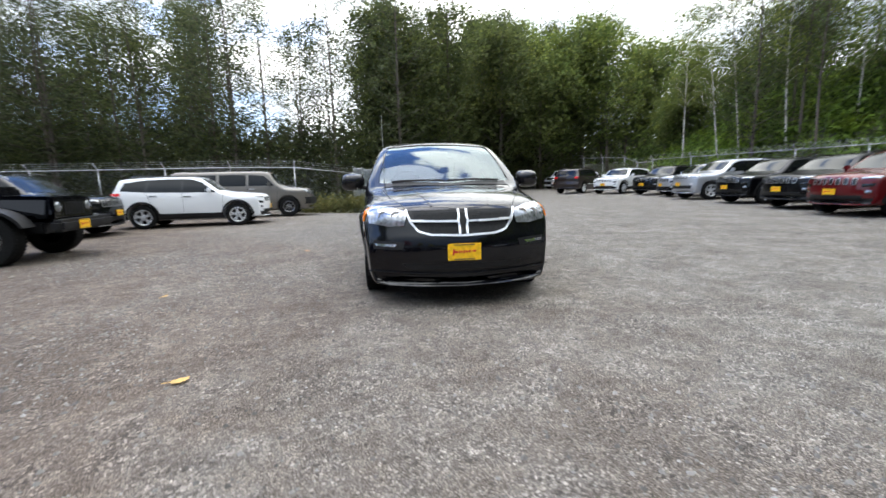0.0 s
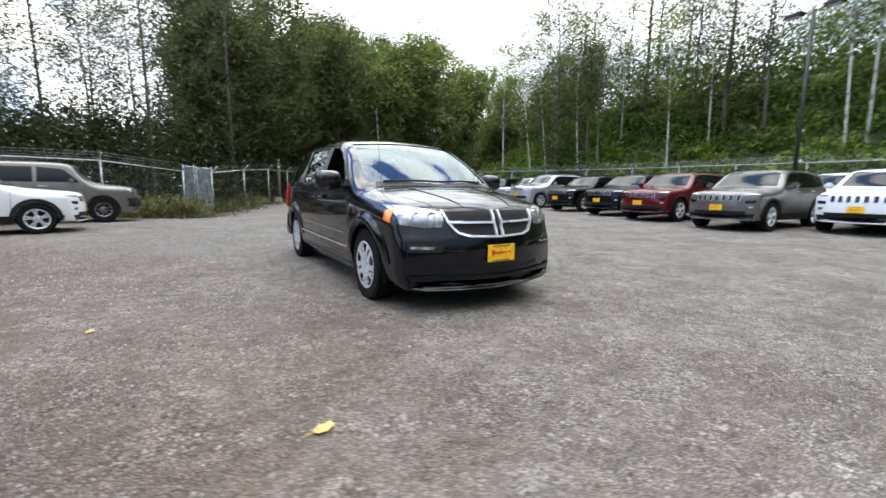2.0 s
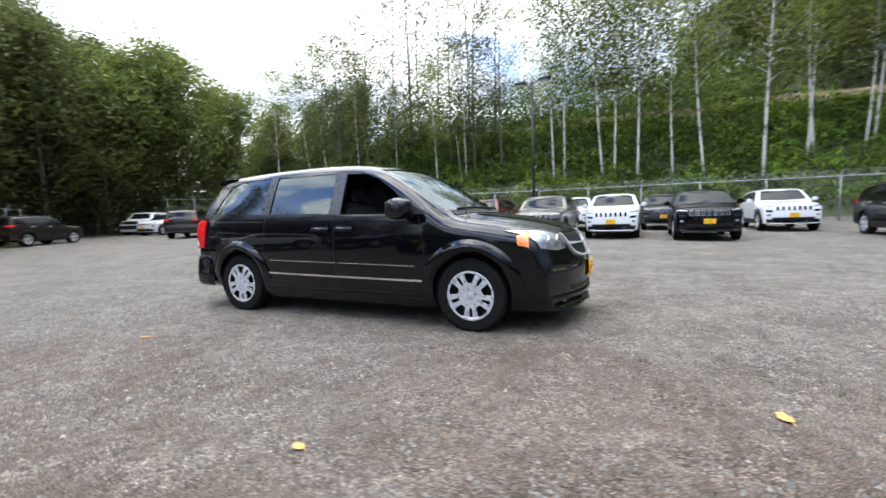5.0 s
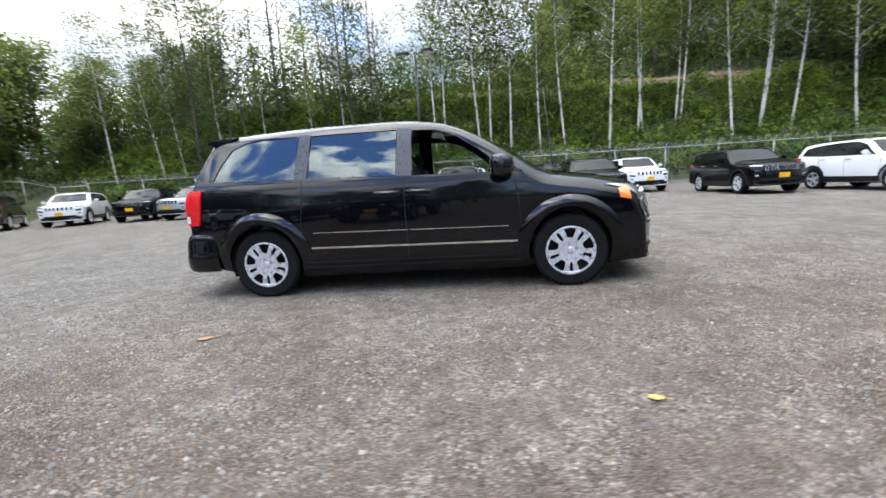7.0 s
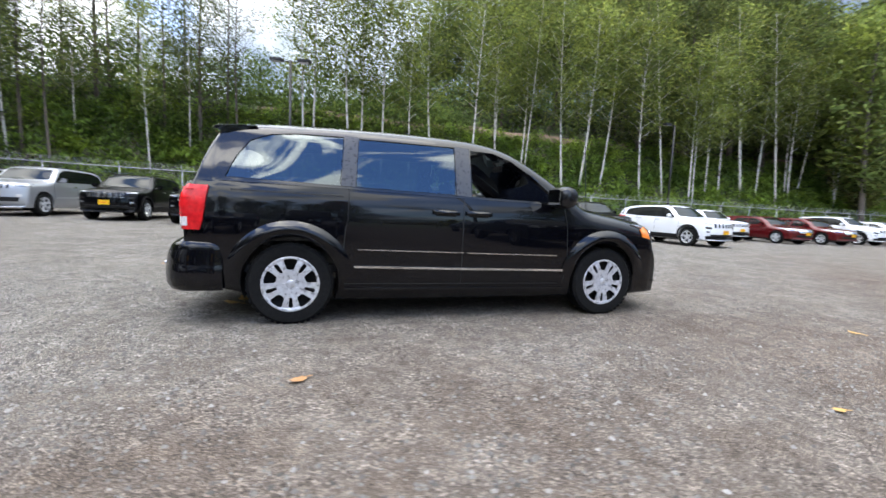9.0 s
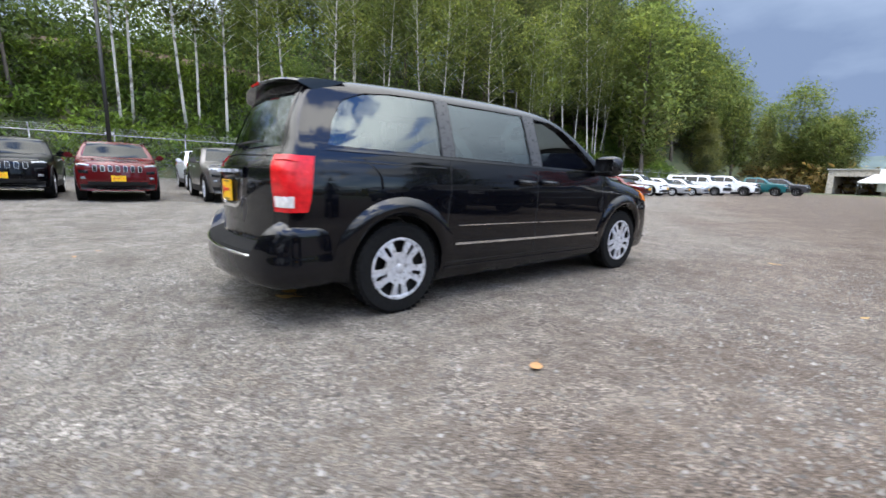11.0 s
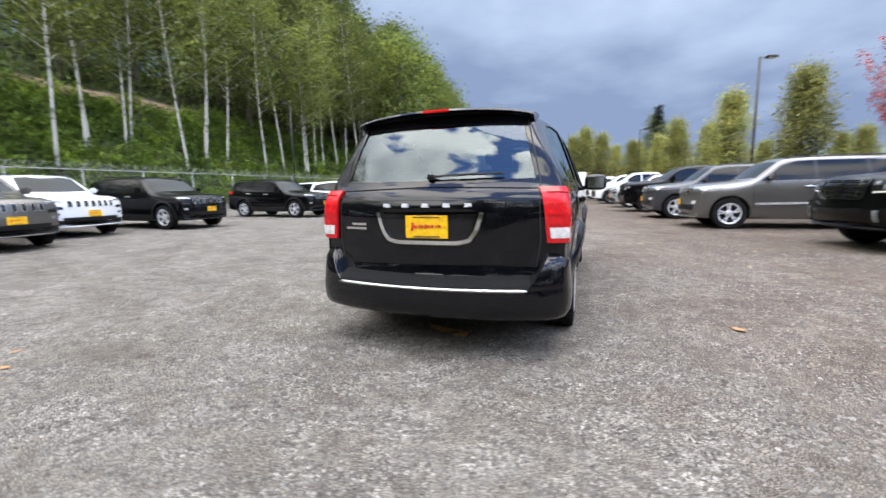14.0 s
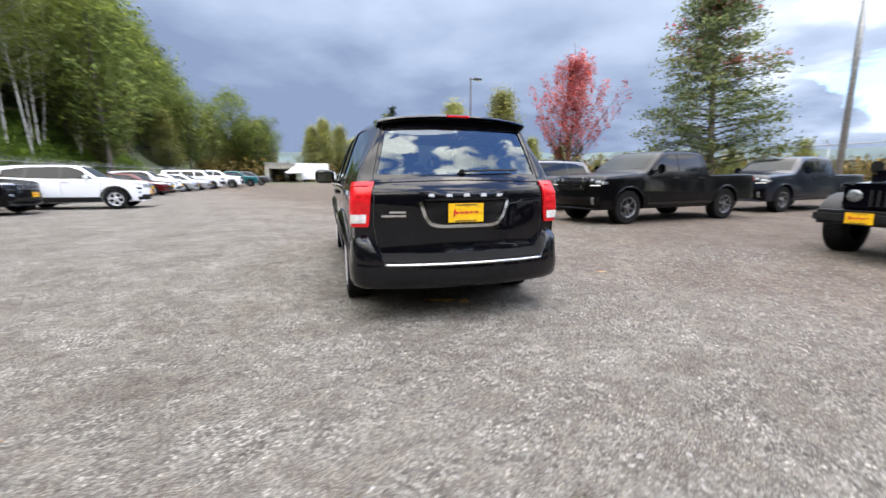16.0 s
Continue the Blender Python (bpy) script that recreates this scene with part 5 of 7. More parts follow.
# ---- parked vehicles ----
def suv_prof(L, h, hood, nose=0.0, boxy=0.0, wb=2.7, front=0.93):
    """Side outline of an estate-bodied off-roader: L long, h high, hood: height of the bonnet."""
    a, b = -wb / 2 - front, -wb / 2 - front + L
    ws = -wb / 2 + 0.40 - 0.12 * boxy
    return [
        (a + 0.03, 0.30, 0.40, 0.85, 0.33 - 0.08 * boxy, 0, 0.04), (a, 0.28, 0.52, 0.875, 0.35 - 0.09 * boxy, 0, 0.06), (a + 0.01, 0.27, 0.70, 0.895, 0.35 - 0.09 * boxy, 0.01, 0.08),
        (a + 0.035, 0.26, hood - 0.16, 0.91, 0.34 - 0.09 * boxy, 0.015, 0.09), (a + 0.09, 0.26, hood - 0.065, 0.925, 0.32 - 0.08 * boxy, 0.025, 0.11), (a + 0.30, 0.25, hood - 0.005, 0.945, 0.27 - 0.06 * boxy, 0.04, 0.14),
        (a + 0.8, 0.24, hood + 0.045, 0.975, 0.19, 0.055, 0.15), (ws - 0.16, 0.24, hood + 0.09, 0.99, 0.14, 0.045, 0.12), (ws, 0.24, hood + 0.13 + 0.05 * boxy, 1.0, 0.12, 0.035, 0.09),
        (ws + 0.26 - 0.10 * boxy, 0.24, hood + 0.34, 1.0, 0.12, 0.03, 0.08), (ws + 0.54 - 0.22 * boxy, 0.24, h - 0.10, 1.0, 0.11, 0.03, 0.08), (ws + 0.80 - 0.25 * boxy, 0.24, h - 0.02, 1.0, 0.07, 0.03, 0.09),
        (0.45, 0.24, h, 1.0, 0.0, 0.03, 0.09), (b - 1.1, 0.25, h - 0.015, 1.0, -0.03, 0.03, 0.09), (b - 0.5, 0.28, h - 0.06 + 0.05 * boxy, 0.985, -0.07, 0.03, 0.09),
        (b - 0.34 + 0.2 * boxy, 0.30, h - 0.13 + 0.04 * boxy, 0.975, -0.09, 0.02, 0.08), (b - 0.20 + 0.1 * boxy, 0.32, h - 0.45, 0.97, -0.11, 0.02, 0.06), (b - 0.08, 0.34, hood + 0.02, 0.965, -0.12, 0.02, 0.06),
        (b - 0.05, 0.35, 0.74, 0.96, -0.12, 0.01, 0.05), (b, 0.36, 0.68, 0.95, -0.13, 0, 0.05), (b, 0.38, 0.55, 0.94, -0.13, 0, 0.04), (b - 0.05, 0.38, 0.46, 0.93, -0.13, 0, 0.03)]


def width_table(w, h, belt):
    return [(0.2, w - 0.07), (0.4, w - 0.02), (0.6, w), (0.8, w), (belt - 0.1, w - 0.015), (belt, w - 0.035), (belt + 0.2, w - 0.09), (h - 0.2, w - 0.17), (h, w - 0.25)]


def pick_prof():
    """Side outline of a crew-cab pickup, cab and bonnet only."""
    return [
        (-2.75, 0.42, 0.50, 0.93, 0.16, 0, 0.04), (-2.80, 0.38, 0.62, 0.94, 0.17, 0, 0.05), (-2.78, 0.36, 0.86, 0.95, 0.17, 0.01, 0.05), (-2.74, 0.36, 1.08, 0.955, 0.17, 0.02, 0.06),
        (-2.66, 0.36, 1.19, 0.96, 0.16, 0.03, 0.07), (-2.3, 0.36, 1.25, 0.98, 0.13, 0.05, 0.09), (-1.7, 0.36, 1.29, 0.99, 0.10, 0.05, 0.09), (-1.35, 0.36, 1.32, 1.0, 0.10, 0.04, 0.08),
        (-1.08, 0.36, 1.52, 1.0, 0.10, 0.03, 0.08), (-0.75, 0.36, 1.78, 1.0, 0.10, 0.03, 0.08), (-0.45, 0.36, 1.88, 1.0, 0.06, 0.03, 0.09), (0.1, 0.36, 1.92, 1.0, 0.0, 0.03, 0.09),
        (0.75, 0.36, 1.89, 0.99, 0.0, 0.03, 0.09), (0.93, 0.36, 1.82, 0.985, 0, 0.02, 0.08), (1.02, 0.36, 1.50, 0.985, 0, 0.02, 0.06), (1.06, 0.36, 1.24, 0.985, 0, 0.01, 0.05),
        (1.09, 0.40, 1.215, 0.985, 0, 0.0, 0.03), (1.3, 0.45, 1.21, 0.985, 0, 0.0, 0.03), (2.6, 0.5, 1.22, 0.985, 0, 0.0, 0.03), (2.93, 0.5, 1.22, 0.98, -0.03, 0.0, 0.03),
        (2.96, 0.5, 1.18, 0.975, -0.03, 0, 0.03), (2.97, 0.5, 0.75, 0.97, -0.03, 0, 0.03), (3.05, 0.5, 0.70, 0.96, -0.05, 0, 0.03), (3.05, 0.5, 0.56, 0.95, -0.05, 0, 0.02)]


def car_master(name, spec):
    """One vehicle of a kind, with its parts; the others are copies of it."""
    root = thing(name, Matrix(), spec["label"], spec["cat"], "parked vehicles")
    prof, width = spec["prof"], spec["width"]
    wb, r, tw = spec["wb"], spec["r"], spec["tw"]
    ya, yb = -wb / 2, wb / 2
    hw = max(w for _, w in width)
    skin = hull(prof, width, 70, 14, 10)
    tree = BVHTree.FromBMesh(skin)
    body = bake(skin)
    cuts = [arch_cutter(y, r + 0.01, r * 1.13, sx * (hw - 0.36), sx * 1.4) for sx in (-1, 1) for y in (ya, yb)]
    if spec.get("bed"):
        b2 = bmesh.new()
        box(b2, (0, 2.02, 1.1), (1.62, 1.72, 0.9))
        cuts.append(b2)
    me = carve(body, cuts)
    me.materials.append(spec["paint"])
    ob = new("body", me)
    ob.parent = root
    ob.material_slots[0].link = "OBJECT"
    ob.material_slots[0].material = spec["paint"]
    g = spec["glass"]
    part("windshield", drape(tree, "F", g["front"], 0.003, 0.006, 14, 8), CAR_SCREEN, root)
    part("rear_window", drape(tree, "B", g["rear"], 0.003, 0.006, 12, 7), CAR_GLASS, root)
    for side in "RL":
        if spec.get("band"):
            part("pillar_band", drape(tree, side, spec["band"], 0.0015, 0.004, 26, 9), TRIM, root, "gloss black window band")
        for w in g["side"]:
            part("side_window", drape(tree, side, w, 0.003, 0.006, 12, 8), CAR_GLASS, root)
        for line in spec.get("seams", ()):
            part("shut_line", strip(tree, side, line, 0.008, 0.002, 0.004, n=16), SEAM, root)
        for y0, z0 in spec.get("handles", ()):
            part("door_handle", drape(tree, side, [[(y0, z0), (y0 + 0.2, z0)], [(y0, z0 + 0.03), (y0 + 0.2, z0 + 0.03)]], 0.03, 0.0, 8, 4, 0.008), spec.get("handle_mat", PLASTIC), root)
        if spec.get("clad"):
            for y0 in (ya, yb):
                arc = lambda q: [(y0 + q * math.cos(radians(a)), r + 0.01 + q * math.sin(radians(a))) for a in np.linspace(-8, 188, 26)]  # noqa: E731
                part("arch_cladding", drape(tree, side, [arc(r * 1.135), arc(r * 1.3)], 0.014, 0.02, 26, 5, 0.01), PLASTIC, root)
            part("sill_cladding", drape(tree, side, [[(ya + r * 1.1, 0.27), (yb - r * 1.1, 0.27)], [(ya + r * 1.2, 0.44), (yb - r * 1.2, 0.46)]], 0.012, 0.02, 12, 5, 0.008), PLASTIC, root)
        if spec.get("arches"):
            for y0 in (ya, yb):
                arc = lambda q: [(y0 + q * math.cos(radians(a)), r + 0.01 + q * math.sin(radians(a))) for a in np.linspace(4, 176, 26)]  # noqa: E731
                part("arch_lip", drape(tree, side, [arc(r * 1.135), arc(r * 1.22)], 0.02, 0.02, 26, 5, 0.012), spec["paint"], root)
        if spec.get("side_strip"):
            part("side_moulding", strip(tree, side, spec["side_strip"], 0.05, 0.012, 0.004, 20), spec.get("strip_mat", CHROME), root)
        if spec.get("rails"):
            sx = -1 if side == "R" else 1
            x, y0, y1, z = spec["rails"]
            b2 = bmesh.new()
            tube(b2, [(sx * x, y0, z - 0.05), (sx * x, y0 + 0.12, z), (sx * x, y1 - 0.12, z), (sx * x, y1, z - 0.05)], 0.014, 6)
            part("roof_rail", b2, spec.get("rail_mat", TRIM), root)
    for sx in (-1, 1):
        f = (lambda rows: rows) if sx < 0 else flip
        for rows, mat, off in spec["lamps"]:
            part("headlight", drape(tree, "F", f(rows), off, 0.02, 12, 6, 0.006), mat, root)
        if spec.get("lamp_side"):
            part("headlight", drape(tree, "R" if sx < 0 else "L", spec["lamp_side"], 0.010, 0.02, 8, 6, 0.004), spec.get("lamp_side_mat", LENS_CLEAR), root)
        part("tail_light", drape(tree, "B", f(spec["tail"]), 0.014, 0.02, 8, 8, 0.006), LENS_RED, root)
        if spec.get("tail_side"):
            part("tail_light", drape(tree, "R" if sx < 0 else "L", spec["tail_side"], 0.01, 0.02, 6, 6), LENS_RED, root)
        mx, my, mz = spec["mirror"]
        b2 = bmesh.new()
        box(b2, (sx * mx, my, mz), (0.20, 0.12, spec.get("mirror_h", 0.15)), 0.04)
        tube(b2, [(sx * (mx - 0.22), my, mz - 0.05), (sx * (mx - 0.05), my, mz - 0.04)], 0.025, 6)
        mo = part("mirror", b2, spec["paint"], root)
        mo.material_slots[0].link = "OBJECT"
        mo.material_slots[0].material = spec["paint"]
    gw, g0, g1, count = spec["grille"]
    if count:
        for k in range(count):
            x = (k - (count - 1) / 2) * 2 * gw / count
            w = gw / count * 0.52
            part("grille_slot", drape(tree, "F", [[(x - w, g0), (x + w, g0)], [(x - w, g1), (x + w, g1)]], 0.008, 0.01, 4, 4), TRIM, root)
            part("slot_rim", strip(tree, "F", [(x - w, g0), (x - w, g1), (x + w, g1), (x + w, g0), (x - w, g0)], 0.007, 0.014, 0.0, 16), spec.get("grille_mat", STEEL), root)
    else:
        part("grille", drape(tree, "F", [[(-gw, g0), (gw, g0)], [(-gw * 1.05, g1), (gw * 1.05, g1)]], 0.008, 0.01, 16, 6), TRIM, root)
        part("grille_frame", strip(tree, "F", [(-gw, g0), (-gw * 1.05, g1), (gw * 1.05, g1), (gw, g0), (-gw, g0)], 0.04, 0.02, 0.0, 40), spec.get("grille_mat", CHROME), root)
        part("grille_bar", strip(tree, "F", [(-gw, (g0 + g1) / 2), (gw, (g0 + g1) / 2)], 0.05, 0.02, 0.0, 16), spec.get("grille_mat", CHROME), root)
        part("grille_bar", strip(tree, "F", [(0, g0), (0, g1)], 0.05, 0.02, 0.0, 8), spec.get("grille_mat", CHROME), root)
    for k in range(spec.get("slats", 0)):
        z = g0 + (g1 - g0) * (k + 0.5) / spec["slats"]
        part("grille_slat", strip(tree, "F", [(-gw, z), (-0.06, z)], 0.010, 0.024, 0.0, 10), spec.get("slat_mat", STEEL), root)
        part("grille_slat", strip(tree, "F", [(0.06, z), (gw, z)], 0.010, 0.024, 0.0, 10), spec.get("slat_mat", STEEL), root)
    for x, z0, z1 in spec.get("studs", ()):
        for sx in (-1, 1):
            part("grille_stud", strip(tree, "F", [(sx * x, z0), (sx * x, z1)], 0.022, 0.03, 0.0, 6), CHROME, root)
    lo, hi, lw = spec["intake"]
    part("lower_intake", drape(tree, "F", [[(-lw, lo), (lw, lo)], [(-lw * 1.05, hi), (lw * 1.05, hi)]], 0.006, 0.01, 16, 5), PLASTIC, root)
    if spec.get("clad"):
        part("lower_fascia", drape(tree, "F", [[(-0.84, 0.30), (0, 0.29), (0.84, 0.30)], [(-0.86, 0.44), (0, 0.41), (0.86, 0.44)]], 0.012, 0.02, 24, 5, 0.006), PLASTIC, root)
        part("skid_strip", strip(tree, "F", [(-0.45, 0.345), (0.45, 0.345)], 0.03, 0.022, 0.0, 14), ALLOY, root)
        part("rear_fascia", drape(tree, "B", [[(-0.84, 0.40), (0.84, 0.40)], [(-0.86, 0.58), (0.86, 0.58)]], 0.012, 0.02, 24, 5, 0.006), PLASTIC, root)
    if spec.get("bumper"):
        z0, z1, mat = spec["bumper"]
        part("front_bumper", drape(tree, "F", [[(-hw * 0.92, z0), (hw * 0.92, z0)], [(-hw * 0.93, z1), (hw * 0.93, z1)]], 0.05, 0.03, 24, 6, 0.02), mat, root)
    if spec.get("plate"):
        pz = spec["plate"]
        front_plate(root, tree.ray_cast(Vector((0, -6, pz)), Vector((0, 1, 0)))[0].y - (0.07 if spec.get("bumper") else 0.016), pz)
    b2 = bmesh.new()
    box(b2, (0, 0, spec["under"]), (hw * 1.3, wb + 0.9, 0.12), 0.03)
    part("underbody", b2, PLASTIC, root)
    for sx in (-1, 1):
        for y in (ya, yb):
            wheel(root, sx * (hw - tw / 2 + spec.get("out", -0.02)), y, r, tw, spec["style"], sx)
    return root, ob


def repaint(root, mat):
    for c in root.children:
        if c.name.split(".")[0] in ("body", "mirror") and c.material_slots and c.material_slots[0].link == "OBJECT":
            c.material_slots[0].material = mat


CROSS = dict(
    lamp_side=[[(-2.0, 0.905), (-1.82, 0.93)], [(-1.98, 0.945), (-1.82, 0.95)]], label="white compact off-roader with black wheel-arch cladding, parked on gravel", cat="suv", paint=WHITE, prof=suv_prof(4.62, 1.70, 1.03), width=width_table(0.93, 1.70, 1.08),
    wb=2.70, r=0.365, tw=0.225, style="split5", clad=True, handle_mat=STEEL, band=[[(-0.76, 1.10), (0.2, 1.112), (1.2, 1.14), (1.91, 1.205)], [(-0.60, 1.24), (-0.37, 1.465), (-0.05, 1.592), (0.6, 1.602), (1.2, 1.575), (1.79, 1.475)]], rails=(0.66, -0.35, 1.75, 1.70), under=0.30, mirror=(1.04, -0.58, 1.17),
    glass=dict(front=[[(-0.74, 1.17), (0, 1.15), (0.74, 1.17)], [(-0.62, 1.60), (0, 1.63), (0.62, 1.60)]], rear=[[(-0.70, 1.14), (0.70, 1.14)], [(-0.60, 1.50), (0.60, 1.50)]],
               side=[[[(-0.74, 1.11), (0.18, 1.12)], [(-0.58, 1.25), (-0.36, 1.46), (-0.04, 1.58), (0.16, 1.59)]], [[(0.25, 1.12), (1.18, 1.15)], [(0.23, 1.59), (0.6, 1.59), (1.10, 1.57)]],
                     [[(1.26, 1.16), (1.88, 1.22)], [(1.18, 1.56), (1.4, 1.55), (1.76, 1.47)]]]),
    seams=[[(-0.96, 1.09), (-0.92, 0.5)], [(0.21, 1.10), (0.2, 0.48)], [(1.22, 1.12), (1.1, 0.82), (0.95, 0.5)]], handles=[(-0.02, 0.98), (0.92, 1.01)],
    lamps=[([[(-0.57, 0.885), (-0.83, 0.90)], [(-0.57, 0.925), (-0.82, 0.945)]], LENS_CLEAR, 0.014), ([[(-0.60, 0.70), (-0.78, 0.71)], [(-0.60, 0.77), (-0.80, 0.785)]], TRIM, 0.008),
           ([[(-0.66, 0.56), (-0.76, 0.56)], [(-0.66, 0.62), (-0.76, 0.62)]], LENS_CLEAR, 0.012)],
    tail=[[(-0.62, 1.02), (-0.88, 1.0)], [(-0.62, 1.10), (-0.86, 1.12)]], tail_side=[[(2.12, 1.02), (1.9, 1.04)], [(2.08, 1.12), (1.9, 1.10)]],
    grille=(0.54, 0.755, 0.905, 7), intake=(0.37, 0.50, 0.60), plate=0.585)


def lower_roof(spec, z0, k):
    """Presses everything above z0 of a vehicle's plan down by the factor k."""
    zmap = lambda z: z if z < z0 else z0 + (z - z0) * k  # noqa: E731

    def walk_rows(v):
        if isinstance(v, dict):
            return {a: walk_rows(b) for a, b in v.items()}
        if isinstance(v, tuple) and len(v) == 2 and all(isinstance(c, (int, float)) for c in v):
            return v[0], zmap(v[1])
        return [walk_rows(c) for c in v]

    out = dict(spec, prof=[(*r[:2], zmap(r[2]), *r[3:]) for r in spec["prof"]], width=[(zmap(z), w) for z, w in spec["width"]])
    for key in ("glass", "band"):
        if not spec.get(key):
            continue
        out[key] = walk_rows(spec[key])
    if spec.get("rails"):
        x, y0, y1, z = spec["rails"]
        out["rails"] = (x, y0, y1, zmap(z))
    return out


GRAND = dict(
    CROSS, label="grey-brown mid-size off-roader with chrome side strips, parked on gravel", paint=GREYBROWN, lamp_side=[[(-2.18, 0.93), (-1.98, 0.95)], [(-2.16, 1.03), (-1.96, 1.02)]], strip_mat=ALLOY, prof=suv_prof(4.82, 1.78, 1.11, wb=2.915, front=0.92), width=width_table(0.97, 1.78, 1.15), wb=2.915,
    r=0.385, tw=0.25, clad=False, band=[[(-0.86, 1.172), (0.25, 1.182), (1.2, 1.192), (2.05, 1.225)], [(-0.68, 1.32), (-0.43, 1.555), (-0.1, 1.662), (0.5, 1.67), (1.3, 1.66), (1.91, 1.555)]], side_strip=[(-0.95, 0.62), (0.95, 0.64)], rails=(0.63, -0.3, 1.9, 1.77), under=0.34, mirror=(1.07, -0.66, 1.25),
    glass=dict(front=[[(-0.77, 1.25), (0, 1.23), (0.77, 1.25)], [(-0.66, 1.68), (0, 1.71), (0.66, 1.68)]], rear=[[(-0.70, 1.18), (0.70, 1.18)], [(-0.58, 1.58), (0.58, 1.58)]],
               side=[[[(-0.84, 1.18), (0.22, 1.19)], [(-0.66, 1.33), (-0.42, 1.55), (-0.1, 1.65), (0.2, 1.66)]], [[(0.29, 1.19), (1.22, 1.2)], [(0.27, 1.66), (1.18, 1.65)]],
                     [[(1.30, 1.2), (2.02, 1.23)], [(1.26, 1.65), (1.6, 1.63), (1.88, 1.55)]]]),
    seams=[[(-1.0, 1.12), (-0.98, 0.5)], [(0.25, 1.14), (0.24, 0.5)], [(1.28, 1.15), (1.15, 0.85), (1.0, 0.52)]], handles=[(0.02, 1.0), (0.98, 1.02)], handle_mat=CHROME,
    lamps=[([[(-0.58, 0.93), (-0.86, 0.94)], [(-0.57, 1.03), (-0.86, 1.04)]], LENS_CLEAR, 0.012), ([[(-0.62, 0.62), (-0.74, 0.62)], [(-0.62, 0.70), (-0.74, 0.70)]], LENS_WHITE, 0.012)],
    tail=[[(-0.64, 1.02), (-0.9, 1.0)], [(-0.64, 1.12), (-0.88, 1.14)]], tail_side=None, grille=(0.50, 0.88, 1.04, 7), intake=(0.46, 0.60, 0.66), plate=0.66)
PICKUP = dict(
    label="black crew-cab pickup truck with black wheels, parked on gravel", cat="pickup truck", paint=PITCH, prof=pick_prof(), width=width_table(1.0, 1.92, 1.24), wb=3.57, r=0.42, tw=0.28, style="truck6", bed=True,
    under=0.48, mirror=(1.12, -0.92, 1.36), mirror_h=0.22,
    glass=dict(front=[[(-0.76, 1.37), (0, 1.35), (0.76, 1.37)], [(-0.63, 1.80), (0, 1.82), (0.63, 1.80)]], rear=[[(-0.68, 1.36), (0.68, 1.36)], [(-0.60, 1.74), (0.60, 1.74)]],
               side=[[[(-1.02, 1.30), (-0.12, 1.30)], [(-0.80, 1.50), (-0.55, 1.70), (-0.3, 1.77), (-0.13, 1.78)]], [[(-0.05, 1.30), (0.82, 1.30)], [(-0.06, 1.78), (0.78, 1.75)]]]),
    seams=[[(-1.15, 1.26), (-1.12, 0.55)], [(-0.085, 1.28), (-0.09, 0.52)], [(0.88, 1.28), (0.86, 0.9), (0.70, 0.52)], [(1.11, 1.2), (1.11, 0.55)]], handles=[(-0.36, 1.12), (0.56, 1.12)],
    side_strip=[(-1.2, 0.50), (1.2, 0.50)], strip_mat=TRIM, lamp_side=[[(-2.62, 0.97), (-2.46, 0.99)], [(-2.6, 1.05), (-2.46, 1.04)]], lamp_side_mat=LENS_DULL, slats=4, bumper=(0.44, 0.78, PITCH), arches=True,
    studs=[(0.38, 0.88, 0.97), (0.38, 1.03, 1.12)],
    lamps=[([[(-0.58, 0.93), (-0.90, 0.95)], [(-0.57, 1.12), (-0.90, 1.11)]], TRIM, 0.008), ([[(-0.60, 1.05), (-0.68, 1.05)], [(-0.60, 1.11), (-0.68, 1.11)]], LENS_CLEAR, 0.018),
           ([[(-0.75, 0.985), (-0.89, 0.995)], [(-0.75, 1.065), (-0.89, 1.075)]], LENS_CLEAR, 0.018), ([[(-0.62, 0.935), (-0.90, 0.945)], [(-0.62, 0.962), (-0.90, 0.972)]], LENS_WHITE, 0.018),
           ([[(-0.74, 0.53), (-0.80, 0.53)], [(-0.73, 0.68), (-0.80, 0.68)]], LENS_DULL, 0.085)],
    tail=[[(-0.84, 0.84), (-0.96, 0.84)], [(-0.84, 1.16), (-0.96, 1.16)]], grille=(0.48, 0.84, 1.15, 0), grille_mat=TRIM, slat_mat=PLASTIC, intake=(0.52, 0.62, 0.50), plate=0.0)
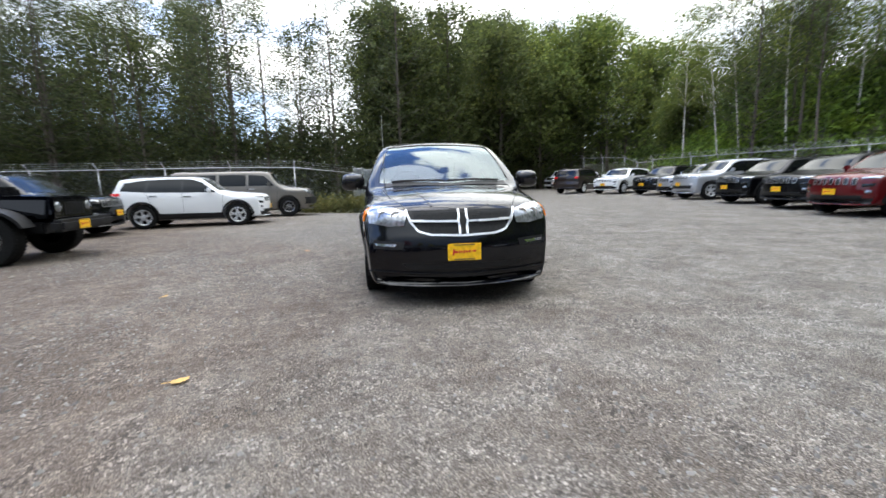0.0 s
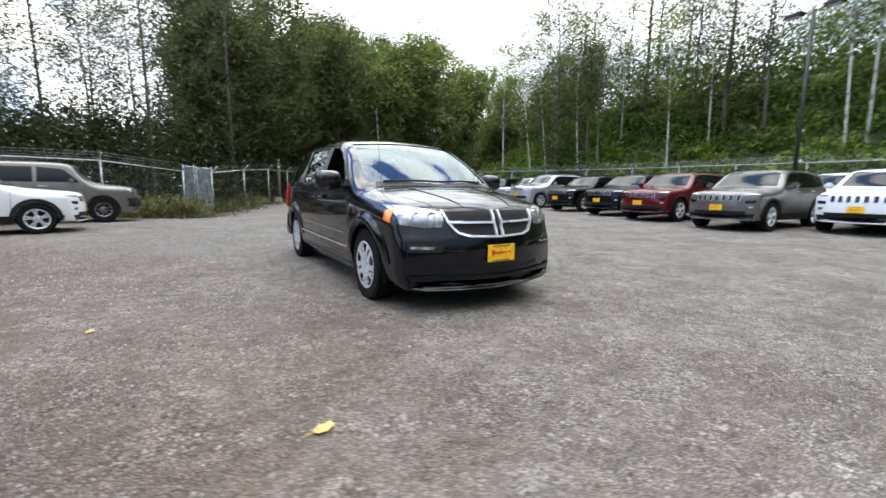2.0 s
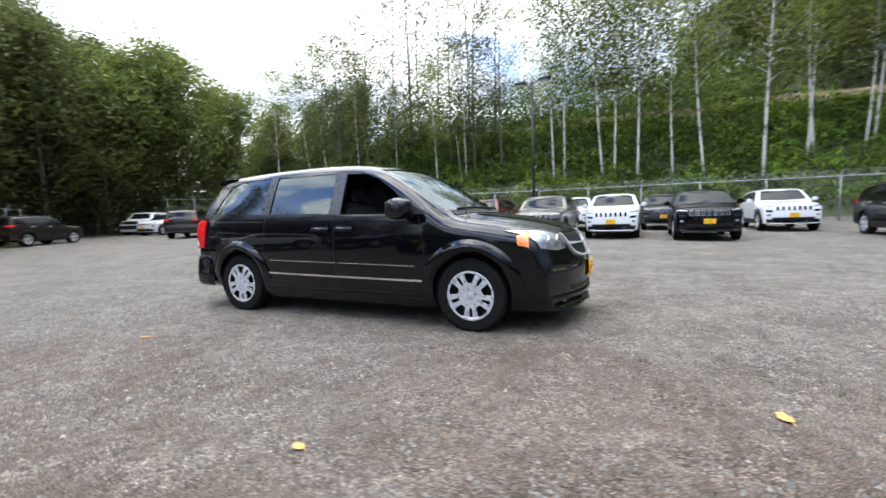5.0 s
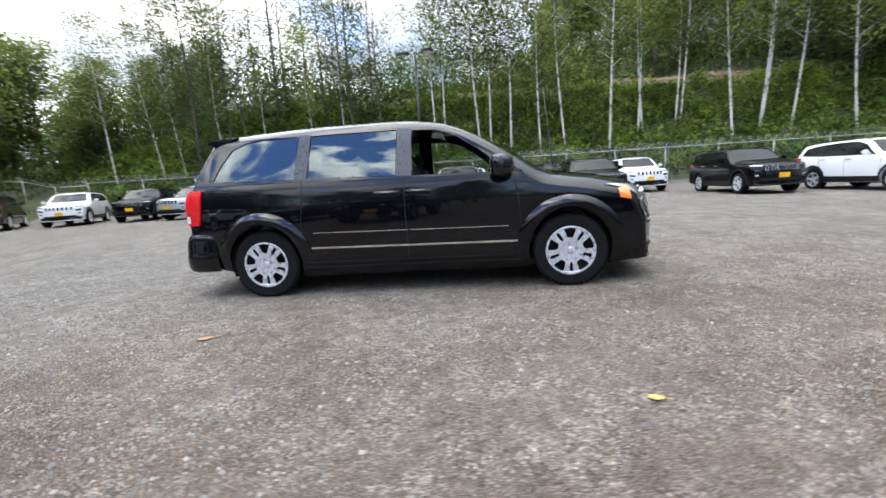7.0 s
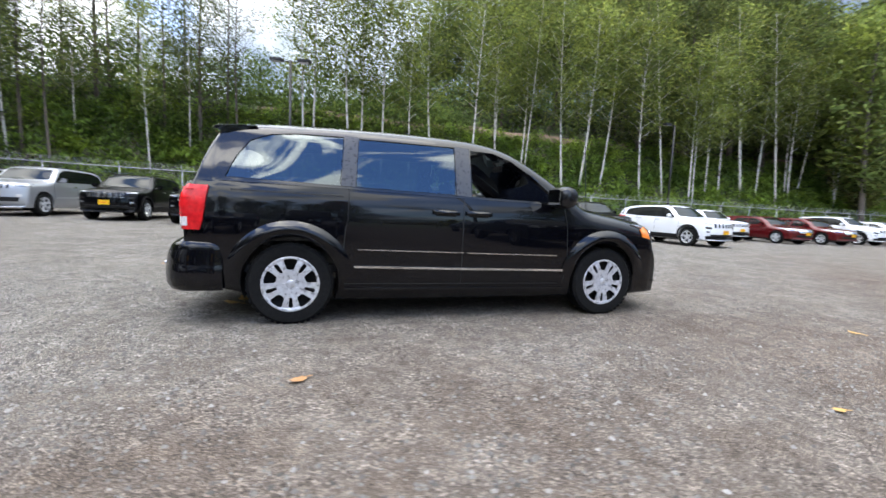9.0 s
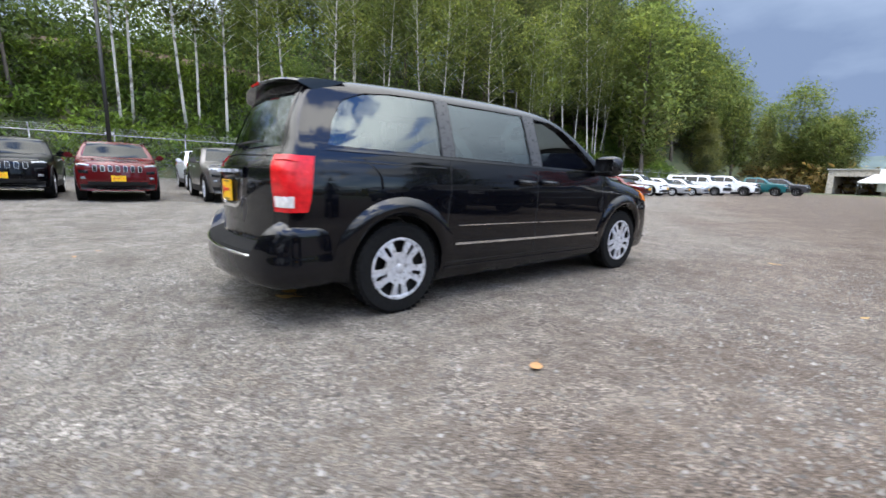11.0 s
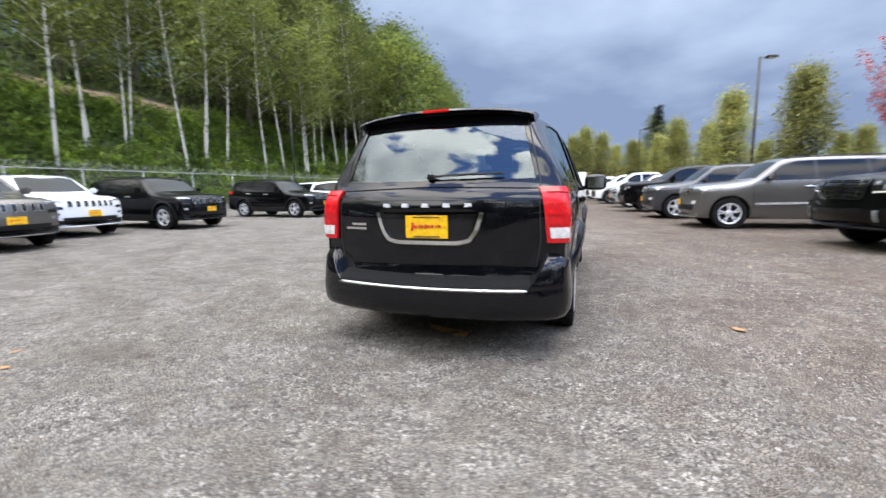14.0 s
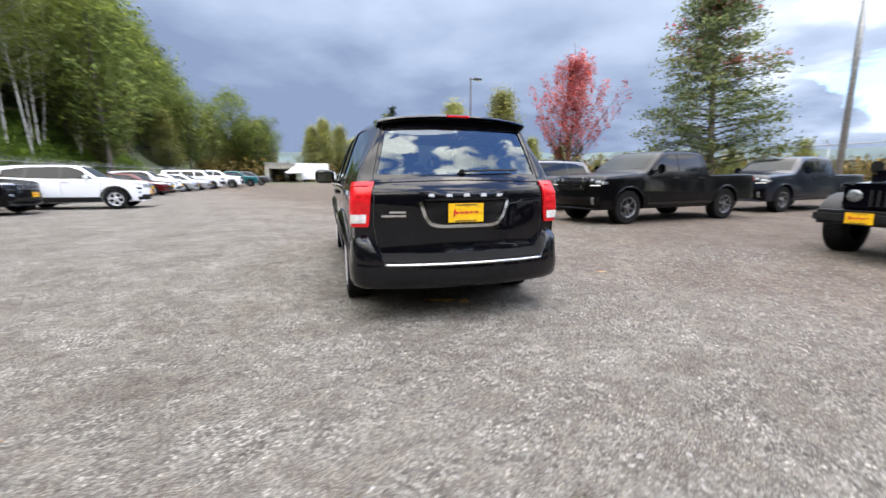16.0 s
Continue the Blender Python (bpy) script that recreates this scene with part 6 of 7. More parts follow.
BOXY = dict(
    CROSS, lamp_side=None, label="tan full-size estate off-roader with roof rack, parked by the fence", paint=TAN, band=None, prof=suv_prof(5.25, 1.81, 1.13, boxy=1.0, wb=3.03, front=0.95), width=width_table(1.0, 1.83, 1.18), wb=3.03, r=0.39, tw=0.26,
    rails=(0.68, -0.2, 2.3, 1.85), under=0.42, mirror=(1.1, -0.85, 1.28), side_strip=None, clad=False,
    glass=dict(front=[[(-0.76, 1.28), (0, 1.26), (0.76, 1.28)], [(-0.64, 1.68), (0, 1.70), (0.64, 1.68)]], rear=[[(-0.74, 1.24), (0.74, 1.24)], [(-0.64, 1.62), (0.64, 1.62)]],
               side=[[[(-1.02, 1.22), (-0.08, 1.22)], [(-0.86, 1.40), (-0.66, 1.60), (-0.1, 1.65)]], [[(0.0, 1.22), (0.95, 1.22)], [(0.0, 1.65), (0.95, 1.65)]],
                     [[(1.05, 1.22), (2.25, 1.22)], [(1.05, 1.65), (2.15, 1.65)]]]),
    seams=[[(-1.12, 1.2), (-1.1, 0.55)], [(-0.04, 1.22), (-0.04, 0.55)], [(1.0, 1.22), (0.98, 0.9), (0.9, 0.55)]], handles=[(-0.3, 1.08), (0.72, 1.08)],
    lamps=[([[(-0.62, 0.88), (-0.90, 0.89)], [(-0.62, 1.03), (-0.90, 1.03)]], LENS_CLEAR, 0.012)], tail=[[(-0.8, 0.95), (-0.94, 0.95)], [(-0.8, 1.25), (-0.93, 1.25)]], tail_side=None,
    grille=(0.52, 0.86, 1.04, 0), intake=(0.46, 0.54, 0.6), bumper=(0.48, 0.74, PLASTIC), plate=0.0, style="offroad")
LOW = dict(
    CROSS, lamp_side=None, band=None, label="low saloon car parked in the far row", cat="car", paint=RED, prof=suv_prof(4.8, 1.42, 0.86, wb=2.8, front=0.95), width=width_table(0.92, 1.42, 0.93), wb=2.8, r=0.33, tw=0.22, clad=False, rails=None, under=0.24,
    mirror=(1.0, -0.6, 0.98),
    glass=dict(front=[[(-0.68, 0.98), (0, 0.97), (0.68, 0.98)], [(-0.56, 1.32), (0, 1.34), (0.56, 1.32)]], rear=[[(-0.64, 0.98), (0.64, 0.98)], [(-0.54, 1.26), (0.54, 1.26)]],
               side=[[[(-0.8, 0.95), (0.2, 0.96)], [(-0.55, 1.08), (-0.2, 1.26), (0.2, 1.3)]], [[(0.28, 0.96), (1.2, 0.98)], [(0.26, 1.3), (1.0, 1.26)]]]),
    seams=[], handles=[(0.0, 0.85), (0.9, 0.87)], lamps=[([[(-0.52, 0.70), (-0.85, 0.71)], [(-0.52, 0.80), (-0.85, 0.82)]], LENS_CLEAR, 0.012)], tail=[[(-0.6, 0.80), (-0.86, 0.80)], [(-0.6, 0.9), (-0.86, 0.9)]], tail_side=None,
    grille=(0.45, 0.62, 0.74, 0), intake=(0.40, 0.5, 0.55), plate=0.56)


def build_wrangler():
    """A black open-fendered off-roader: boxy tub, round lamps, bulging tyres."""
    root = thing("off_roader", Matrix(), "black boxy off-roader with round headlamps and wide knobbly tyres", "suv", "parked vehicles")
    bm = bmesh.new()
    box(bm, (0, 0.55, 0.95), (1.56, 2.7, 0.62), 0.05)
    box(bm, (0, -1.32, 0.92), (1.24, 1.25, 0.40), 0.06)
    for v in bm.verts:
        if v.co.y < -1.2 and v.co.z > 1:
            v.co.z -= 0.04
            v.co.x *= 0.88
    ob = part("body", bm, BLACK, root)
    bm = bmesh.new()
    box(bm, (0, 0.72, 1.56), (1.42, 2.25, 0.64), 0.07)
    for v in bm.verts:
        v.co.x *= 1 - 0.10 * max(0, v.co.z - 1.25)
        if v.co.y < 0:
            v.co.y += 0.25 * (v.co.z - 1.25)
    part("hard_top", bm, PLASTIC, root)
    bm = bmesh.new()
    box(bm, (0, -0.37, 1.53), (1.24, 0.012, 0.46), 0.004, Matrix.Rotation(radians(-16), 4, "X"))
    part("windshield", bm, CAR_GLASS, root)
    for sx in (-1, 1):
        for y0, y1 in ((-0.15, 0.6), (0.72, 1.7)):
            bm = bmesh.new()
            box(bm, (sx * 0.69, (y0 + y1) / 2, 1.55), (0.03, y1 - y0, 0.40), 0.012, Matrix.Rotation(radians(-sx * 5), 4, "Y"))
            part("side_window", bm, CAR_GLASS, root)
        for y in (-1.21, 1.21):
            bm = bmesh.new()
            arc = [(sx * 0.80, y + 0.55 * math.cos(a), 0.50 + 0.40 * math.sin(a)) for a in np.linspace(0.25, math.pi - 0.25, 12)]
            rows = []
            for a in arc:
                out = Vector((0, a[1] - y, a[2] - 0.5)).normalized() * 0.022
                rows.append([bm.verts.new(Vector(a) + Vector((u, 0, 0)) + out * k) for u, k in ((-0.15, -1), (-0.15, 1), (0.15, 1), (0.15, -1))])
            for A, B in zip(rows, rows[1:]):
                for j in range(4):
                    bm.faces.new((A[j], B[j], B[(j + 1) % 4], A[(j + 1) % 4]))
            bm.faces.new(rows[0])
            bm.faces.new(list(reversed(rows[-1])))
            bmesh.ops.recalc_face_normals(bm, faces=bm.faces)
            part("fender", bm, PLASTIC, root)
            wheel(root, sx * 0.79, y, 0.42, 0.28, "offroad", sx)
        bm = bmesh.new()
        lathe_x(bm, [(0.088, 0.03), (0.088, -0.02), (0.078, -0.03), (0.05, -0.04), (0.001, -0.045)], 24)
        bmesh.ops.transform(bm, matrix=Matrix.Translation((sx * 0.43, -1.97, 0.90)) @ Matrix.Rotation(math.pi / 2, 4, "Z"), verts=bm.verts)
        part("headlight", bm, LENS_DULL, root, "round headlamp")
        bm = bmesh.new()
        box(bm, (sx * 0.92, -0.28, 1.32), (0.16, 0.1, 0.2), 0.03)
        tube(bm, [(sx * 0.74, -0.28, 1.25), (sx * 0.88, -0.28, 1.28)], 0.02, 6)
        part("mirror", bm, PLASTIC, root)
        bm = bmesh.new()
        box(bm, (sx * 0.70, 1.92, 1.05), (0.12, 0.06, 0.2), 0.012)
        part("tail_light", bm, LENS_RED, root)
    bm = bmesh.new()
    box(bm, (0, -1.96, 0.87), (1.14, 0.06, 0.36), 0.04)
    grille = part("grille_panel", bm, BLACK, root)
    for k in range(7):
        bm = bmesh.new()
        box(bm, ((k - 3) * 0.082, -1.985, 0.87), (0.05, 0.03, 0.25), 0.012)
        part("grille_slot", bm, SEAM, grille)
    bm = bmesh.new()
    box(bm, (0, -2.12, 0.60), (1.62, 0.20, 0.20), 0.05)
    part("front_bumper", bm, PLASTIC, root)
    front_plate(root, -2.24, 0.60, -0.24)
    bm = bmesh.new()
    box(bm, (0, 0, 0.56), (1.0, 3.6, 0.2), 0.03)
    part("chassis", bm, PLASTIC, root)
    return root


def settle(m_x, m_y, rz):
    return pose(m_x, m_y, lift(m_x, m_y), 0, 0, rz)


def park(master, x, y, rz, mat, label):
    c = copy_thing(master, settle(x, y, rz))
    repaint(c, mat)
    tagged(c, label)
    return c


def park_all():
    cross, _ = car_master("compact_suv", lower_roof(CROSS, 1.05, 0.87))
    grand, _ = car_master("grand_suv", lower_roof(GRAND, 1.13, 0.92))
    truck, _ = car_master("pickup_truck", lower_roof(PICKUP, 1.38, 0.88))
    boxy, _ = car_master("estate_suv", BOXY)
    low, _ = car_master("saloon_car", LOW)
    W = "off-roader parked in the row before the bank"
    # row before the bank, noses towards the yard
    cross.matrix_basis = settle(13.2, -2.05, -90)
    tagged(cross, "white compact " + W)
    park(cross, 17.4, 0.0, -90, WHITE, "white compact off-roader behind the front row")
    park(cross, 18.2, -3.9, -90, DARKGREY, "dark compact off-roader behind the front row")
    park(cross, 12.5, 3.08, -90, RED, "dark red compact " + W)
    park(cross, 11.65, 0.25, -90, GREY, "grey-brown compact " + W)
    park(cross, 12.4, -4.85, -90, PITCH, "black compact " + W)
    park(cross, 12.1, -10.4, -90, PITCH, "black compact off-roader parked with its nose to the yard")
    park(cross, 10.0, -13.3, -84, WHITE, "white compact off-roader parked with its nose to the yard")
    park(cross, 16.8, -8.0, -90, WHITE, "white compact off-roader parked in the second row")
    park(cross, 13.3, 5.35, -90, PITCH, "black compact " + W)
    park(cross, 14.0, 8.1, -92, PITCH, "black compact " + W)
    park(grand, 14.6, 11.3, -94, SILVER, "silver " + W)
    park(cross, 15.4, 13.8, -96, SILVER, "pale blue-grey compact " + W)
    park(cross, 15.6, 17.0, -70, PITCH, "black compact off-roader at the bend of the row")
    park(cross, 14.6, 20.2, -60, WHITE, "white compact off-roader at the bend of the row")
    park(grand, 13.2, 23.4, 130, BROWN, "dark brown off-roader turned away from the yard")
    park(boxy, 16.9, 34.6, -60, WHITE, "white boxy off-roader by the far fence")
    park(cross, 16.1, 30.8, -75, WHITE, "white compact off-roader by the far fence")
    park(cross, 6.9, 27.6, 114, BROWN, "dark off-roader alone by the far fence")
    # beside the corner of the fence
    w = park(cross, -6.8, 8.2, 99, WHITE, "white compact off-roader with roof rails beside the fence")
    w.matrix_basis = w.matrix_basis @ Matrix.Scale(0.95, 4)
    boxy.matrix_basis = settle(-6.3, 11.9, 97)
    wr = build_wrangler()
    wr.matrix_basis = settle(-8.2, 1.75, 97)
    park(cross, -10.0, 5.5, 97, BLACK, "black compact off-roader between a boxy one and a white one")
    # the other side of the yard
    grand.matrix_basis = settle(-5.7, -7.95, 92)
    truck.matrix_basis = settle(-7.75, -4.15, 97)
    t2 = park(truck, -14.9, -5.6, 97, NAVY, "dark blue crew-cab pickup truck behind another pickup")
    park(grand, -5.1, -11.3, 92, DARKGREY, "charcoal off-roader beside a grey-brown one")
    park(truck, -5.0, -15.0, 92, PITCH, "black crew-cab pickup truck in the far row")
    park(cross, -4.2, -18.7, 92, SILVER, "silver-grey compact off-roader in the far row")
    park(truck, -3.9, -23.4, 92, WHITE, "white pickup truck in the far row")
    park(truck, -3.5, -28.0, 92, WHITE, "white pickup truck further down the far row")
    park(boxy, -2.6, -32.4, 92, WHITE, "white estate off-roader down the far row")
    park(low, -2.0, -36.4, 92, SILVER, "silver car down the far row")
    # the long row along the foot of the bank
    park(cross, 14.2, -16.4, -90, WHITE, "white off-roader behind another white one")
    park(cross, 14.0, -19.4, -90, WHITE, "white off-roader beside the red saloons")
    low.matrix_basis = settle(13.1, -22.6, -90)
    park(low, 13.0, -25.8, -90, RED, "dark red saloon in the long row")
    park(cross, 13.5, -29.6, -88, WHITE, "white off-roader in the long row")
    park(low, 13.3, -32.8, -88, SILVER, "silver saloon in the long row")
    park(low, 13.1, -36.0, -88, SILVER, "silver saloon further down the long row")
    park(boxy, 12.9, -39.8, -86, WHITE, "white full-size off-roader in the long row")
    park(truck, 12.3, -44.2, -86, WHITE, "white pickup truck in the long row")
    park(truck, 11.5, -50.5, -86, TEAL, "teal pickup truck in the long row")
    park(truck, 11.0, -56, -86, DARKGREY, "dark pickup truck at the end of the row")


park_all()

# ---- trees and undergrowth ----
def leaf_cloud(centres, per, spread, size, rng, flat=0.6, slim=0.42):
    """Small folded leaves about given centres: vertices and faces."""
    c = np.repeat(np.array(centres), per, axis=0)
    n = len(c)
    c = c + rng.normal(0, 1, (n, 3)) * np.array(spread)
    a = rng.normal(0, 1, (n, 3))
    a[:, 2] *= flat
    a /= np.linalg.norm(a, axis=1)[:, None]
    b = np.cross(a, rng.normal(0, 1, (n, 3)))
    b /= np.linalg.norm(b, axis=1)[:, None]
    s = (size * rng.uniform(0.55, 1.35, n))[:, None]
    up = np.cross(a, b)
    p = [c - a * s, c + b * s * slim + up * s * 0.12, c + a * s, c - b * s * slim + up * s * 0.12]
    v = np.stack(p, 1).reshape(-1, 3)
    i = np.arange(n)[:, None] * 4
    f = np.concatenate([i + np.array([[0, 1, 2]]), i + np.array([[0, 2, 3]])])
    return v, f


def rounded(ob, v, out, k=0.7):
    """Bends the normals of a crown's leaves towards the way the crown bulges, so that it shades as one soft mass."""
    me = ob.data
    own = np.zeros(len(v) * 3, np.float32)
    me.vertices.foreach_get("normal", own)
    own = own.reshape(-1, 3)
    out = out / np.maximum(1e-6, np.linalg.norm(out, axis=1))[:, None]
    own *= np.where((own * out).sum(1) < 0, -1, 1)[:, None]
    n = own * (1 - k) + out * k
    n /= np.maximum(1e-6, np.linalg.norm(n, axis=1))[:, None]
    me.normals_split_custom_set_from_vertices(n.tolist())


def trunk_mesh(bm, h, r, lean, rng, bend=0.3, n=9, sides=8, top=0.15):
    pts = []
    d = rng.normal(0, bend, 2)
    for i in range(n):
        k = i / (n - 1)
        pts.append((lean[0] * k * h + d[0] * math.sin(k * 3.0), lean[1] * k * h + d[1] * math.sin(k * 2.2), -0.3 + k * (h + 0.3)))
    tube(bm, pts, r, sides, r * top)
    return np.array(pts)


# kind: label, bark, leaf, trunk radius, lean, crown's foot, limbs, reach, rise of a limb, leaves a clump, leaf size, clump spread
KINDS = {
    "birch": ("slender pale-trunked birch with a thin yellow-green crown", BIRCH, LEAF_YELLOW, 0.085, 0.09, 0.36, 34, 1.8, 0.7, 34, 0.115, (0.42, 0.42, 0.40)),
    "alder": ("tall dense green broadleaf tree", BARK, LEAF_MID, 0.20, 0.02, 0.24, 44, 2.8, 0.5, 40, 0.17, (0.55, 0.55, 0.55)),
    "dark": ("tall dark green broadleaf tree in shade", BARK, LEAF_DARK, 0.22, 0.015, 0.06, 52, 2.7, 0.7, 44, 0.145, (0.5, 0.5, 0.55)),
    "airy": ("tall airy tree with sparse small dark leaves", BARK, LEAF_AIRY, 0.13, 0.02, 0.12, 60, 2.5, 0.5, 40, 0.09, (0.34, 0.34, 0.30)),
    "bare": ("tall thin tree with few leaves before the sky", BARK, LEAF_AIRY, 0.095, 0.03, 0.36, 38, 2.3, 0.75, 17, 0.085, (0.34, 0.34, 0.28)),
    "fir": ("dark conifer with drooping boughs", BARK, LEAF_NEEDLE, 0.22, 0.01, 0.10, 70, 2.4, -0.25, 24, 0.15, (0.28, 0.28, 0.12)),
    "maple": ("upright oval maple in full red autumn leaf", BARK, LEAF_RED, 0.12, 0.01, 0.14, 84, 4.7, 1.1, 40, 0.085, (0.11, 0.11, 0.30)),
    "gum": ("broad pyramidal green tree with reddening upper leaves", BARK, LEAF_GUM, 0.2, 0.01, 0.10, 92, 3.9, 0.16, 62, 0.095, (0.34, 0.34, 0.15)),
    "poplar": ("pointed pale yellow-green tree in the distance", BARK, LEAF_PALE, 0.2, 0.01, 0.04, 66, 2.8, 0.6, 64, 0.115, (0.42, 0.42, 0.5))}


def tree_master(kind, seed, h):
    rng = np.random.default_rng(seed)
    label, bark, leaf, r0, slant, low, limbs, wide, climb, per, size, spread = KINDS[kind]
    root = thing("tree", Matrix(), label, "tree", "trees")
    bm = bmesh.new()
    lean = rng.normal(0, slant, 2)
    tp = trunk_mesh(bm, h, r0, lean, rng, 0.3 if kind in ("birch", "bare") else 0.2)
    zs = tp[:, 2]
    at = lambda z: np.array([np.interp(z, zs, tp[:, 0]), np.interp(z, zs, tp[:, 1]), z])  # noqa: E731
    cents = []
    for k in range(limbs):
        u = (k + rng.uniform(0, 1)) / limbs
        z = h * (low + ((0.98 if kind != "maple" else 0.84) - low) * u)
        if kind in ("fir", "gum"):
            reach = wide * (1.02 - u) ** 0.85 * rng.uniform(0.75, 1.12) + 0.15
        elif kind == "maple":
            reach = wide * (1.0 - 0.82 * u) * rng.uniform(0.35, 1.0) * min(1.0, 0.7 + 3 * u)
        elif kind == "poplar":
            reach = wide * (1.04 - u) ** 0.75 * rng.uniform(0.35, 1.2)
        elif kind == "dark":
            reach = wide * (0.35 + 0.75 * math.sin(math.pi * (0.15 + 0.83 * u)) ** 0.9) * rng.uniform(0.5, 1.15)
        else:
            reach = wide * (0.3 + 0.9 * math.sin(math.pi * min(1, 0.10 + u * 0.86)) ** 0.8) * rng.uniform(0.45, 1.2)
        a = k * 2.4 + rng.uniform(-0.5, 0.5)
        rise = climb * reach
        p0 = at(z)
        p1 = p0 + np.array([math.cos(a) * reach * 0.55, math.sin(a) * reach * 0.55, rise * (0.6 if kind != "maple" else 0.42)])
        p2 = p0 + np.array([math.cos(a) * reach, math.sin(a) * reach, rise])
        tube(bm, [p0, p1, p2], max(0.012, r0 * 0.26 * (1.1 - u)), 5, 0.008)
        for q in ((0.6, 0.85, 1.05) if kind in ("birch", "airy", "bare") else (0.3, 0.5, 0.7, 0.88, 1.02) if kind in ("maple", "gum") else (0.45, 0.7, 0.9, 1.05)):
            on = p0 + (p1 - p0) * q / 0.55 if q < 0.55 else p1 + (p2 - p1) * (q - 0.55) / 0.45
            cents.append(on + rng.normal(0, 0.08 * (wide if kind not in ("maple", "poplar", "gum") else 1.0), 3))
    part("trunk", bm, bark, root)

    def leaves(name, where, per, mat):
        v, f = leaf_cloud(where, per, spread, size, rng)
        ob = raw(name, v.tolist(), f.tolist(), mat, root)
        mid = np.stack([np.interp(v[:, 2], zs, tp[:, 0]), np.interp(v[:, 2], zs, tp[:, 1]), 0.35 * v[:, 2] + 0.2 * h], -1)
        rounded(ob, v, v - mid)

    leaves("crown", cents, per, leaf)
    if kind == "maple":
        leaves("turning_leaves", [c for c in cents if c[2] < h * 0.36 and c[0] ** 2 + c[1] ** 2 < 2.0], 50, LEAF_ORANGE)
    if kind == "gum":
        leaves("red_leaves", [c for c in cents if c[2] > h * 0.5 and c[0] < 0.4 and rng.uniform() < 0.4], 34, LEAF_RED)
    return root


def plant(master, x, y, s, rz, dz=0.0):
    m = Matrix.Translation((x, y, lift(x, y) - 0.05 + dz)) @ Matrix.Rotation(rz, 4, "Z") @ Matrix.Scale(s, 4)
    c = copy_thing(master, Matrix())
    c.matrix_basis = m
    return c


def forest():
    rng = np.random.default_rng(11)
    M = {k: [tree_master(k, 20 + i * 7 + len(k), h) for i, h in enumerate(hs)] for k, hs in
         {"birch": (14, 16, 12.5), "alder": (14, 12), "dark": (15, 13), "airy": (15, 17), "bare": (15, 13), "fir": (17,), "maple": (11.3,), "gum": (13.0,), "poplar": (9.5,)}.items()}
    used = set()

    def put(kind, x, y, s=1.0):
        k = int(rng.integers(len(M[kind])))
        m = M[kind][k]
        rz = rng.uniform(0, 6.28)
        if (kind, k) not in used:
            used.add((kind, k))
            m.matrix_basis = Matrix.Translation((x, y, lift(x, y) - 0.05)) @ Matrix.Rotation(rz, 4, "Z") @ Matrix.Scale(s, 4)
        else:
            plant(m, x, y, s, rz)

    def polar(kind, az, d, s):
        put(kind, d * math.sin(radians(az)), d * math.cos(radians(az)), s)

    # woods north-west of the yard: a close stand of airy trees behind the fence
    for i in range(29):
        put("airy", -37 + 34 * (i + rng.uniform()) / 29, 18.5 + 9 * rng.uniform(), rng.uniform(0.70, 0.95))
    for i in range(10):
        put("airy", -38 + 24 * rng.uniform(), 27 + 8 * rng.uniform(), rng.uniform(0.85, 1.1))
    for i in range(10):
        put("dark", -40 + 26 * (i + rng.uniform()) / 10, 28 + 8 * rng.uniform(), rng.uniform(0.75, 1.0))
    # trees out of view to the west, added to darken reflections in vehicle sides
    for i in range(12):
        put("dark" if i % 3 else "airy", -28 - 12 * rng.uniform(), -1 + 20 * (i + rng.uniform()) / 12, rng.uniform(0.55, 0.8))
    # dense dark trees behind the gate, thinner tops here and there
    for i in range(24):
        u = rng.uniform()
        put("dark", -1.5 + 24 * u, 26 + 14 * u + 12 * rng.uniform(), rng.uniform(0.85, 1.15))
    for i in range(9):
        put("alder", 4 + 18 * rng.uniform(), 45 + 10 * rng.uniform(), rng.uniform(1.05, 1.35))
    put("fir", 7.0, 52, 1.35)
    put("fir", 12.0, 56, 1.3)
    for i in range(6):
        put("airy", -2 + 14 * (i + rng.uniform()) / 6, 22 + 12 * rng.uniform() + i * 1.5, rng.uniform(0.9, 1.1))
    # the bend of the bank: tall at first, low where the sky opens to the north-east
    for i in range(18):
        polar("alder" if i % 3 else "dark", 12 + 26 * (i + rng.uniform()) / 18, 40 + 12 * rng.uniform(), rng.uniform(0.85, 1.1))
    for i in range(16):
        polar("dark" if i % 2 else "alder", 38 + 17 * (i + rng.uniform()) / 16, 37 + 9 * rng.uniform(), rng.uniform(0.42, 0.58))
    # tall thin trees before the open sky
    for i in range(13):
        polar("bare" if i % 5 else "airy", 50 + 27 * (i + rng.uniform()) / 13, 28 + 9 * rng.uniform(), rng.uniform(0.85, 1.15))
    for i in range(7):
        y = 9 + 16 * (i + rng.uniform()) / 7
        put("birch", foot_x(y) + 1.5 + 3 * rng.uniform(), y, rng.uniform(0.55, 0.8))
    # birches on the lower slope, mostly in pairs
    y = 2.6
    while y > -58:
        x = foot_x(y) + 1.6 + 3.0 * rng.uniform()
        put("birch", x, y, rng.uniform(0.9, 1.2))
        if rng.uniform() < 0.45:
            put("birch", x + rng.uniform(0.1, 0.9), y - rng.uniform(0.4, 0.7), rng.uniform(0.85, 1.15))
        y -= rng.uniform(1.7, 3.6)
    # green canopy over the terrace
    for i in range(50):
        y = -6 - 84 * (i + rng.uniform()) / 50
        put("alder", foot_x(y) + 13 + 9 * rng.uniform(), y, rng.uniform(0.85, 1.1) + min(0.4, 0.018 * (-y - 9)) - 0.35 * smoothstep(-22, -8, y))
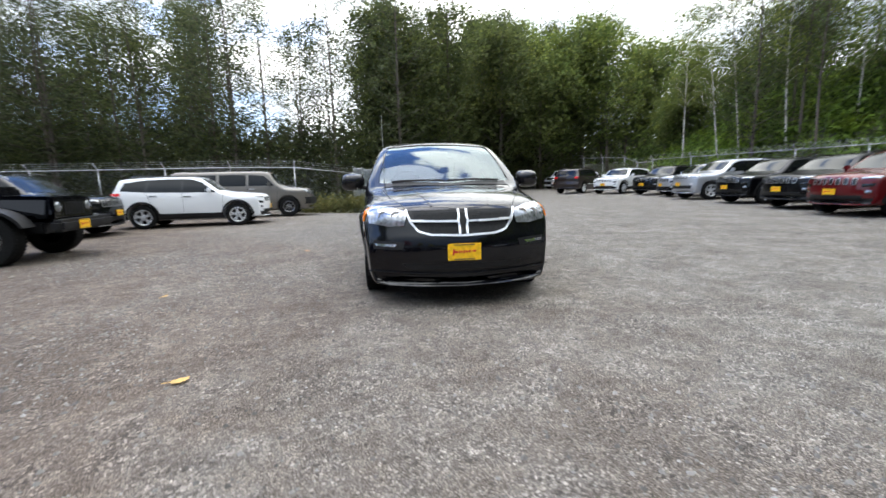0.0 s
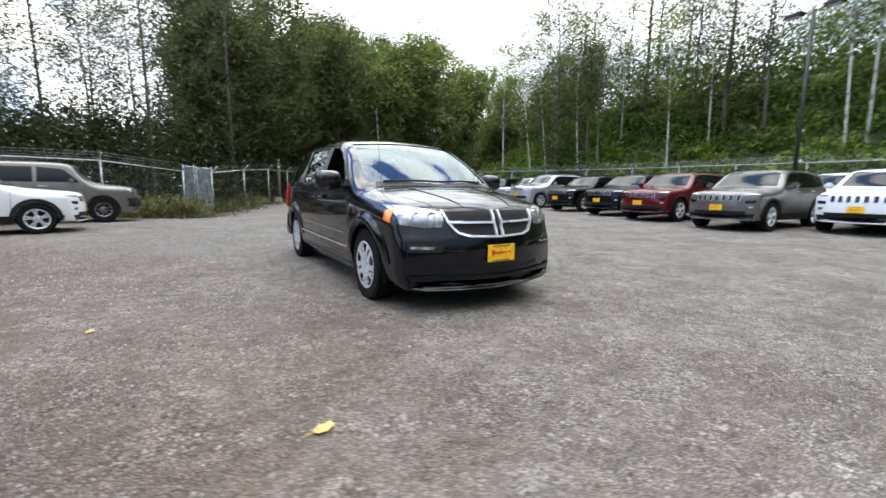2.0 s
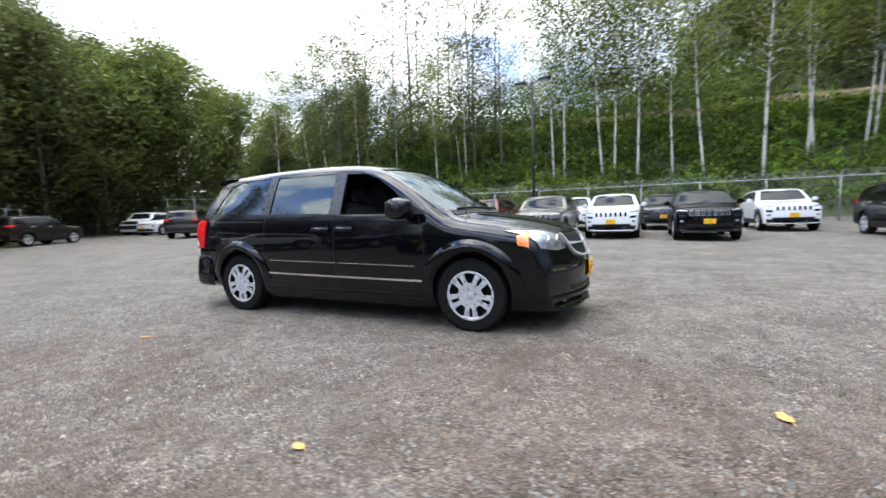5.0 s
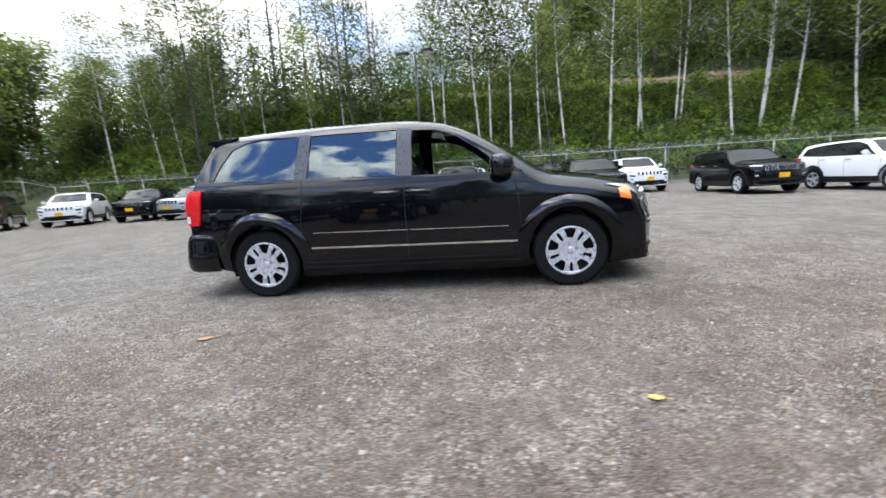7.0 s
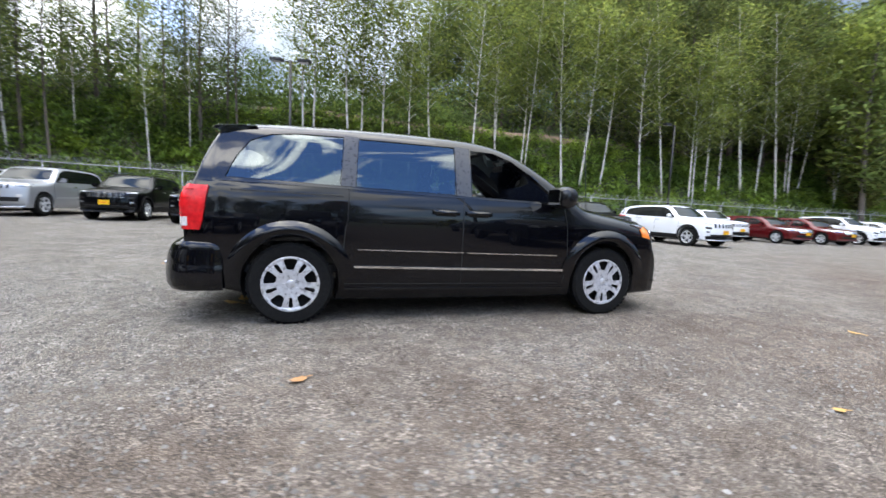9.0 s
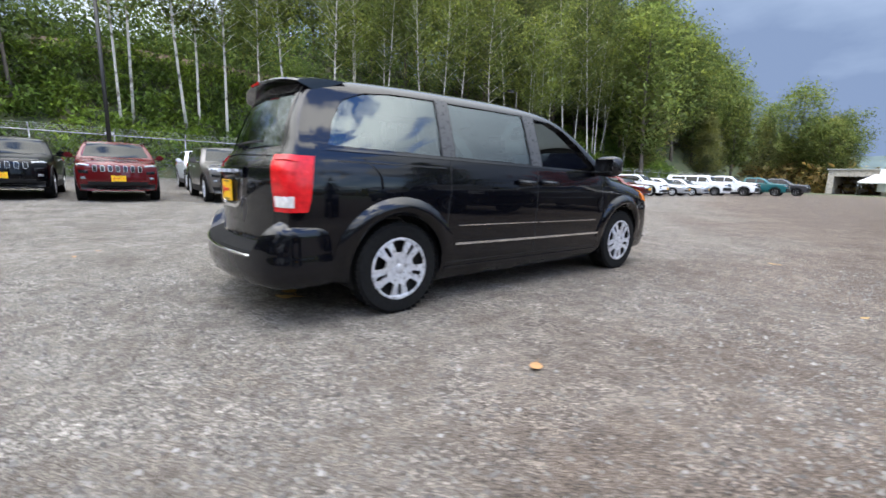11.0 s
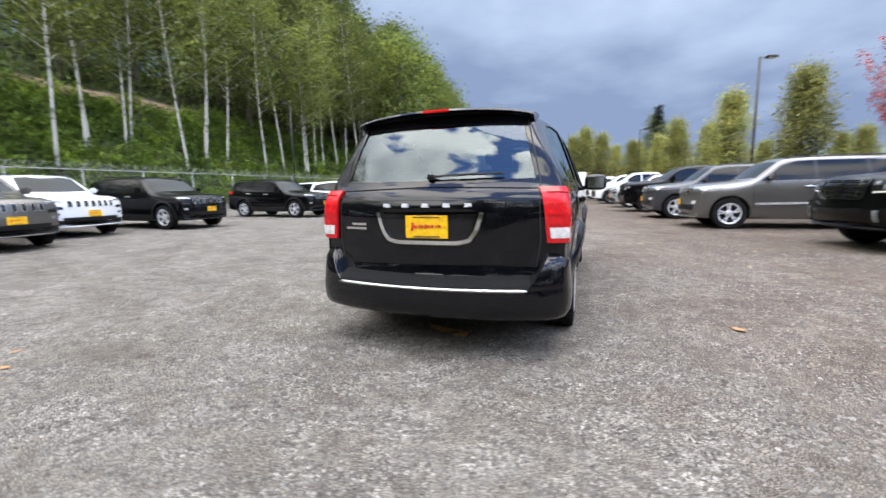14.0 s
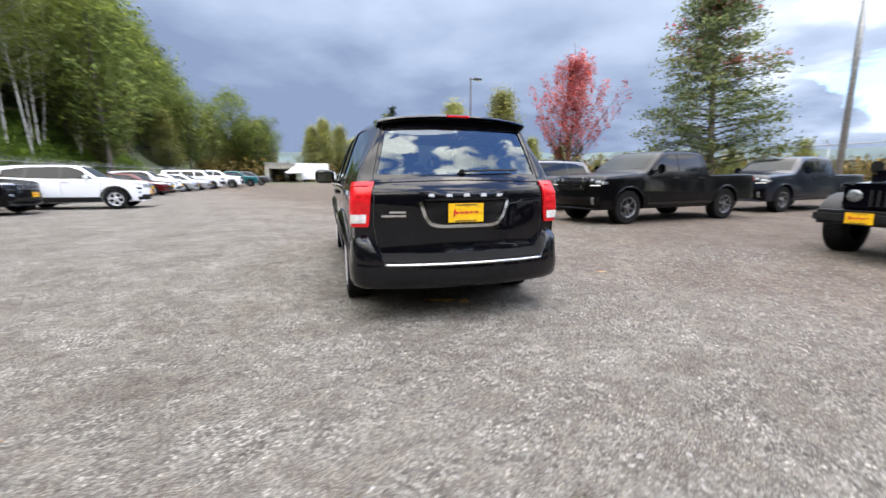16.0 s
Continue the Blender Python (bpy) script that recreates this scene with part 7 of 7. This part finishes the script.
    for i in range(14):
        y = -26 - 66 * (i + rng.uniform()) / 14
        put("dark" if i < 9 else "alder", foot_x(y) + 6 + 5 * rng.uniform(), y, rng.uniform(1.1, 1.45))
    for i in range(14):
        y = -45 - 55 * rng.uniform()
        put("poplar" if i % 4 == 0 else "alder", 23 + 9 * rng.uniform(), y, rng.uniform(1.0, 1.5))
    for i in range(22):
        put("alder" if i % 2 else "poplar", 13.5 + 30 * rng.uniform(), -96 - 16 * rng.uniform(), rng.uniform(0.9, 1.5))
    # beyond the yard's far end and its west side
    put("maple", -17.6, -24.6, 1.0)
    put("gum", -19.7, -12.9, 1.0)
    for x, y, s in ((-3, -100, 1.3), (0.5, -104, 1.5), (3.5, -102, 1.3), (-6, -98, 1.0), (-12.9, -26.5, 0.80), (-11.2, -34, 0.82), (-12, -44, 0.7), (-9.5, -46, 0.8), (-16, -42, 0.5), (-8.6, -52, 0.7), (-19.0, -33, 0.5), (-8, -70, 0.8), (-20, -38, 0.5), (-24, -36, 0.45), (-14, -52, 0.6), (-17.5, -47, 0.5), (-6.5, -62, 0.75), (-11, -58, 0.7), (-21, -50, 0.5)):
        put("poplar", x, y, s)
    put("fir", -9.4, -58, 0.68)
    put("dark", -10.2, -71, 0.78)
    put("dark", -11.4, -73, 0.8)
    put("gum", -27, 0.0, 0.8)
    for i in range(14):
        put("poplar", -60 + 36 * rng.uniform(), -70 + 60 * rng.uniform(), rng.uniform(0.3, 0.5))


forest()


def undergrowth():
    """Brambles over the bank, bushes and weeds along the fences, far woods: nobody could count them."""
    rng = np.random.default_rng(3)

    def heap(name, cents, per, spread, size, mat, label, cat="undergrowth", flat=1.0):
        v, f = leaf_cloud(cents, per, spread, size, rng, flat)
        ob = raw(name, v.tolist(), f.tolist(), mat)
        out = v - np.repeat(np.repeat(np.array(cents), per, axis=0), 4, axis=0)
        rounded(ob, v, out + np.array((0, 0, 0.5 * spread[2])), 0.65)
        tagged(ob, label, cat, kind="stuff")

    cents = []
    for i in range(1900):
        y = 28 - 92 * rng.uniform()
        d = 0.5 + 7.6 * rng.uniform() ** 1.1
        x = foot_x(y) + d
        z = lift(x, y)
        r = rng.uniform(0.4, 1.0)
        for k in range(8):
            q = rng.normal(0, 1, 3)
            q /= np.linalg.norm(q)
            cents.append((x + q[0] * r, y + q[1] * r, z + 0.1 + abs(q[2]) * r))
    for i in range(3000):
        y = 28 - 92 * rng.uniform()
        x = foot_x(y) + 0.2 + 8.2 * rng.uniform()
        cents.append((x, y, lift(x, y) + 0.12))
    heap("brambles", cents, 10, (0.24, 0.24, 0.17), 0.13, LEAF_IVY, "low green brambles and ivy covering the bank")
    # dark shrubs over the upper slope towards the north
    cents = []
    for i in range(3200):
        y = 34 - 48 * rng.uniform()
        d = 3.6 + 12 * rng.uniform()
        x = foot_x(y) + d
        top = (0.5 + 3.6 * rng.uniform() ** 1.2) * smoothstep(2.5, 7, d) * smoothstep(-15, 0, y)
        if top > 0.25:
            cents.append((x, y, lift(x, y) + top))
    heap("bank_shrubs", cents, 16, (0.5, 0.5, 0.45), 0.14, LEAF_BANK, "dark shrubs crowding the upper bank")
    cents = []
    for i in range(4600):
        y = 44 - 119 * rng.uniform()
        x = foot_x(y) + 12.3 + 26 * rng.uniform() ** 1.3
        cents.append((x, y, lift(x, y) + 0.3 + (0.9 + 2.1 * smoothstep(4, -12, y)) * rng.uniform() ** 1.5))
    heap("bank_thicket", cents, 12, (0.6, 0.6, 0.5), 0.22, LEAF_BANK, "dense green thicket on the upper bank")
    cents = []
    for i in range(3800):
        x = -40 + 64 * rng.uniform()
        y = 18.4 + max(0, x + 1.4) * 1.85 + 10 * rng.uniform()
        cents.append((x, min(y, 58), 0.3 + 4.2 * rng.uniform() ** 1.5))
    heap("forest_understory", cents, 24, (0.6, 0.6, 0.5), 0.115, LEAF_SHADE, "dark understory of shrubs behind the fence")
    cents = []
    for i in range(700):
        u = rng.uniform()
        x, y = (-5 + 3 * u, 14.6 + 1.4 * u) if i % 2 else (-1.2 + 11 * u, 16.9 + 19.2 * u)
        cents.append((x + rng.normal(0, 0.3), y - 0.2 + rng.normal(0, 0.5), 0.05 + 0.4 * rng.uniform() ** 1.5))
    heap("weeds", cents, 16, (0.25, 0.25, 0.18), 0.06, LEAF_DRY, "tall dry weeds and grass at the foot of the fence", "weeds", 2.5)
    cents = []
    for i in range(4200):
        x = -140 + 190 * rng.uniform()
        y = -92 - 30 * rng.uniform() if x > -30 else -95 + (-(x + 30)) * 0.9 * rng.uniform()
        hgt = 3.5 + 3.0 * noise.noise(Vector((x * 0.06, 2.0, 0)))
        cents.append((x, y, hgt * rng.uniform()))
    heap("far_woods", cents, 9, (1.2, 1.2, 0.9), 0.55, LEAF_ORANGE, "distant woods turning brown and orange", "woods")
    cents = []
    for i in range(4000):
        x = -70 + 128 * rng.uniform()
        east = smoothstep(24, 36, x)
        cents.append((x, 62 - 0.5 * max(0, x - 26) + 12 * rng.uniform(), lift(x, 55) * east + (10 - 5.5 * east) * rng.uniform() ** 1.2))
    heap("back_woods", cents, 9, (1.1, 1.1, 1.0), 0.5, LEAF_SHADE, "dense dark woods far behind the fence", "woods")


undergrowth()

# ---- lamps, boxes, far buildings, fallen leaves ----
def lamp_post(x, y, h, heads, rz, label, paint_mat=None):
    root = thing("street_lamp", pose(x, y, lift(x, y), 0, 0, rz), label, "street lamp")
    bm = bmesh.new()
    tube(bm, [(0, 0, 0), (0, 0, 0.5)], 0.16, 12)
    part("base", bm, CLADDING, root)
    bm = bmesh.new()
    tube(bm, [(0, 0, 0.4), (0, 0, h)], 0.095 if h < 12 else 0.13, 10, 0.075 if h < 12 else 0.09)
    part("pole", bm, paint_mat or LAMP_PAINT, root)
    if heads == 2:
        for z, w in ((3.7, 0.16), (2.3, 0.34)):
            bm = bmesh.new()
            box(bm, (0, -0.13, z), (w, 0.16, 0.13), 0.03)
            part("camera_box", bm, CANVAS, root, "small white camera box on the pole")
    for s in ((-1, 1) if heads == 2 else (1,)):
        bm = bmesh.new()
        tube(bm, [(0, 0, h - 0.12), (s * 0.45, 0, h - 0.05)], 0.03, 6)
        arm = part("arm", bm, LAMP_PAINT, root)
        bm = bmesh.new()
        box(bm, (s * 0.80, 0, h - 0.02), (0.75, 0.42, 0.18), 0.05)
        head = part("lamp_head", bm, LAMP_PAINT, root)
        bm = bmesh.new()
        box(bm, (s * 0.80, 0, h - 0.118), (0.5, 0.3, 0.02), 0.004)
        part("lens", bm, LENS_WHITE, head)
    return root


lamp_post(22.3, 3.2, 9.3 - lift(22.3, 3.2), 2, 78, "dark double-headed car-park lamp on a tall pole")
lamp_post(-11.8, -31, 9.7, 1, 200, "dark single-headed car-park lamp on a tall pole")
lamp_post(-20.5, -7.4, 14.0, 1, 20, "tall grey lamp pole beside the west fence", STEEL)
lamp_post(-7.3, -61.8, 8.8, 1, 160, "dark single-headed car-park lamp far down the yard")
lamp_post(24.6, -27, 8.0, 1, 90, "dark car-park lamp among the birches")


def gate_panel(x, y, w, h, rz):
    """A narrow corrugated steel panel on a frame, part of the gate."""
    root = thing("gate_panel", pose(x, y, lift(x, y), 0, 0, rz), "tall grey corrugated steel gate panel beside the fence", "gate", "gate panels")
    bm = bmesh.new()
    n = 24
    prev = None
    for i in range(n + 1):
        u = -w / 2 + w * i / n
        d = 0.016 * (1 if (i // 2) % 2 else -1)
        cur = [bm.verts.new((u, d, 0.05)), bm.verts.new((u, d, h - 0.1))]
        if prev:
            bm.faces.new((prev[0], cur[0], cur[1], prev[1]))
        prev = cur
    bmesh.ops.solidify(bm, geom=bm.faces, thickness=0.008)
    part("sheet", bm, BOX_GREEN, root)
    for k in (-1, 1):
        bm = bmesh.new()
        tube(bm, [(k * (w / 2 + 0.02), 0, 0), (k * (w / 2 + 0.02), 0, h)], 0.022, 8)
        part("gate_post", bm, BOX_GREEN, root)
    for z in (0.12, h - 0.08):
        bm = bmesh.new()
        tube(bm, [(-w / 2, 0.06, z), (w / 2, 0.06, z)], 0.025, 6)
        part("cross_rail", bm, STEEL, root)


gate_panel(-2.32, 16.6, 0.40, 2.42, 20)
gate_panel(-1.72, 16.85, 0.60, 2.38, 12)


def short_post(x, y):
    root = thing("bollard_post", pose(x, y, lift(x, y)), "dark timber post with a pale concrete block at its foot", "post")
    bm = bmesh.new()
    tube(bm, [(0, 0, 0), (0, 0, 2.6)], 0.09, 10, 0.08)
    part("post", bm, BARK, root)
    bm = bmesh.new()
    box(bm, (-0.15, -0.3, 0.2), (0.45, 0.4, 0.42), 0.06)
    part("footing", bm, CLADDING, root)
    for z in (2.3, 2.7):
        bm = bmesh.new()
        box(bm, (0, -0.1, z), (0.09, 0.07, 0.09), 0.02)
        part("insulator", bm, CANVAS, root)


short_post(2.6, 23.0)


def fallen_leaf(x, y, s, rz, mat=None):
    bm = bmesh.new()
    pts = []
    n = 14
    for i in range(n):
        a = 2 * math.pi * i / n
        r = s * (1 + 0.25 * math.cos(a)) * (0.85 + 0.2 * (i % 2))
        pts.append((r * math.cos(a), 0.62 * r * math.sin(a)))
    top = [bm.verts.new((u, v, 0.012 + 2.2 * u * u + 1.2 * v * v)) for u, v in pts]
    c = bm.verts.new((0, 0, 0.012))
    for i in range(n):
        bm.faces.new((c, top[i], top[(i + 1) % n]))
    tube(bm, [(-s * 0.7, 0, 0.014), (-s * 1.5, 0.01, 0.012)], 0.003, 4)
    ob = part("fallen_leaf", bm, mat or FALLEN, None)
    ob.matrix_basis = pose(x, y, lift(x, y), 0, 0, rz)
    tagged(ob, "curled yellow fallen leaf lying on the gravel", "leaf", "fallen leaves")


for x, y, s, r, mat in ((-1.95, -3.67, 0.055, 20, FALLEN), (-3.1, -1.5, 0.04, 80, FALLEN), (-2.15, 1.4, 0.055, 130, FALLEN_BROWN), (0.03, 2.05, 0.09, 10, FALLEN), (-0.12, 2.12, 0.08, 70, FALLEN),
                        (0.15, 2.0, 0.07, 140, FALLEN), (-3.6, -3.0, 0.03, 45, FALLEN), (2.6, 3.6, 0.035, 10, FALLEN_BROWN), (2.9, 3.4, 0.03, 60, FALLEN_BROWN)):
    fallen_leaf(x, y, s, r, mat)


def far_end():
    # low shed with a dark opening
    root = thing("shed", pose(9.0, -92, 0), "beige shed with a wide dark doorway at the far end", "shed")
    bm = bmesh.new()
    box(bm, (-3.2, 0, 1.9), (0.8, 8, 3.8), 0.03)
    box(bm, (3.2, 0, 1.9), (0.8, 8, 3.8), 0.03)
    box(bm, (0, -3.9, 1.9), (5.6, 0.2, 3.8), 0.03)
    box(bm, (0, 3.9, 3.3), (5.6, 0.2, 1.0), 0.03)
    part("wall", bm, CLADDING, root)
    bm = bmesh.new()
    box(bm, (0, 0, 3.9), (7.6, 8.6, 0.2), 0.04)
    part("roof", bm, STEEL, root)
    # white box van
    root = thing("box_truck", pose(2.4, -86, 0, 0, 0, -90), "white box truck standing at the far end", "truck")
    bm = bmesh.new()
    box(bm, (0, 0.8, 2.2), (2.4, 6.4, 3.2), 0.06)
    part("cargo_box", bm, CANVAS, root)
    bm = bmesh.new()
    box(bm, (0, -3.0, 1.35), (2.1, 1.5, 1.6), 0.2)
    cab = part("cab", bm, WHITE, root)
    bm = bmesh.new()
    box(bm, (0, -3.66, 1.7), (1.8, 0.04, 0.6), 0.02)
    part("windshield", bm, CAR_GLASS, cab)
    for sx in (-1, 1):
        for y in (-2.7, 2.2):
            wheel(root, sx * 1.0, y, 0.42, 0.28, "offroad", sx)
    # white canopy tent
    root = thing("canopy_tent", pose(6.6, -84, 0), "white peaked canopy tent at the far end", "tent")
    bm = bmesh.new()
    r = bmesh.ops.create_cone(bm, cap_ends=False, segments=4, radius1=2.3, radius2=0.05, depth=1.1)
    bmesh.ops.transform(bm, matrix=Matrix.Translation((0, 0, 2.0 + 0.55)) @ Matrix.Rotation(math.pi / 4, 4, "Z"), verts=bm.verts)
    box(bm, (0, 0, 1.9), (3.24, 3.24, 0.25), 0.02)
    part("canopy", bm, CANVAS, root, smooth=0)
    for sx in (-1, 1):
        for sy in (-1, 1):
            bm = bmesh.new()
            tube(bm, [(sx * 1.55, sy * 1.55, 0), (sx * 1.55, sy * 1.55, 2.0)], 0.03, 6)
            part("pole", bm, STEEL, root)


far_end()


def distant_ridge():
    """A low wooded ridge far off to the west and south; its haze is put into the base colour."""
    v, f = [], []
    n = 90
    for i in range(n):
        a = radians(150 + 130 * i / (n - 1))
        r = 420
        h = 26 + 9 * noise.noise(Vector((i * 0.11, 0, 0))) + 3 * noise.noise(Vector((i * 0.6, 3, 0)))
        v += [(r * math.cos(a), r * math.sin(a), -2), (1.12 * r * math.cos(a), 1.12 * r * math.sin(a), h), (1.5 * r * math.cos(a), 1.5 * r * math.sin(a), h * 0.5)]
    for i in range(n - 1):
        for k in (0, 1):
            f.append((3 * i + k, 3 * i + k + 1, 3 * i + k + 4, 3 * i + k + 3))
    tagged(raw("backdrop", v, f, simple("hazy_wooded_ridge", (0.07, 0.10, 0.10), 0.95, grain=0.2, scale=0.05), smooth=True), "low wooded ridge far beyond the yard", "ridge", kind="structure")


distant_ridge()
